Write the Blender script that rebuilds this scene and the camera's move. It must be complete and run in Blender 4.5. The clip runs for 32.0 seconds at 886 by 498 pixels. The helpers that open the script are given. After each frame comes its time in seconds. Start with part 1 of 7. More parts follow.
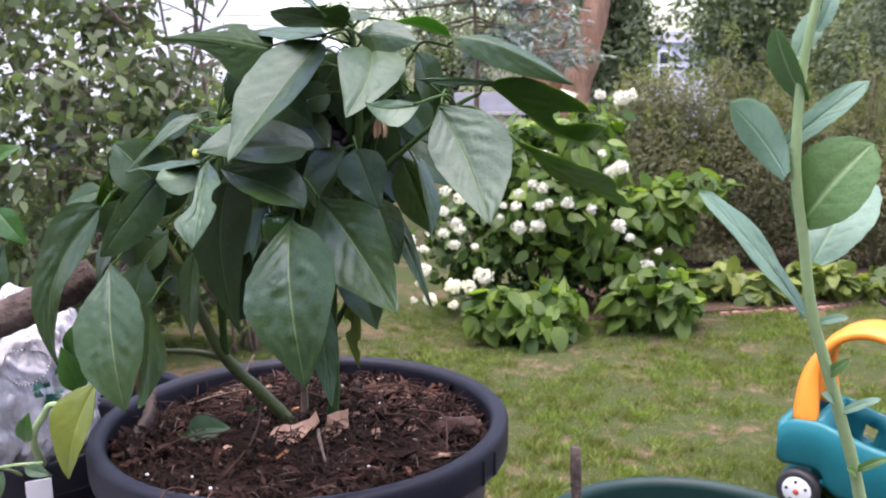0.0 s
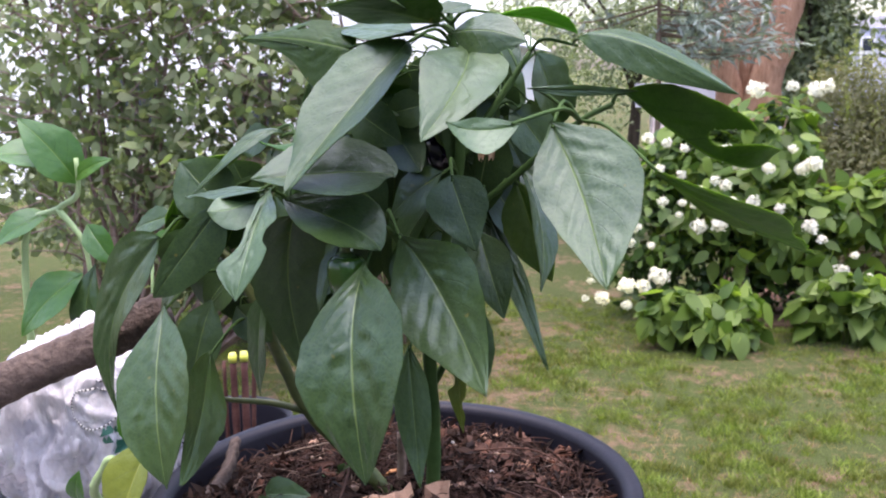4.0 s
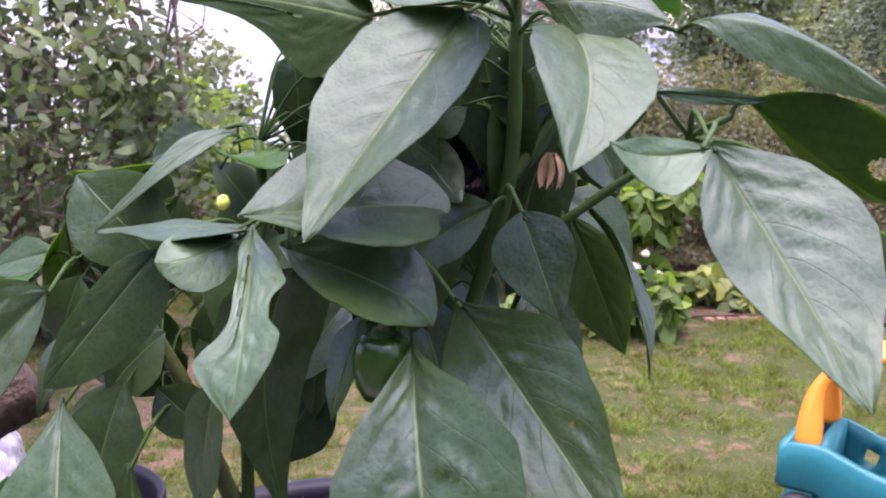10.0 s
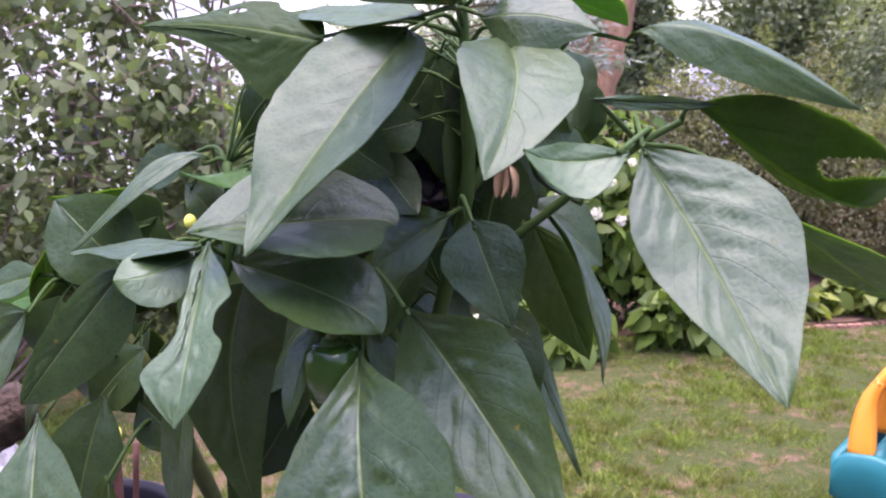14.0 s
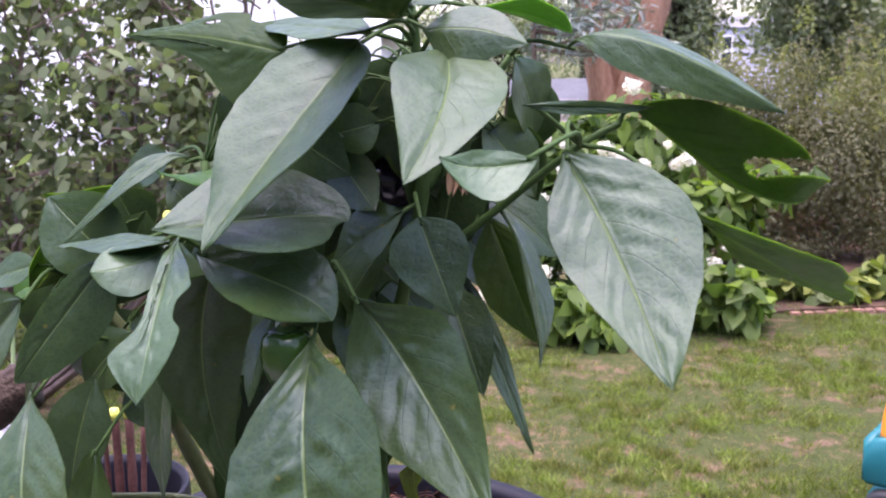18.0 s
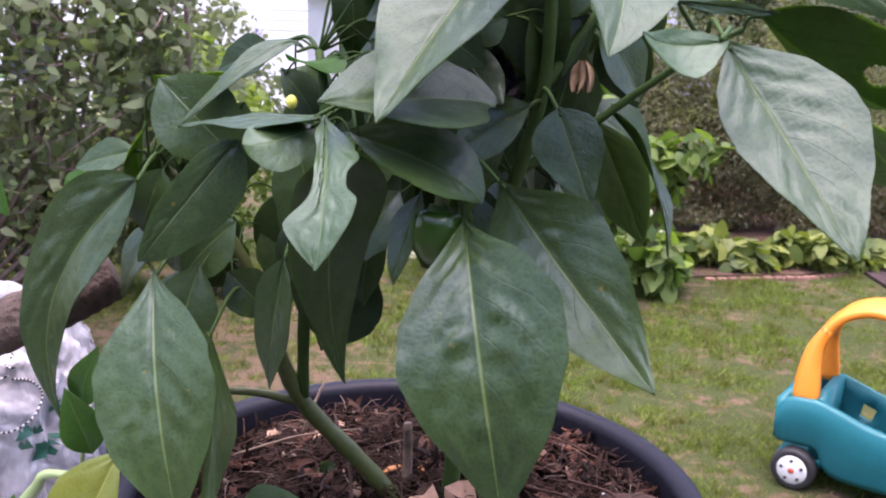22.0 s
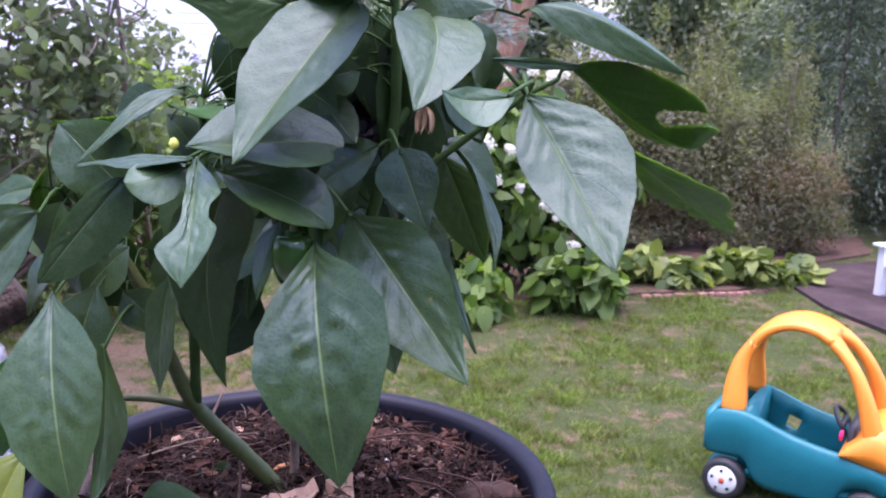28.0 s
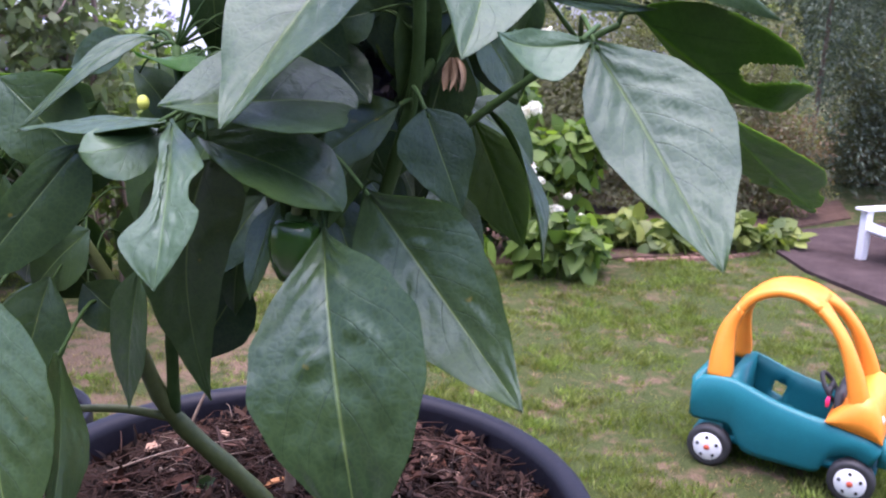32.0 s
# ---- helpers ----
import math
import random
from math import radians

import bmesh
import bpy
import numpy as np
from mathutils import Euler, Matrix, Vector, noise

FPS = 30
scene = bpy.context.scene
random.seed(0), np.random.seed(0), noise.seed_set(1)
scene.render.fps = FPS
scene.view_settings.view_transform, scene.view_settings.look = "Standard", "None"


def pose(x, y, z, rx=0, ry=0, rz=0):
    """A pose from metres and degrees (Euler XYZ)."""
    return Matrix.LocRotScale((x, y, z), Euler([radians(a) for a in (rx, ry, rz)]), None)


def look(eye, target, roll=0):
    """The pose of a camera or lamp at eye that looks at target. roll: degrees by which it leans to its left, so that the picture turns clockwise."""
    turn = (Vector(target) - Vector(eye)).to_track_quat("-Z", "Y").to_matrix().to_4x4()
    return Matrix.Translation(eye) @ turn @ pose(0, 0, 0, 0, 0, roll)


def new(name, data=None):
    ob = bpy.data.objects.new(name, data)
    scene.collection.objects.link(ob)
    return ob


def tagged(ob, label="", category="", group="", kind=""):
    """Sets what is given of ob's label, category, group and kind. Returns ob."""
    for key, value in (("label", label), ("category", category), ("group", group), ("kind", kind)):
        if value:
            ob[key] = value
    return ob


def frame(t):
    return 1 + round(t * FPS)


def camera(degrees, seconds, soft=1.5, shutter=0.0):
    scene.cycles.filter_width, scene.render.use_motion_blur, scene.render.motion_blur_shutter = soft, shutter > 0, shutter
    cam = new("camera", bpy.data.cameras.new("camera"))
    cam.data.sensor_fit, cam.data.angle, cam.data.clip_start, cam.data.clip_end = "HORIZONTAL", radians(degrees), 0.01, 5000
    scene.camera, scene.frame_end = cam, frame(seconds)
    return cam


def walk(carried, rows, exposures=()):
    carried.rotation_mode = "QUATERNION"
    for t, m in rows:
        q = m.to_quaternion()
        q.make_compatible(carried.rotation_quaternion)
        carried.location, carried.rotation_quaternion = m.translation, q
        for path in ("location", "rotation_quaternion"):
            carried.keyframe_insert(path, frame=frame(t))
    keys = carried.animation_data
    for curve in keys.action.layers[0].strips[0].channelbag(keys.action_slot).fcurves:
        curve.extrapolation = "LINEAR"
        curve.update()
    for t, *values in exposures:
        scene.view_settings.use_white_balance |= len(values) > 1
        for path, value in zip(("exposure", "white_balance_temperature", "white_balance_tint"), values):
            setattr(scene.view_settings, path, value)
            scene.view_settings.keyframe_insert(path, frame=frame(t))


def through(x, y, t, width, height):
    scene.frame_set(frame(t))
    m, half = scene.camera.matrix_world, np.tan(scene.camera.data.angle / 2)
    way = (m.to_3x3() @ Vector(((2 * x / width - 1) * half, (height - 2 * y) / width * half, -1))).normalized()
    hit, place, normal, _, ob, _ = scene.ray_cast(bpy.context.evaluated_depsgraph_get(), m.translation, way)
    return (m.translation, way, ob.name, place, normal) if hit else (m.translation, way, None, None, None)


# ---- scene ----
import itertools
from mathutils.bvhtree import BVHTree

cam = camera(50.2, 32.0, soft=2.0)
cam.data.dof.use_dof, cam.data.dof.focus_distance, cam.data.dof.aperture_fstop = True, 0.65, 32.0
METRES, EYE, TILT, LEAN, TURN = 1.9, 2.3, -10.4, 1.03, 0.0
ROWS = [
    (0.0, 0.0, 0.0, 0.0, 0.0, 0.0, -0.0),
    (0.5, -0.0015, 0.0005, -0.0003, -0.24, -0.08, -0.15),
    (1.0, -0.0027, -0.0005, 0.0001, 0.07, 0.11, -0.2),
    (1.5, -0.0047, 0.004, 0.0024, 1.0, 0.24, -0.24),
    (2.0, -0.002, 0.0086, 0.003, 0.63, 0.31, 0.09),
    (2.5, -0.0008, 0.0134, 0.0042, 1.36, 0.22, -0.0),
    (3.0, 0.0047, 0.0488, 0.0122, 4.83, 0.11, 0.57),
    (3.5, 0.0124, 0.0744, 0.0189, 9.88, -0.4, -0.8),
    (5.5, 0.0342, 0.1007, 0.0231, 11.3, -1.44, -1.87),
    (6.0, 0.0319, 0.1182, 0.0197, 10.92, -2.57, -1.9),
    (6.5, 0.0257, 0.1288, 0.0217, 11.49, -2.78, -1.37),
    (7.0, 0.0116, 0.1454, 0.0237, 10.38, -3.17, -1.4),
    (7.5, -0.0152, 0.159, 0.0277, 6.46, -2.22, -0.48),
    (8.0, -0.0461, 0.1754, 0.0313, 1.93, -2.02, -0.28),
    (8.5, -0.0576, 0.1783, 0.0364, -0.7, -1.44, -0.8),
    (9.0, -0.0607, 0.1759, 0.0351, -1.52, -1.22, -1.9),
    (9.5, -0.06, 0.1781, 0.0355, -2.18, -0.95, -2.22),
    (10.0, -0.062, 0.1794, 0.0356, -2.03, -0.81, -2.2),
    (10.5, -0.0612, 0.1794, 0.0363, -2.47, -0.58, -2.18),
    (11.0, -0.0607, 0.1829, 0.0357, -2.23, -0.67, -2.04),
    (11.5, -0.0625, 0.1821, 0.0357, -2.14, -0.47, -2.17),
    (12.0, -0.0608, 0.1824, 0.0362, -2.35, -0.46, -2.03),
    (12.5, -0.0585, 0.1856, 0.0348, -2.28, -0.72, -1.55),
    (13.0, -0.0538, 0.1852, 0.0345, -1.92, -0.73, -0.98),
    (13.5, -0.0523, 0.1821, 0.0355, -1.39, -0.19, -0.92),
    (14.0, -0.0398, 0.1729, 0.0343, 0.84, 0.23, -0.49),
    (14.5, -0.0184, 0.1672, 0.0333, 4.39, -0.24, -0.87),
    (16.5, 0.0264, 0.1382, 0.0373, 11.09, -1.01, -0.56),
    (17.0, 0.0184, 0.1359, 0.0375, 10.34, -1.24, -0.32),
    (17.5, 0.0015, 0.1504, 0.0386, 5.84, -0.75, -0.63),
    (18.0, -0.0168, 0.1545, 0.0374, 3.2, -0.85, -0.48),
    (18.5, -0.0311, 0.1465, 0.0373, 0.36, -0.56, -1.08),
    (19.0, -0.0427, 0.1336, 0.0371, -1.72, -0.05, -1.2),
    (19.5, -0.0437, 0.1226, 0.036, -2.91, 0.19, -1.06),
    (20.0, -0.0448, 0.122, 0.0357, -3.3, 0.2, -1.33),
    (20.5, -0.0456, 0.1262, 0.034, -3.46, 0.01, -1.33),
    (21.0, -0.0464, 0.1346, 0.0342, -3.5, -0.36, -1.34),
    (21.5, -0.0573, 0.1449, 0.0298, -2.71, -1.71, -1.88),
    (22.0, -0.0736, 0.1485, 0.0173, -1.91, -3.12, -2.65),
    (22.5, -0.072, 0.1146, 0.0119, -1.9, -2.0, -2.79),
    (23.0, -0.0614, 0.0741, 0.0078, 0.08, -0.52, -2.87),
    (23.5, -0.0302, 0.0328, 0.004, 2.01, -1.53, -2.54),
    (24.0, 0.0033, -0.0105, 0.0038, 2.72, -0.3, -2.37),
    (24.5, 0.0252, -0.0313, 0.0043, 2.03, 0.0, -2.08),
    (25.0, 0.0313, -0.0311, 0.0061, 1.16, -0.43, -1.58),
    (25.5, 0.0178, -0.0182, 0.0085, 0.77, -0.3, -0.81),
    (27.5, -0.0427, 0.0955, 0.0215, -3.6, -1.55, -1.67),
    (28.0, -0.0485, 0.1019, 0.0197, -5.18, -1.68, -1.91),
    (28.5, -0.0512, 0.1087, 0.0215, -5.86, -1.67, -1.79),
    (29.0, -0.05, 0.1179, 0.0198, -6.45, -2.04, -1.69),
    (29.5, -0.0456, 0.1141, 0.021, -7.15, -1.7, -1.37),
    (30.0, -0.0438, 0.1056, 0.0208, -7.01, -1.66, -1.29),
    (30.5, -0.0426, 0.0983, 0.0205, -6.71, -1.67, -0.87),
    (31.0, -0.0467, 0.1011, 0.0211, -6.26, -1.47, -1.32),
    (31.5, -0.0518, 0.118, 0.0218, -5.96, -2.36, -1.66),
    (32.0, -0.0582, 0.1603, 0.0234, -6.49, -3.91, -2.02),
]

walk(cam, [(t, pose(0, 0, EYE, TILT, LEAN, TURN) @ pose(METRES * x, METRES * y, METRES * z, 90 + pitch, roll, yaw)) for t, x, y, z, yaw, pitch, roll in ROWS],
     exposures=[(0.0, 2.01, 6600, 25), (3.5, 2.05, 6630, 24), (6.0, 2.40, 6750, 23), (7.0, 2.54, 6650, 25), (8.0, 2.56, 6600, 36), (9.0, 2.27, 6550, 41), (13.0, 2.26, 6550, 42), (17.0, 2.19, 6550, 33), (19.0, 2.19, 6350, 41), (21.0, 2.11, 6000, 36), (22.0, 2.07, 6600, 34), (23.0, 2.10, 6830, 21), (25.5, 2.17, 6400, 29), (28.0, 2.05, 5830, 39), (31.0, 2.08, 5850, 35), (32.0, 2.04, 6050, 34)])

# ---- world, sun ----
world = bpy.data.worlds.new("overcast_evening")
scene.world = world
world.use_nodes = True
wn = world.node_tree
bg = wn.nodes["Background"]
sky = wn.nodes.new("ShaderNodeTexSky")
sky.sky_type = "NISHITA"
sky.sun_disc = False
sky.sun_elevation, sky.sun_rotation = radians(86), radians(200)
sky.air_density, sky.dust_density, sky.ozone_density = 1.0, 3.0, 1.0
wn.links.new(sky.outputs[0], bg.inputs[0])
bg.inputs[1].default_value = 0.15
sun = new("sun", bpy.data.lights.new("sun", "SUN"))
sun.data.energy, sun.data.angle, sun.data.color = 1.6, radians(84), (0.97, 0.985, 1.0)
sun.matrix_world = look((-0.2, 0.5, 9.5), (0, 1.0, 1.5))

# ---- materials ----
MATS = {}


def nodes_of(name):
    m = bpy.data.materials.new(name)
    m.use_nodes = True
    nt = m.node_tree
    MATS[name] = m
    return m, nt, nt.nodes["Principled BSDF"]


def add(nt, kind, **vals):
    n = nt.nodes.new(kind)
    for k, v in vals.items():
        n.inputs[k].default_value = v
    return n


def ramp(nt, fac, *stops):
    r = nt.nodes.new("ShaderNodeValToRGB")
    while len(r.color_ramp.elements) < len(stops):
        r.color_ramp.elements.new(0.5)
    for e, (p, c) in zip(r.color_ramp.elements, stops):
        e.position, e.color = p, (*c, 1)
    nt.links.new(fac, r.inputs[0])
    return r.outputs[0]


def mixed(nt, fac, a, b, blend="MIX"):
    m = nt.nodes.new("ShaderNodeMix")
    m.data_type, m.blend_type = "RGBA", blend
    for sock, v in ((m.inputs[0], fac), (m.inputs[6], a), (m.inputs[7], b)):
        if isinstance(v, (int, float)):
            sock.default_value = v
        elif isinstance(v, tuple):
            sock.default_value = (*v, 1)
        else:
            nt.links.new(v, sock)
    return m.outputs[2]


def maths(nt, op, a, b=None, c=None):
    m = nt.nodes.new("ShaderNodeMath")
    m.operation = op
    for i, v in enumerate((a, b, c)):
        if v is None:
            continue
        if isinstance(v, (int, float)):
            m.inputs[i].default_value = v
        else:
            nt.links.new(v, m.inputs[i])
    return m.outputs[0]


def noise_of(nt, scale, detail=4.0, rough=0.55, coord="Object", stretch=None):
    tc = nt.nodes.new("ShaderNodeTexCoord")
    out = tc.outputs[coord]
    if stretch:
        mp = nt.nodes.new("ShaderNodeMapping")
        mp.inputs["Scale"].default_value = stretch
        nt.links.new(out, mp.inputs[0])
        out = mp.outputs[0]
    n = add(nt, "ShaderNodeTexNoise", Scale=scale, Detail=detail, Roughness=rough)
    nt.links.new(out, n.inputs["Vector"])
    return n.outputs[0]


def bump(nt, bsdf, height, strength=0.3, dist=0.01):
    b = add(nt, "ShaderNodeBump", Strength=strength, Distance=dist)
    nt.links.new(height, b.inputs["Height"])
    nt.links.new(b.outputs[0], bsdf.inputs["Normal"])


def surface(name, dark, light, rough=0.6, scale=6.0, fine=60.0, bumps=0.25, dist=0.004, metal=0.0, spec=0.5, stretch=None, vary=0.0):
    """Two scales of variation between two colours, with fine relief."""
    m, nt, b = nodes_of(name)
    big = noise_of(nt, scale, 5, 0.6, stretch=stretch)
    small = noise_of(nt, fine, 4, 0.6, stretch=stretch)
    fac = maths(nt, "ADD", maths(nt, "MULTIPLY", big, 0.6), maths(nt, "MULTIPLY", small, 0.4))
    col = ramp(nt, fac, (0.3, dark), (0.7, light))
    if vary:
        oi = nt.nodes.new("ShaderNodeObjectInfo")
        hs = add(nt, "ShaderNodeHueSaturation")
        nt.links.new(maths(nt, "ADD", maths(nt, "MULTIPLY", oi.outputs["Random"], vary), 1 - vary / 2), hs.inputs["Value"])
        nt.links.new(col, hs.inputs["Color"])
        col = hs.outputs[0]
    nt.links.new(col, b.inputs["Base Color"])
    b.inputs["Roughness"].default_value, b.inputs["Metallic"].default_value = rough, metal
    b.inputs["Specular IOR Level"].default_value = spec
    bump(nt, b, small, bumps, dist)
    return m


def foliage(name, dark, light, rough=0.45, through=0.3, spec=0.3, tint=(1.5, 1.7, 0.7), blotch=1.4, low=(0.7, 0.7, 0.7), high=(1.1, 1.1, 1.0)):
    """Small leaves, each a little different, with light coming through."""
    m, nt, b = nodes_of(name)
    g = nt.nodes.new("ShaderNodeNewGeometry")
    col = ramp(nt, g.outputs["Random Per Island"], (0.0, dark), (0.6, tuple((a + c) / 2 for a, c in zip(dark, light))), (1.0, light))
    patch = noise_of(nt, blotch, 3)
    col = mixed(nt, 1.0, col, ramp(nt, patch, (0.3, low), (0.7, high)), "MULTIPLY")
    nt.links.new(col, b.inputs["Base Color"])
    b.inputs["Roughness"].default_value, b.inputs["Specular IOR Level"].default_value = rough, spec
    tr = nt.nodes.new("ShaderNodeBsdfTranslucent")
    nt.links.new(mixed(nt, 1.0, col, tint, "MULTIPLY"), tr.inputs[0])
    mx = nt.nodes.new("ShaderNodeMixShader")
    mx.inputs[0].default_value = through
    nt.links.new(b.outputs[0], mx.inputs[1])
    nt.links.new(tr.outputs[0], mx.inputs[2])
    nt.links.new(mx.outputs[0], nt.nodes["Material Output"].inputs[0])
    return m


def big_leaf_material(name, dark, light, vein, rough=0.36, through=0.18, veins=5.0, spots=0.0, spec=0.5, ribw=46.0):
    """A broad leaf: a pale midrib, curved side veins, quilting between them."""
    m, nt, b = nodes_of(name)
    uv = nt.nodes.new("ShaderNodeUVMap")
    sep = nt.nodes.new("ShaderNodeSeparateXYZ")
    nt.links.new(uv.outputs[0], sep.inputs[0])
    side = maths(nt, "ABSOLUTE", maths(nt, "SUBTRACT", sep.outputs[0], 0.5))
    wob = maths(nt, "MULTIPLY", maths(nt, "SUBTRACT", noise_of(nt, 24.0, 3), 0.5), 0.075)
    along = maths(nt, "ADD", maths(nt, "SUBTRACT", sep.outputs[1], maths(nt, "MULTIPLY", maths(nt, "POWER", maths(nt, "MULTIPLY", side, 2.0), 1.1), 0.33)), wob)
    saw = maths(nt, "ABSOLUTE", maths(nt, "SUBTRACT", maths(nt, "FRACT", maths(nt, "ADD", maths(nt, "MULTIPLY", along, veins), maths(nt, "MULTIPLY", maths(nt, "GREATER_THAN", sep.outputs[0], 0.5), 0.3))), 0.5))
    vline = maths(nt, "SUBTRACT", 1.0, maths(nt, "SMOOTH_MIN", maths(nt, "MULTIPLY", saw, 34.0), 1.0, 0.2))
    vline = maths(nt, "MULTIPLY", vline, maths(nt, "SUBTRACT", 1.0, maths(nt, "MULTIPLY", side, 1.5)))
    rib = maths(nt, "SUBTRACT", 1.0, maths(nt, "MINIMUM", maths(nt, "MULTIPLY", side, ribw), 1.0))
    lines = rib
    oi = nt.nodes.new("ShaderNodeObjectInfo")
    fac = maths(nt, "ADD", maths(nt, "ADD", maths(nt, "MULTIPLY", noise_of(nt, 22.0, 4), 0.45), maths(nt, "MULTIPLY", noise_of(nt, 190.0, 3), 0.3)), maths(nt, "MULTIPLY", oi.outputs["Random"], 0.25))
    col = ramp(nt, fac, (0.3, dark), (0.75, light))
    col = mixed(nt, maths(nt, "MULTIPLY", vline, 0.7), col, tuple(k * 0.45 for k in dark))
    col = mixed(nt, maths(nt, "MULTIPLY", lines, 0.62), col, vein)
    net = add(nt, "ShaderNodeTexVoronoi", Scale=300.0)
    net.feature = "DISTANCE_TO_EDGE"
    tco = nt.nodes.new("ShaderNodeTexCoord")
    nt.links.new(tco.outputs["Object"], net.inputs["Vector"])
    thread = maths(nt, "SUBTRACT", 1.0, maths(nt, "MINIMUM", maths(nt, "MULTIPLY", net.outputs[0], 6.0), 1.0))
    col = mixed(nt, maths(nt, "MULTIPLY", thread, 0.09), col, tuple(k * 0.75 for k in vein))
    if spots:
        sp = noise_of(nt, 75.0, 2)
        col = mixed(nt, ramp(nt, sp, (0.74, (0, 0, 0)), (0.79, (spots, spots, spots))), col, (0.28, 0.2, 0.03))
    nt.links.new(col, b.inputs["Base Color"])
    fine = noise_of(nt, 130.0, 3)
    nt.links.new(maths(nt, "ADD", maths(nt, "MULTIPLY", fine, 0.10), rough - 0.05), b.inputs["Roughness"])
    b.inputs["Specular IOR Level"].default_value = spec
    cells = maths(nt, "MULTIPLY", maths(nt, "MINIMUM", maths(nt, "MULTIPLY", net.outputs[0], 3.0), 1.0), 0.05)
    grain = maths(nt, "ADD", maths(nt, "MULTIPLY", noise_of(nt, 48.0, 2, 0.45), 1.3), maths(nt, "MULTIPLY", noise_of(nt, 130.0, 2, 0.5), 0.16))
    quilt = maths(nt, "ADD", maths(nt, "ADD", maths(nt, "MULTIPLY", vline, -0.12), cells), grain)
    bump(nt, b, maths(nt, "SUBTRACT", quilt, maths(nt, "MULTIPLY", rib, 0.4)), 0.42, 0.0035)
    b.inputs["Specular Tint"].default_value = (0.72, 0.86, 1.0, 1)
    tr = nt.nodes.new("ShaderNodeBsdfTranslucent")
    nt.links.new(mixed(nt, 1.0, col, (2.2, 2.6, 0.8), "MULTIPLY"), tr.inputs[0])
    mx = nt.nodes.new("ShaderNodeMixShader")
    mx.inputs[0].default_value = through
    nt.links.new(b.outputs[0], mx.inputs[1])
    nt.links.new(tr.outputs[0], mx.inputs[2])
    nt.links.new(mx.outputs[0], nt.nodes["Material Output"].inputs[0])
    return m


LEAF = big_leaf_material("pepper_leaf_green", (0.0205, 0.045, 0.012), (0.049, 0.091, 0.024), (0.17, 0.24, 0.07), rough=0.36, spots=0.5, spec=0.48, veins=7.0, through=0.22, ribw=60.0)
LEAF_PALE = big_leaf_material("curled_leaf_green", (0.034, 0.070, 0.023), (0.064, 0.115, 0.040), (0.16, 0.25, 0.10))
LEAF_BRIGHT = big_leaf_material("young_leaf_green", (0.035, 0.105, 0.016), (0.075, 0.17, 0.03), (0.18, 0.28, 0.07), through=0.34)
# lit copy of the pepper leaf: light from behind put into a brighter green
LEAF_BACKLIT = big_leaf_material("backlit_leaf_green", (0.030, 0.060, 0.010), (0.058, 0.102, 0.021), (0.13, 0.20, 0.05), rough=0.42, through=0.44, spots=0.7, spec=0.2)
LEAF_YELLOW = big_leaf_material("ageing_leaf", (0.115, 0.150, 0.018), (0.19, 0.225, 0.03), (0.34, 0.37, 0.10), through=0.15, spots=0.6)
LETTUCE = big_leaf_material("lettuce_leaf", (0.115, 0.205, 0.13), (0.185, 0.29, 0.20), (0.30, 0.42, 0.24), rough=0.5, veins=5.0, ribw=24.0)
LETTUCE_BACK = big_leaf_material("lettuce_leaf_green", (0.06, 0.13, 0.03), (0.10, 0.19, 0.045), (0.36, 0.48, 0.24), rough=0.5, veins=5.0, through=0.14, ribw=18.0)
STEM = surface("pepper_stem", (0.040, 0.062, 0.014), (0.110, 0.135, 0.038), 0.5, 25, 150, 0.3, 0.002)
STEM_DARK = surface("upper_stem", (0.022, 0.052, 0.011), (0.052, 0.10, 0.026), 0.65, 25, 150, 0.2, 0.002, spec=0.15)
STALK = surface("lettuce_stalk", (0.19, 0.29, 0.11), (0.31, 0.42, 0.19), 0.5, 25, 150, 0.2, 0.002)
POT = surface("black_pot_plastic", (0.008, 0.008, 0.012), (0.015, 0.015, 0.023), 0.5, 14, 240, 0.2, 0.001, spec=0.18)
POT_GREEN = surface("green_pot_plastic", (0.005, 0.022, 0.018), (0.009, 0.034, 0.028), 0.45, 14, 240, 0.1, 0.001, spec=0.25)
SOIL = surface("mulched_soil", (0.010, 0.006, 0.004), (0.045, 0.024, 0.015), 0.95, 30, 180, 0.9, 0.01, spec=0.2)
CHIP = foliage("bark_chips", (0.004, 0.0024, 0.0018), (0.056, 0.028, 0.019), 0.9, 0.0, 0.2)
ROOT = surface("dry_brown_root", (0.035, 0.016, 0.011), (0.095, 0.050, 0.034), 0.85, 60, 300, 0.3, 0.001, spec=0.2, vary=0.6)
BARK_BROWN = surface("reddish_brown_bark", (0.03, 0.013, 0.008), (0.13, 0.055, 0.032), 0.85, 60, 260, 0.6, 0.002, spec=0.2, vary=0.8)
CHIP_ORANGE = surface("orange_bark_chip", (0.36, 0.12, 0.03), (0.56, 0.26, 0.10), 0.8, 60, 260, 0.4, 0.002)
CHIP_PALE = surface("pale_wood_chip", (0.24, 0.13, 0.08), (0.48, 0.30, 0.20), 0.8, 30, 160, 0.4, 0.003, vary=0.5)
BARK = surface("branch_bark", (0.030, 0.021, 0.017), (0.135, 0.100, 0.082), 0.85, 45, 190, 0.8, 0.005, spec=0.2)
TWIG = surface("dry_twig", (0.08, 0.05, 0.035), (0.24, 0.17, 0.12), 0.85, 40, 160, 0.4, 0.003)
LILAC_BARK = surface("pinkish_brown_bark", (0.10, 0.065, 0.055), (0.26, 0.19, 0.165), 0.85, 20, 90, 0.4, 0.004, spec=0.2)
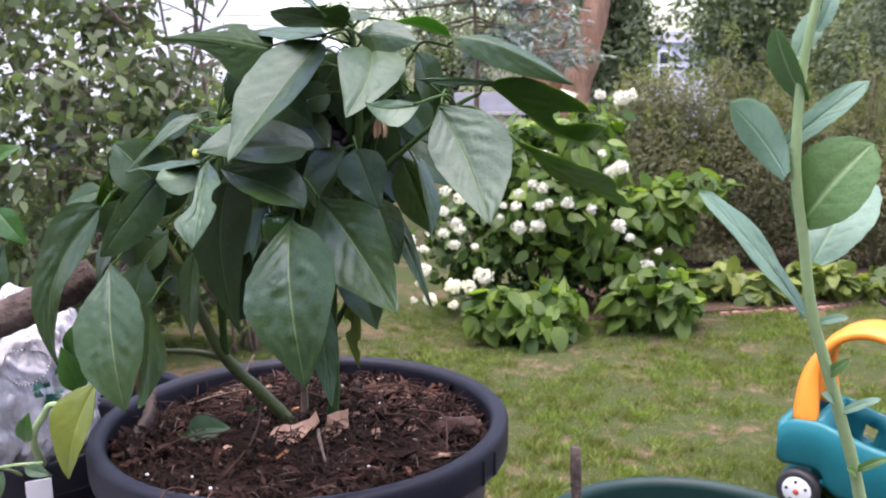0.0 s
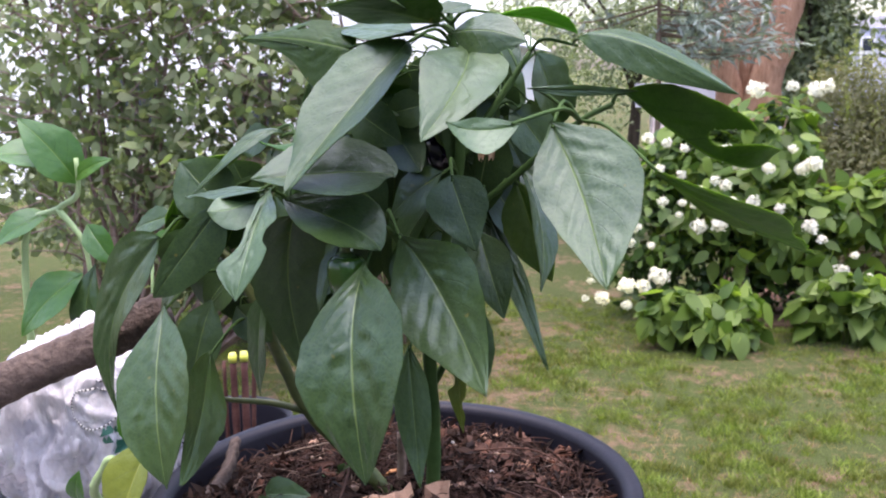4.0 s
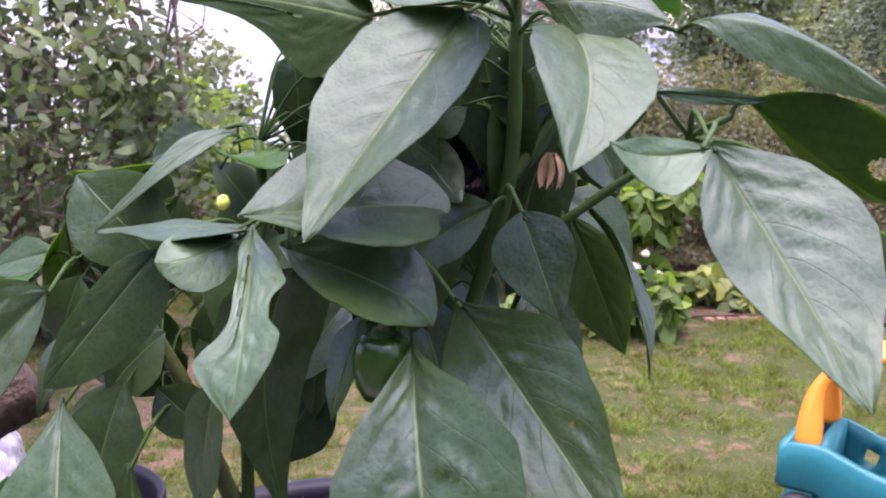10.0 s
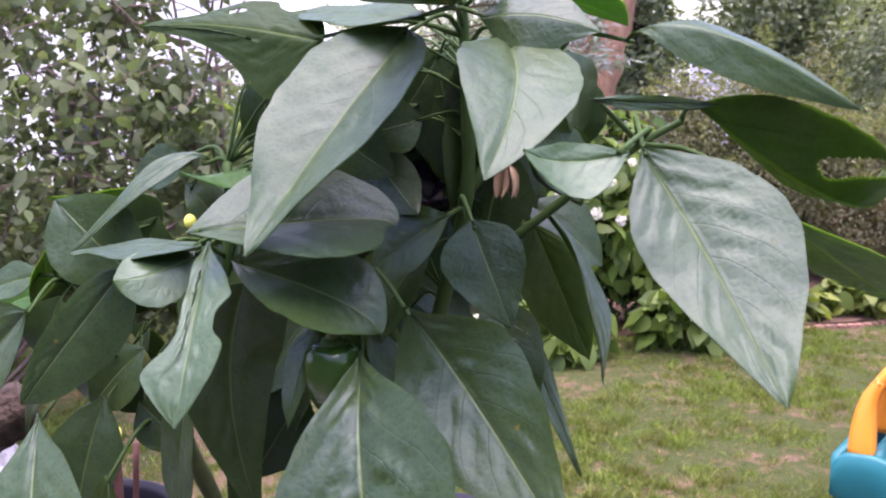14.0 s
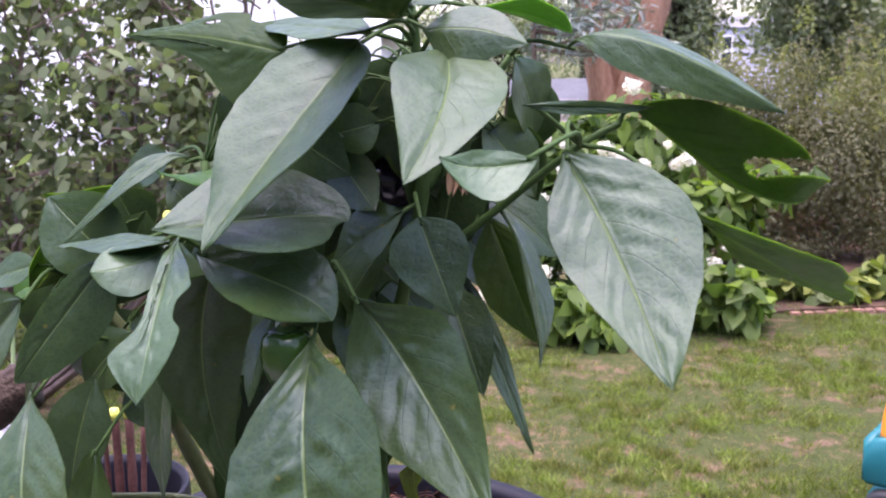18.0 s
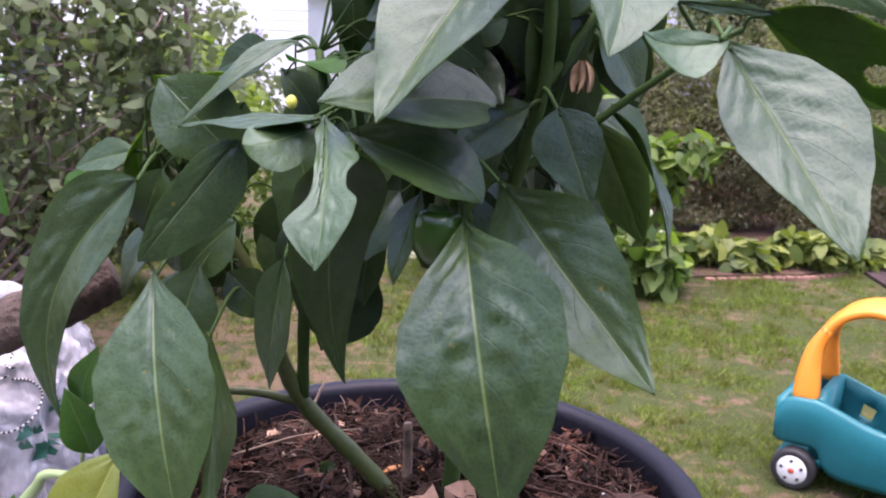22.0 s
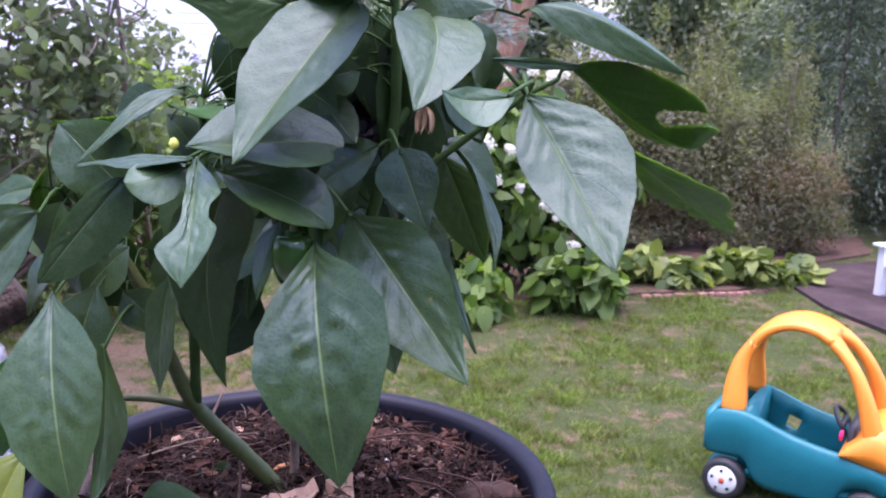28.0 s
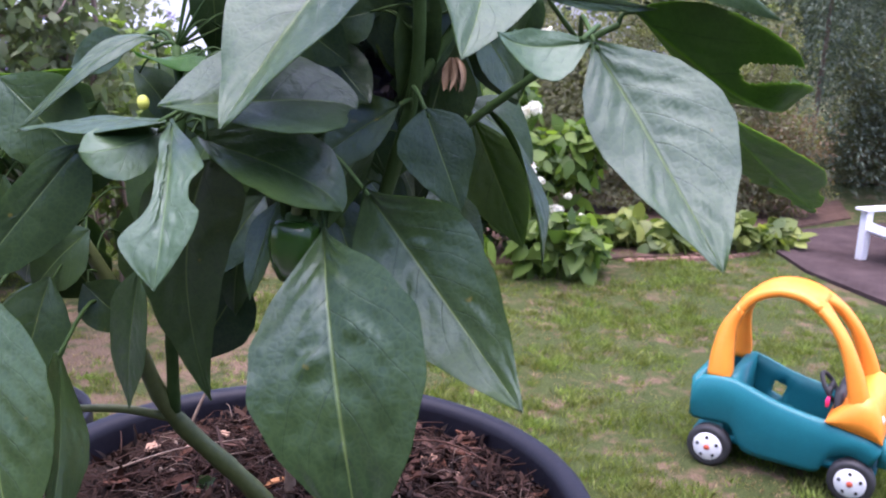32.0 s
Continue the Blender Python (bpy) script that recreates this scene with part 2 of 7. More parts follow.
TRUNK = surface("reddish_trunk_bark", (0.19, 0.095, 0.058), (0.50, 0.30, 0.205), 0.9, 2.2, 14, 0.9, 0.06, stretch=(3, 3, 0.6), spec=0.2)
TRUNK_DARK = surface("dark_trunk_bark", (0.02, 0.015, 0.012), (0.08, 0.06, 0.045), 0.9, 3, 18, 0.8, 0.04, stretch=(3, 3, 0.6), spec=0.2)
TEAL = surface("teal_plastic", (0.003, 0.115, 0.135), (0.006, 0.16, 0.18), 0.42, 4, 90, 0.06, 0.002, spec=0.35)
ORANGE = surface("orange_plastic", (0.84, 0.235, 0.018), (0.90, 0.30, 0.03), 0.42, 4, 90, 0.06, 0.002)
TYRE = surface("black_tyre_plastic", (0.012, 0.012, 0.013), (0.03, 0.03, 0.032), 0.6, 20, 120, 0.3, 0.002)
HUB = surface("white_hub_plastic", (0.62, 0.62, 0.60), (0.78, 0.78, 0.76), 0.4, 12, 80, 0.1, 0.001)
RED = surface("red_plastic", (0.42, 0.06, 0.03), (0.55, 0.10, 0.05), 0.4)
PINK = surface("pink_plastic", (0.75, 0.03, 0.16), (0.88, 0.06, 0.24), 0.4)
WHITE = surface("white_paint", (0.66, 0.66, 0.68), (0.82, 0.82, 0.82), 0.5, 8, 70, 0.12, 0.001)
PETAL = foliage("white_petals", (0.86, 0.85, 0.72), (0.93, 0.92, 0.82), 0.6, 0.35, 0.2, (1.0, 1.0, 1.0))
MAUVE = foliage("mauve_petals", (0.28, 0.22, 0.48), (0.50, 0.42, 0.68), 0.6, 0.25, 0.2, (1.0, 1.0, 1.0))
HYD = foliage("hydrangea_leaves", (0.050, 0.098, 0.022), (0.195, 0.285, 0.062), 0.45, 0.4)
# two darker copies of the leaf green, with the bush's shade in their colour
HYD_HALF_SHADE = foliage("hydrangea_half_shade_green", (0.030, 0.070, 0.014), (0.105, 0.17, 0.04), 0.45, 0.3)
HYD_SHADE = foliage("hydrangea_shade_green", (0.018, 0.042, 0.010), (0.05, 0.095, 0.025), 0.45, 0.2)
LILAC = foliage("lilac_leaves", (0.108, 0.132, 0.080), (0.225, 0.255, 0.155), 0.55, 0.45, spec=0.12, tint=(1.35, 1.5, 0.8))
LILAC_BROAD = foliage("broad_lilac_leaves", (0.115, 0.155, 0.085), (0.24, 0.295, 0.16), 0.5, 0.45, spec=0.15, tint=(1.3, 1.5, 0.75))
YELLOWISH = foliage("light_shrub_leaves", (0.11, 0.17, 0.045), (0.24, 0.31, 0.09), 0.5, 0.35, spec=0.12)
HEDGE = foliage("greyish_hedge_leaves", (0.15, 0.145, 0.095), (0.225, 0.225, 0.145), 0.6, 0.5, spec=0.12)
HEDGE_TOP = foliage("fresh_hedge_sprays", (0.145, 0.165, 0.075), (0.25, 0.275, 0.13), 0.6, 0.5, spec=0.1)
HEDGE_RED = foliage("reddish_hedge_leaves", (0.16, 0.11, 0.078), (0.26, 0.185, 0.13), 0.6, 0.45, spec=0.12)
HOSTA = foliage("hosta_leaves", (0.065, 0.110, 0.028), (0.26, 0.295, 0.080), 0.45, 0.3)
WOODS = foliage("far_tree_leaves", (0.12, 0.15, 0.10), (0.30, 0.34, 0.23), 0.6, 0.35, spec=0.12)
CONIFER = foliage("dark_conifer_needles", (0.06, 0.085, 0.065), (0.15, 0.18, 0.14), 0.7, 0.2, spec=0.04)
SPRUCE = foliage("blue_spruce_needles", (0.15, 0.18, 0.18), (0.34, 0.39, 0.39), 0.6, 0.2, spec=0.12)
GRASS = foliage("grass_blades", (0.068, 0.098, 0.027), (0.205, 0.255, 0.078), 0.5, 0.35, spec=0.12, blotch=4.5, low=(0.78, 0.62, 0.62), high=(1.2, 1.3, 1.0))
DRYGRASS = foliage("dry_grass_blades", (0.17, 0.12, 0.065), (0.36, 0.27, 0.16), 0.7, 0.3)
MULCH = surface("reddish_mulch", (0.045, 0.026, 0.018), (0.15, 0.09, 0.065), 0.95, 6, 60, 0.8, 0.02, spec=0.2)
ASPHALT = surface("worn_asphalt", (0.024, 0.016, 0.016), (0.078, 0.056, 0.054), 0.95, 2.6, 26, 0.8, 0.012, spec=0.1)
BRICK = surface("edging_brick", (0.15, 0.07, 0.05), (0.32, 0.18, 0.13), 0.85, 20, 120, 0.5, 0.004, vary=0.4)
SIDING = surface("white_siding", (0.88, 0.86, 0.85), (0.93, 0.92, 0.91), 0.6, 1.2, 30, 0.1, 0.004, vary=0.08)
SIDING_PINK = surface("pale_pink_siding", (0.66, 0.53, 0.48), (0.80, 0.68, 0.63), 0.6, 1.2, 30, 0.1, 0.004, vary=0.08)
SIDING_BLUE = surface("lilac_grey_siding", (0.42, 0.42, 0.55), (0.55, 0.55, 0.68), 0.6, 1.2, 30, 0.1, 0.004, vary=0.08)
# grey kept dark so the unseen wall throws little light on the leaves
SIDING_BROWN = surface("grey_siding", (0.11, 0.125, 0.135), (0.17, 0.185, 0.20), 0.7, 1.2, 30, 0.1, 0.004, vary=0.08)
DECKWOOD = surface("dark_unseen_deck", (0.06, 0.05, 0.045), (0.12, 0.10, 0.09), 0.8, 6, 60, 0.4, 0.003, stretch=(0.3, 3, 3), vary=0.2)
ROOF = surface("grey_shingles", (0.10, 0.10, 0.11), (0.2, 0.2, 0.21), 0.9, 2, 30, 0.4, 0.01)
GLASS_DARK = surface("dark_window_glass", (0.02, 0.025, 0.035), (0.05, 0.06, 0.08), 0.08, 1, 4, 0.02, 0.001)
BENCHWOOD = surface("weathered_grey_boards", (0.22, 0.205, 0.20), (0.38, 0.365, 0.35), 0.8, 6, 60, 0.4, 0.003, stretch=(0.3, 3, 3), vary=0.2)
FRUIT = surface("green_pepper_skin", (0.010, 0.034, 0.004), (0.022, 0.056, 0.008), 0.2, 25, 90, 0.03, 0.001, spec=0.4)
FRUIT_BLACK = surface("dark_purple_pepper_skin", (0.006, 0.004, 0.012), (0.016, 0.012, 0.03), 0.14, 25, 90, 0.03, 0.001)
DRYFLOWER = surface("dried_flower", (0.25, 0.155, 0.085), (0.42, 0.29, 0.17), 0.8, 40, 160, 0.3, 0.002)
BUD = surface("yellow_bud", (0.50, 0.55, 0.06), (0.68, 0.70, 0.14), 0.5, 40, 160, 0.2, 0.001)
REDCANE = surface("reddish_brown_cane", (0.05, 0.02, 0.018), (0.12, 0.055, 0.045), 0.7, 60, 240, 0.4, 0.001, spec=0.2)
STAKES = [(-0.352, 1.06, 2.019, False, 0.012), (-0.418, 1.15, 1.985, False, 0.002), (-0.406, 1.15, 1.99, True, 0.001), (-0.394, 1.15, 1.992, True, 0.003)]
GREENPRINT = surface("green_print", (0.02, 0.11, 0.075), (0.035, 0.16, 0.11), 0.4, 20, 90, 0.05, 0.001)
LIMEPRINT = surface("lime_print", (0.25, 0.55, 0.06), (0.35, 0.68, 0.10), 0.4, 20, 90, 0.05, 0.001)


def plastic_film():
    m, nt, b = nodes_of("clear_crumpled_plastic")
    n = noise_of(nt, 16.0, 5, 0.6, stretch=(1, 1, 0.6))
    nt.links.new(ramp(nt, n, (0.35, (0.34, 0.34, 0.37)), (0.65, (0.66, 0.65, 0.70))), b.inputs["Base Color"])
    b.inputs["Roughness"].default_value = 0.16
    crease = maths(nt, "ABSOLUTE", maths(nt, "SUBTRACT", noise_of(nt, 17.0, 4, 0.55, stretch=(1, 1, 0.4)), 0.5))
    small = maths(nt, "ABSOLUTE", maths(nt, "SUBTRACT", noise_of(nt, 50.0, 3, 0.55, stretch=(1, 1, 0.5)), 0.5))
    bump(nt, b, maths(nt, "ADD", crease, maths(nt, "MULTIPLY", small, 0.3)), 0.95, 0.03)
    tr = nt.nodes.new("ShaderNodeBsdfTransparent")
    mx = nt.nodes.new("ShaderNodeMixShader")
    nt.links.new(ramp(nt, noise_of(nt, 19.0, 4), (0.42, (0.05, 0.05, 0.05)), (0.66, (0.6, 0.6, 0.6))), mx.inputs[0])
    nt.links.new(b.outputs[0], mx.inputs[1])
    nt.links.new(tr.outputs[0], mx.inputs[2])
    nt.links.new(mx.outputs[0], nt.nodes["Material Output"].inputs[0])
    return m


FILM = plastic_film()


def lawn_material():
    m, nt, b = nodes_of("lawn")
    big = noise_of(nt, 1.6, 5, 0.6, coord="Object")
    mid = noise_of(nt, 9.0, 5, 0.65, coord="Object")
    fine = noise_of(nt, 70.0, 4, 0.7, coord="Object")
    green = ramp(nt, fine, (0.3, (0.03, 0.045, 0.012)), (0.7, (0.085, 0.105, 0.032)))
    bare = ramp(nt, fine, (0.3, (0.11, 0.066, 0.044)), (0.7, (0.27, 0.175, 0.122)))
    tc = nt.nodes.new("ShaderNodeTexCoord")
    away = nt.nodes.new("ShaderNodeVectorMath")
    away.operation = "DISTANCE"
    nt.links.new(tc.outputs["Object"], away.inputs[0])
    away.inputs[1].default_value = (-1.7, 6.4, 0)
    worn = maths(nt, "MULTIPLY", maths(nt, "MAXIMUM", maths(nt, "SUBTRACT", 1.0, maths(nt, "MULTIPLY", away.outputs["Value"], 0.5)), 0.0), 0.09)
    fac = maths(nt, "ADD", worn, maths(nt, "ADD", maths(nt, "MULTIPLY", big, 0.5), maths(nt, "MULTIPLY", mid, 0.5)))
    nt.links.new(mixed(nt, ramp(nt, fac, (0.507, (0, 0, 0)), (0.60, (0.8, 0.8, 0.8))), green, bare), b.inputs["Base Color"])
    b.inputs["Roughness"].default_value, b.inputs["Specular IOR Level"].default_value = 0.95, 0.15
    bump(nt, b, fine, 0.9, 0.03)
    return m


LAWN = lawn_material()

# ---- mesh helpers ----


def link(name, mesh, mat, parent=None, label="", smooth=True):
    mesh.materials.append(mat)
    if smooth and len(mesh.polygons):
        mesh.polygons.foreach_set("use_smooth", [True] * len(mesh.polygons))
    ob = new(name, mesh)
    if parent is not None:
        ob.parent = parent
        ob.matrix_parent_inverse = parent.matrix_basis.inverted()
    if label:
        ob["label"] = label
    return ob


def part(name, bm, mat, parent=None, label="", smooth=True):
    me = bpy.data.meshes.new(name)
    bmesh.ops.recalc_face_normals(bm, faces=bm.faces)
    bm.to_mesh(me)
    bm.free()
    return link(name, me, mat, parent, label, smooth)


def thing(name, at, label, category, group="", kind=""):
    e = new(name)
    e.empty_display_size = 0.05
    e.matrix_basis = Matrix.Translation(at)
    return tagged(e, label, category, group, kind)


def raw(name, verts, faces, mat, parent=None, label="", smooth=False):
    """verts (n, 3), faces (m, k) as arrays."""
    me = bpy.data.meshes.new(name)
    verts, faces = np.asarray(verts, dtype=np.float32), np.asarray(faces, dtype=np.int32)
    me.vertices.add(len(verts))
    me.vertices.foreach_set("co", verts.ravel())
    k = faces.shape[1]
    me.loops.add(faces.size)
    me.loops.foreach_set("vertex_index", faces.ravel())
    me.polygons.add(len(faces))
    me.polygons.foreach_set("loop_start", np.arange(0, faces.size, k, dtype=np.int32))
    me.update(calc_edges=True)
    return link(name, me, mat, parent, label, smooth)


def lathe(profile, centre=(0, 0, 0), seg=48, wobble=0.0):
    """A turned shape from (radius, height) pairs; closed where the radius is 0."""
    bm = bmesh.new()
    rings = []
    for r, z in profile:
        if r <= 1e-6:
            rings.append([bm.verts.new((centre[0], centre[1], centre[2] + z))])
        else:
            rings.append([bm.verts.new((centre[0] + r * (1 + wobble * math.sin(3 * a + z * 30)) * math.cos(a), centre[1] + r * (1 + wobble * math.cos(2 * a)) * math.sin(a), centre[2] + z))
                          for a in (2 * math.pi * i / seg for i in range(seg))])
    for a, b in zip(rings, rings[1:]):
        for i in range(seg):
            j = (i + 1) % seg
            if len(a) == 1 and len(b) == 1:
                continue
            if len(a) == 1:
                bm.faces.new((a[0], b[i], b[j]))
            elif len(b) == 1:
                bm.faces.new((a[i], a[j], b[0]))
            else:
                bm.faces.new((a[i], a[j], b[j], b[i]))
    return bm


def smooth_path(pts, n):
    """Catmull-Rom through the points."""
    pts = [Vector(p) for p in pts]
    ext = [pts[0] * 2 - pts[1]] + pts + [pts[-1] * 2 - pts[-2]]
    out = []
    for i in range(len(pts) - 1):
        p0, p1, p2, p3 = ext[i:i + 4]
        for k in range(n):
            t = k / n
            out.append(0.5 * ((2 * p1) + (p2 - p0) * t + (2 * p0 - 5 * p1 + 4 * p2 - p3) * t * t + (3 * p1 - p0 - 3 * p2 + p3) * t ** 3))
    out.append(pts[-1])
    return out


def tube(bm, pts, r0, r1, seg=8, n=5, knots=0.0, rough=0.0):
    """A tapered limb along the points."""
    path = smooth_path(pts, n)
    rings = []
    up = Vector((0.31, 0.2, 0.93))
    for i, p in enumerate(path):
        d = (path[min(i + 1, len(path) - 1)] - path[max(i - 1, 0)]).normalized()
        s = d.cross(up)
        s = s.normalized() if s.length > 1e-4 else Vector((1, 0, 0))
        q = d.cross(s)
        f = i / (len(path) - 1)
        r = (r0 + (r1 - r0) * f) * (1 + knots * math.sin(i * 1.9))
        rings.append([bm.verts.new(p + (s * math.cos(a) + q * math.sin(a)) * r * (1 + rough * noise.noise(p * 9 + Vector((a, 0, 0)))))
                      for a in (2 * math.pi * k / seg for k in range(seg))])
    for a, b in zip(rings, rings[1:]):
        for k in range(seg):
            bm.faces.new((a[k], a[(k + 1) % seg], b[(k + 1) % seg], b[k]))
    bm.faces.new(rings[0][::-1])
    bm.faces.new(rings[-1])
    return bm


def limb(name, pts, r0, r1, mat, parent, label="", seg=8, n=5, knots=0.0, rough=0.0):
    return part(name, tube(bmesh.new(), pts, r0, r1, seg, n, knots, rough), mat, parent, label)


def box(bm, x0, x1, y0, y1, z0, z1, m=None):
    v = [bm.verts.new((x, y, z)) for z in (z0, z1) for y in (y0, y1) for x in (x0, x1)]
    for f in ((0, 2, 3, 1), (4, 5, 7, 6), (0, 1, 5, 4), (2, 6, 7, 3), (0, 4, 6, 2), (1, 3, 7, 5)):
        bm.faces.new([v[i] for i in f])
    if m is not None:
        bmesh.ops.transform(bm, matrix=m, verts=v)
    return bm


def board(name, x0, x1, y0, y1, z0, z1, mat, parent, m=None, bevel=0.006, label=""):
    bm = box(bmesh.new(), x0, x1, y0, y1, z0, z1)
    bmesh.ops.bevel(bm, geom=bm.edges[:], offset=bevel, segments=2, affect="EDGES")
    if m is not None:
        bmesh.ops.transform(bm, matrix=m, verts=bm.verts)
    return part(name, bm, mat, parent, label, smooth=False)


LEAF_U = np.array([0, 0.25, 0.25, 0.6, 0.6, 1.0])
LEAF_S = np.array([0, -0.9, 0.9, -0.66, 0.66, 0.0])
LEAF_F = np.array([[0, 2, 1], [1, 2, 3], [2, 4, 3], [3, 4, 5]])


def leaf_cloud(points, size, aspect=0.32, normal=None, droop=0.25, spread=0.9, seed=1, axis=None):
    """Leaves with six corners at the points: their verts and faces. normal: how each faces."""
    r = np.random.default_rng(seed)
    n = len(points)
    nrm = r.normal(size=(n, 3)) * spread + (np.array([0, 0, 0.9]) if normal is None else normal)
    nrm /= np.linalg.norm(nrm, axis=1)[:, None]
    ax = r.normal(size=(n, 3)) * (1.0 if axis is None else 0.35) + (0 if axis is None else axis)
    ax[:, 2] -= droop
    ax -= nrm * (ax * nrm).sum(1)[:, None]
    ax /= np.linalg.norm(ax, axis=1)[:, None] + 1e-9
    sd = np.cross(ax, nrm)
    ln = size * r.uniform(0.55, 1.25, n)
    v = (points[:, None] + ax[:, None] * (LEAF_U[None, :, None] * ln[:, None, None])
         + sd[:, None] * (LEAF_S[None, :, None] * ln[:, None, None] * aspect)
         + nrm[:, None] * (np.abs(LEAF_S)[None, :, None] * ln[:, None, None] * 0.09 - (LEAF_U ** 2)[None, :, None] * ln[:, None, None] * 0.16))
    f = LEAF_F[None] + np.arange(n)[:, None, None] * 6
    return v.reshape(-1, 3), f.reshape(-1, 3)


RICH_MID = [0, 0.15, 0.35, 0.55, 0.75, 0.9, 1.0]
OVATE_EDGE = [(0.02, 0.4), (0.2, 0.88), (0.38, 1.0), (0.58, 0.84), (0.76, 0.5), (0.9, 0.2)]
RICH_EDGE = [(0.02, 0.4), (0.25, 1.0), (0.37, 0.58), (0.58, 0.92), (0.68, 0.42), (0.87, 0.40)]
ROUND_EDGE = [(0.02, 0.5), (0.2, 0.92), (0.4, 1.0), (0.6, 0.9), (0.78, 0.62), (0.9, 0.3)]


def rich_cloud(points, size, aspect, normal, droop, spread, seed, edge):
    """Larger leaves with a folded midrib and a lobed or round margin."""
    r = np.random.default_rng(seed)
    n = len(points)
    nrm = r.normal(size=(n, 3)) * spread + normal
    nrm /= np.linalg.norm(nrm, axis=1)[:, None]
    ax = r.normal(size=(n, 3))
    ax[:, 2] -= droop
    ax -= nrm * (ax * nrm).sum(1)[:, None]
    ax /= np.linalg.norm(ax, axis=1)[:, None] + 1e-9
    sd = np.cross(ax, nrm)
    ln = size * r.uniform(0.55, 1.25, n)
    u = np.array(RICH_MID + [e[0] for e in edge] * 2)
    w = np.array([0.0] * 7 + [-e[1] for e in edge] + [e[1] for e in edge])
    k = ln[:, None, None]
    curl = r.uniform(0.1, 0.32, n)[:, None, None]
    v = (points[:, None] + ax[:, None] * (u[None, :, None] * k) + sd[:, None] * (w[None, :, None] * k * aspect)
         + nrm[:, None] * ((np.abs(w) - 1.4 * w * w * 0.6)[None, :, None] * k * 0.10 - (u ** 2)[None, :, None] * k * curl))
    f = []
    for s0 in (7, 13):
        left = [s0 + i for i in range(6)]
        for i in range(6):
            f.append((i, i + 1, left[i]))
            if i < 5:
                f.append((i + 1, left[i + 1], left[i]))
    f = np.array(f)
    f[11:] = f[11:, ::-1]
    return v.reshape(-1, 3), (f[None] + np.arange(n)[:, None, None] * 19).reshape(-1, 3)


def rich_crown(name, lobes, n, size, mat, parent, seed, aspect=0.4, spread=0.5, shell=0.6, droop=0.5, edge=None, label=""):
    p, d = lobes_points(lobes, n, seed, shell)
    v, f = rich_cloud(p, size, aspect, d * 0.7 + np.array([0, 0, 0.5]), droop, spread, seed, edge or RICH_EDGE)
    return raw(name, v, f, mat, parent, label, smooth=True)


def lobes_points(lobes, n, seed, shell=0.55):
    """Points in a union of ellipsoids (x, y, z, rx, ry, rz), thicker towards their skins; with the outward ways."""
    r = np.random.default_rng(seed)
    lob = np.array(lobes, dtype=float)
    w = (lob[:, 3] * lob[:, 4] * lob[:, 5]) ** 0.67
    idx = r.choice(len(lob), n, p=w / w.sum())
    d = r.normal(size=(n, 3))
    d /= np.linalg.norm(d, axis=1)[:, None]
    rad = shell + (1 - shell) * r.random(n) ** 0.6
    # uneven skin
    rad *= 1 + 0.16 * np.sin(d[:, 0] * 7 + idx) * np.cos(d[:, 2] * 9 + idx * 2) + 0.08 * r.normal(size=n)
    p = lob[idx, :3] + d * lob[idx, 3:6] * rad[:, None]
    keep = p[:, 2] > 0.03
    return p[keep], d[keep]


def crown(name, lobes, n, size, mat, parent, seed, aspect=0.32, spread=0.8, shell=0.55, droop=0.25, label=""):
    p, d = lobes_points(lobes, n, seed, shell)
    v, f = leaf_cloud(p, size, aspect, d * 0.7 + np.array([0, 0, 0.5]), droop, spread, seed)
    return raw(name, v, f, mat, parent, label)


def random_lobes(seed, n, x, y, z, rx, ry, rz, k=0.45):
    """n smaller ellipsoids inside a large one, for an uneven outline."""
    r = np.random.default_rng(seed)
    out = []
    for _ in range(n):
        d = r.normal(size=3)
        d /= np.linalg.norm(d)
        q = r.random() ** 0.5 * (1 - k * 0.7)
        s = k * r.uniform(0.7, 1.2)
        out.append((x + d[0] * rx * q, y + d[1] * ry * q, z + d[2] * rz * q, rx * s, ry * s, rz * s))
    return out


# ---- ground and large structure ----
def build_ground():
    bm = bmesh.new()
    xs = [-400, -100, -40, -20] + [i * 0.5 for i in range(-20, 31)] + [20, 40, 100, 400]
    ys = [-300, -60, -15] + [i * 0.5 for i in range(-6, 32)] + [20, 30, 60, 150, 600]
    grid = [[bm.verts.new((x, y, 0.012 * math.sin(x * 2.3) * math.cos(y * 1.7))) for x in xs] for y in ys]
    for j in range(len(ys) - 1):
        for i in range(len(xs) - 1):
            bm.faces.new((grid[j][i], grid[j][i + 1], grid[j + 1][i + 1], grid[j + 1][i]))
    g = part("ground", bm, LAWN)
    tagged(g, "mown green lawn with worn brown patches", "lawn", kind="structure")


build_ground()


def patch(x, y):
    """How worn the lawn is at a place, about 0 to 1."""
    bare = 0.2 * math.exp(-((x + 1.7) / 1.2) ** 2 - ((y - 6.4) / 2.0) ** 2)
    return 0.5 + bare + 0.5 * noise.noise(Vector((x * 1.8, y * 1.8, 3.0))) + 0.5 * noise.noise(Vector((x * 6.5, y * 6.5, 9.0)))


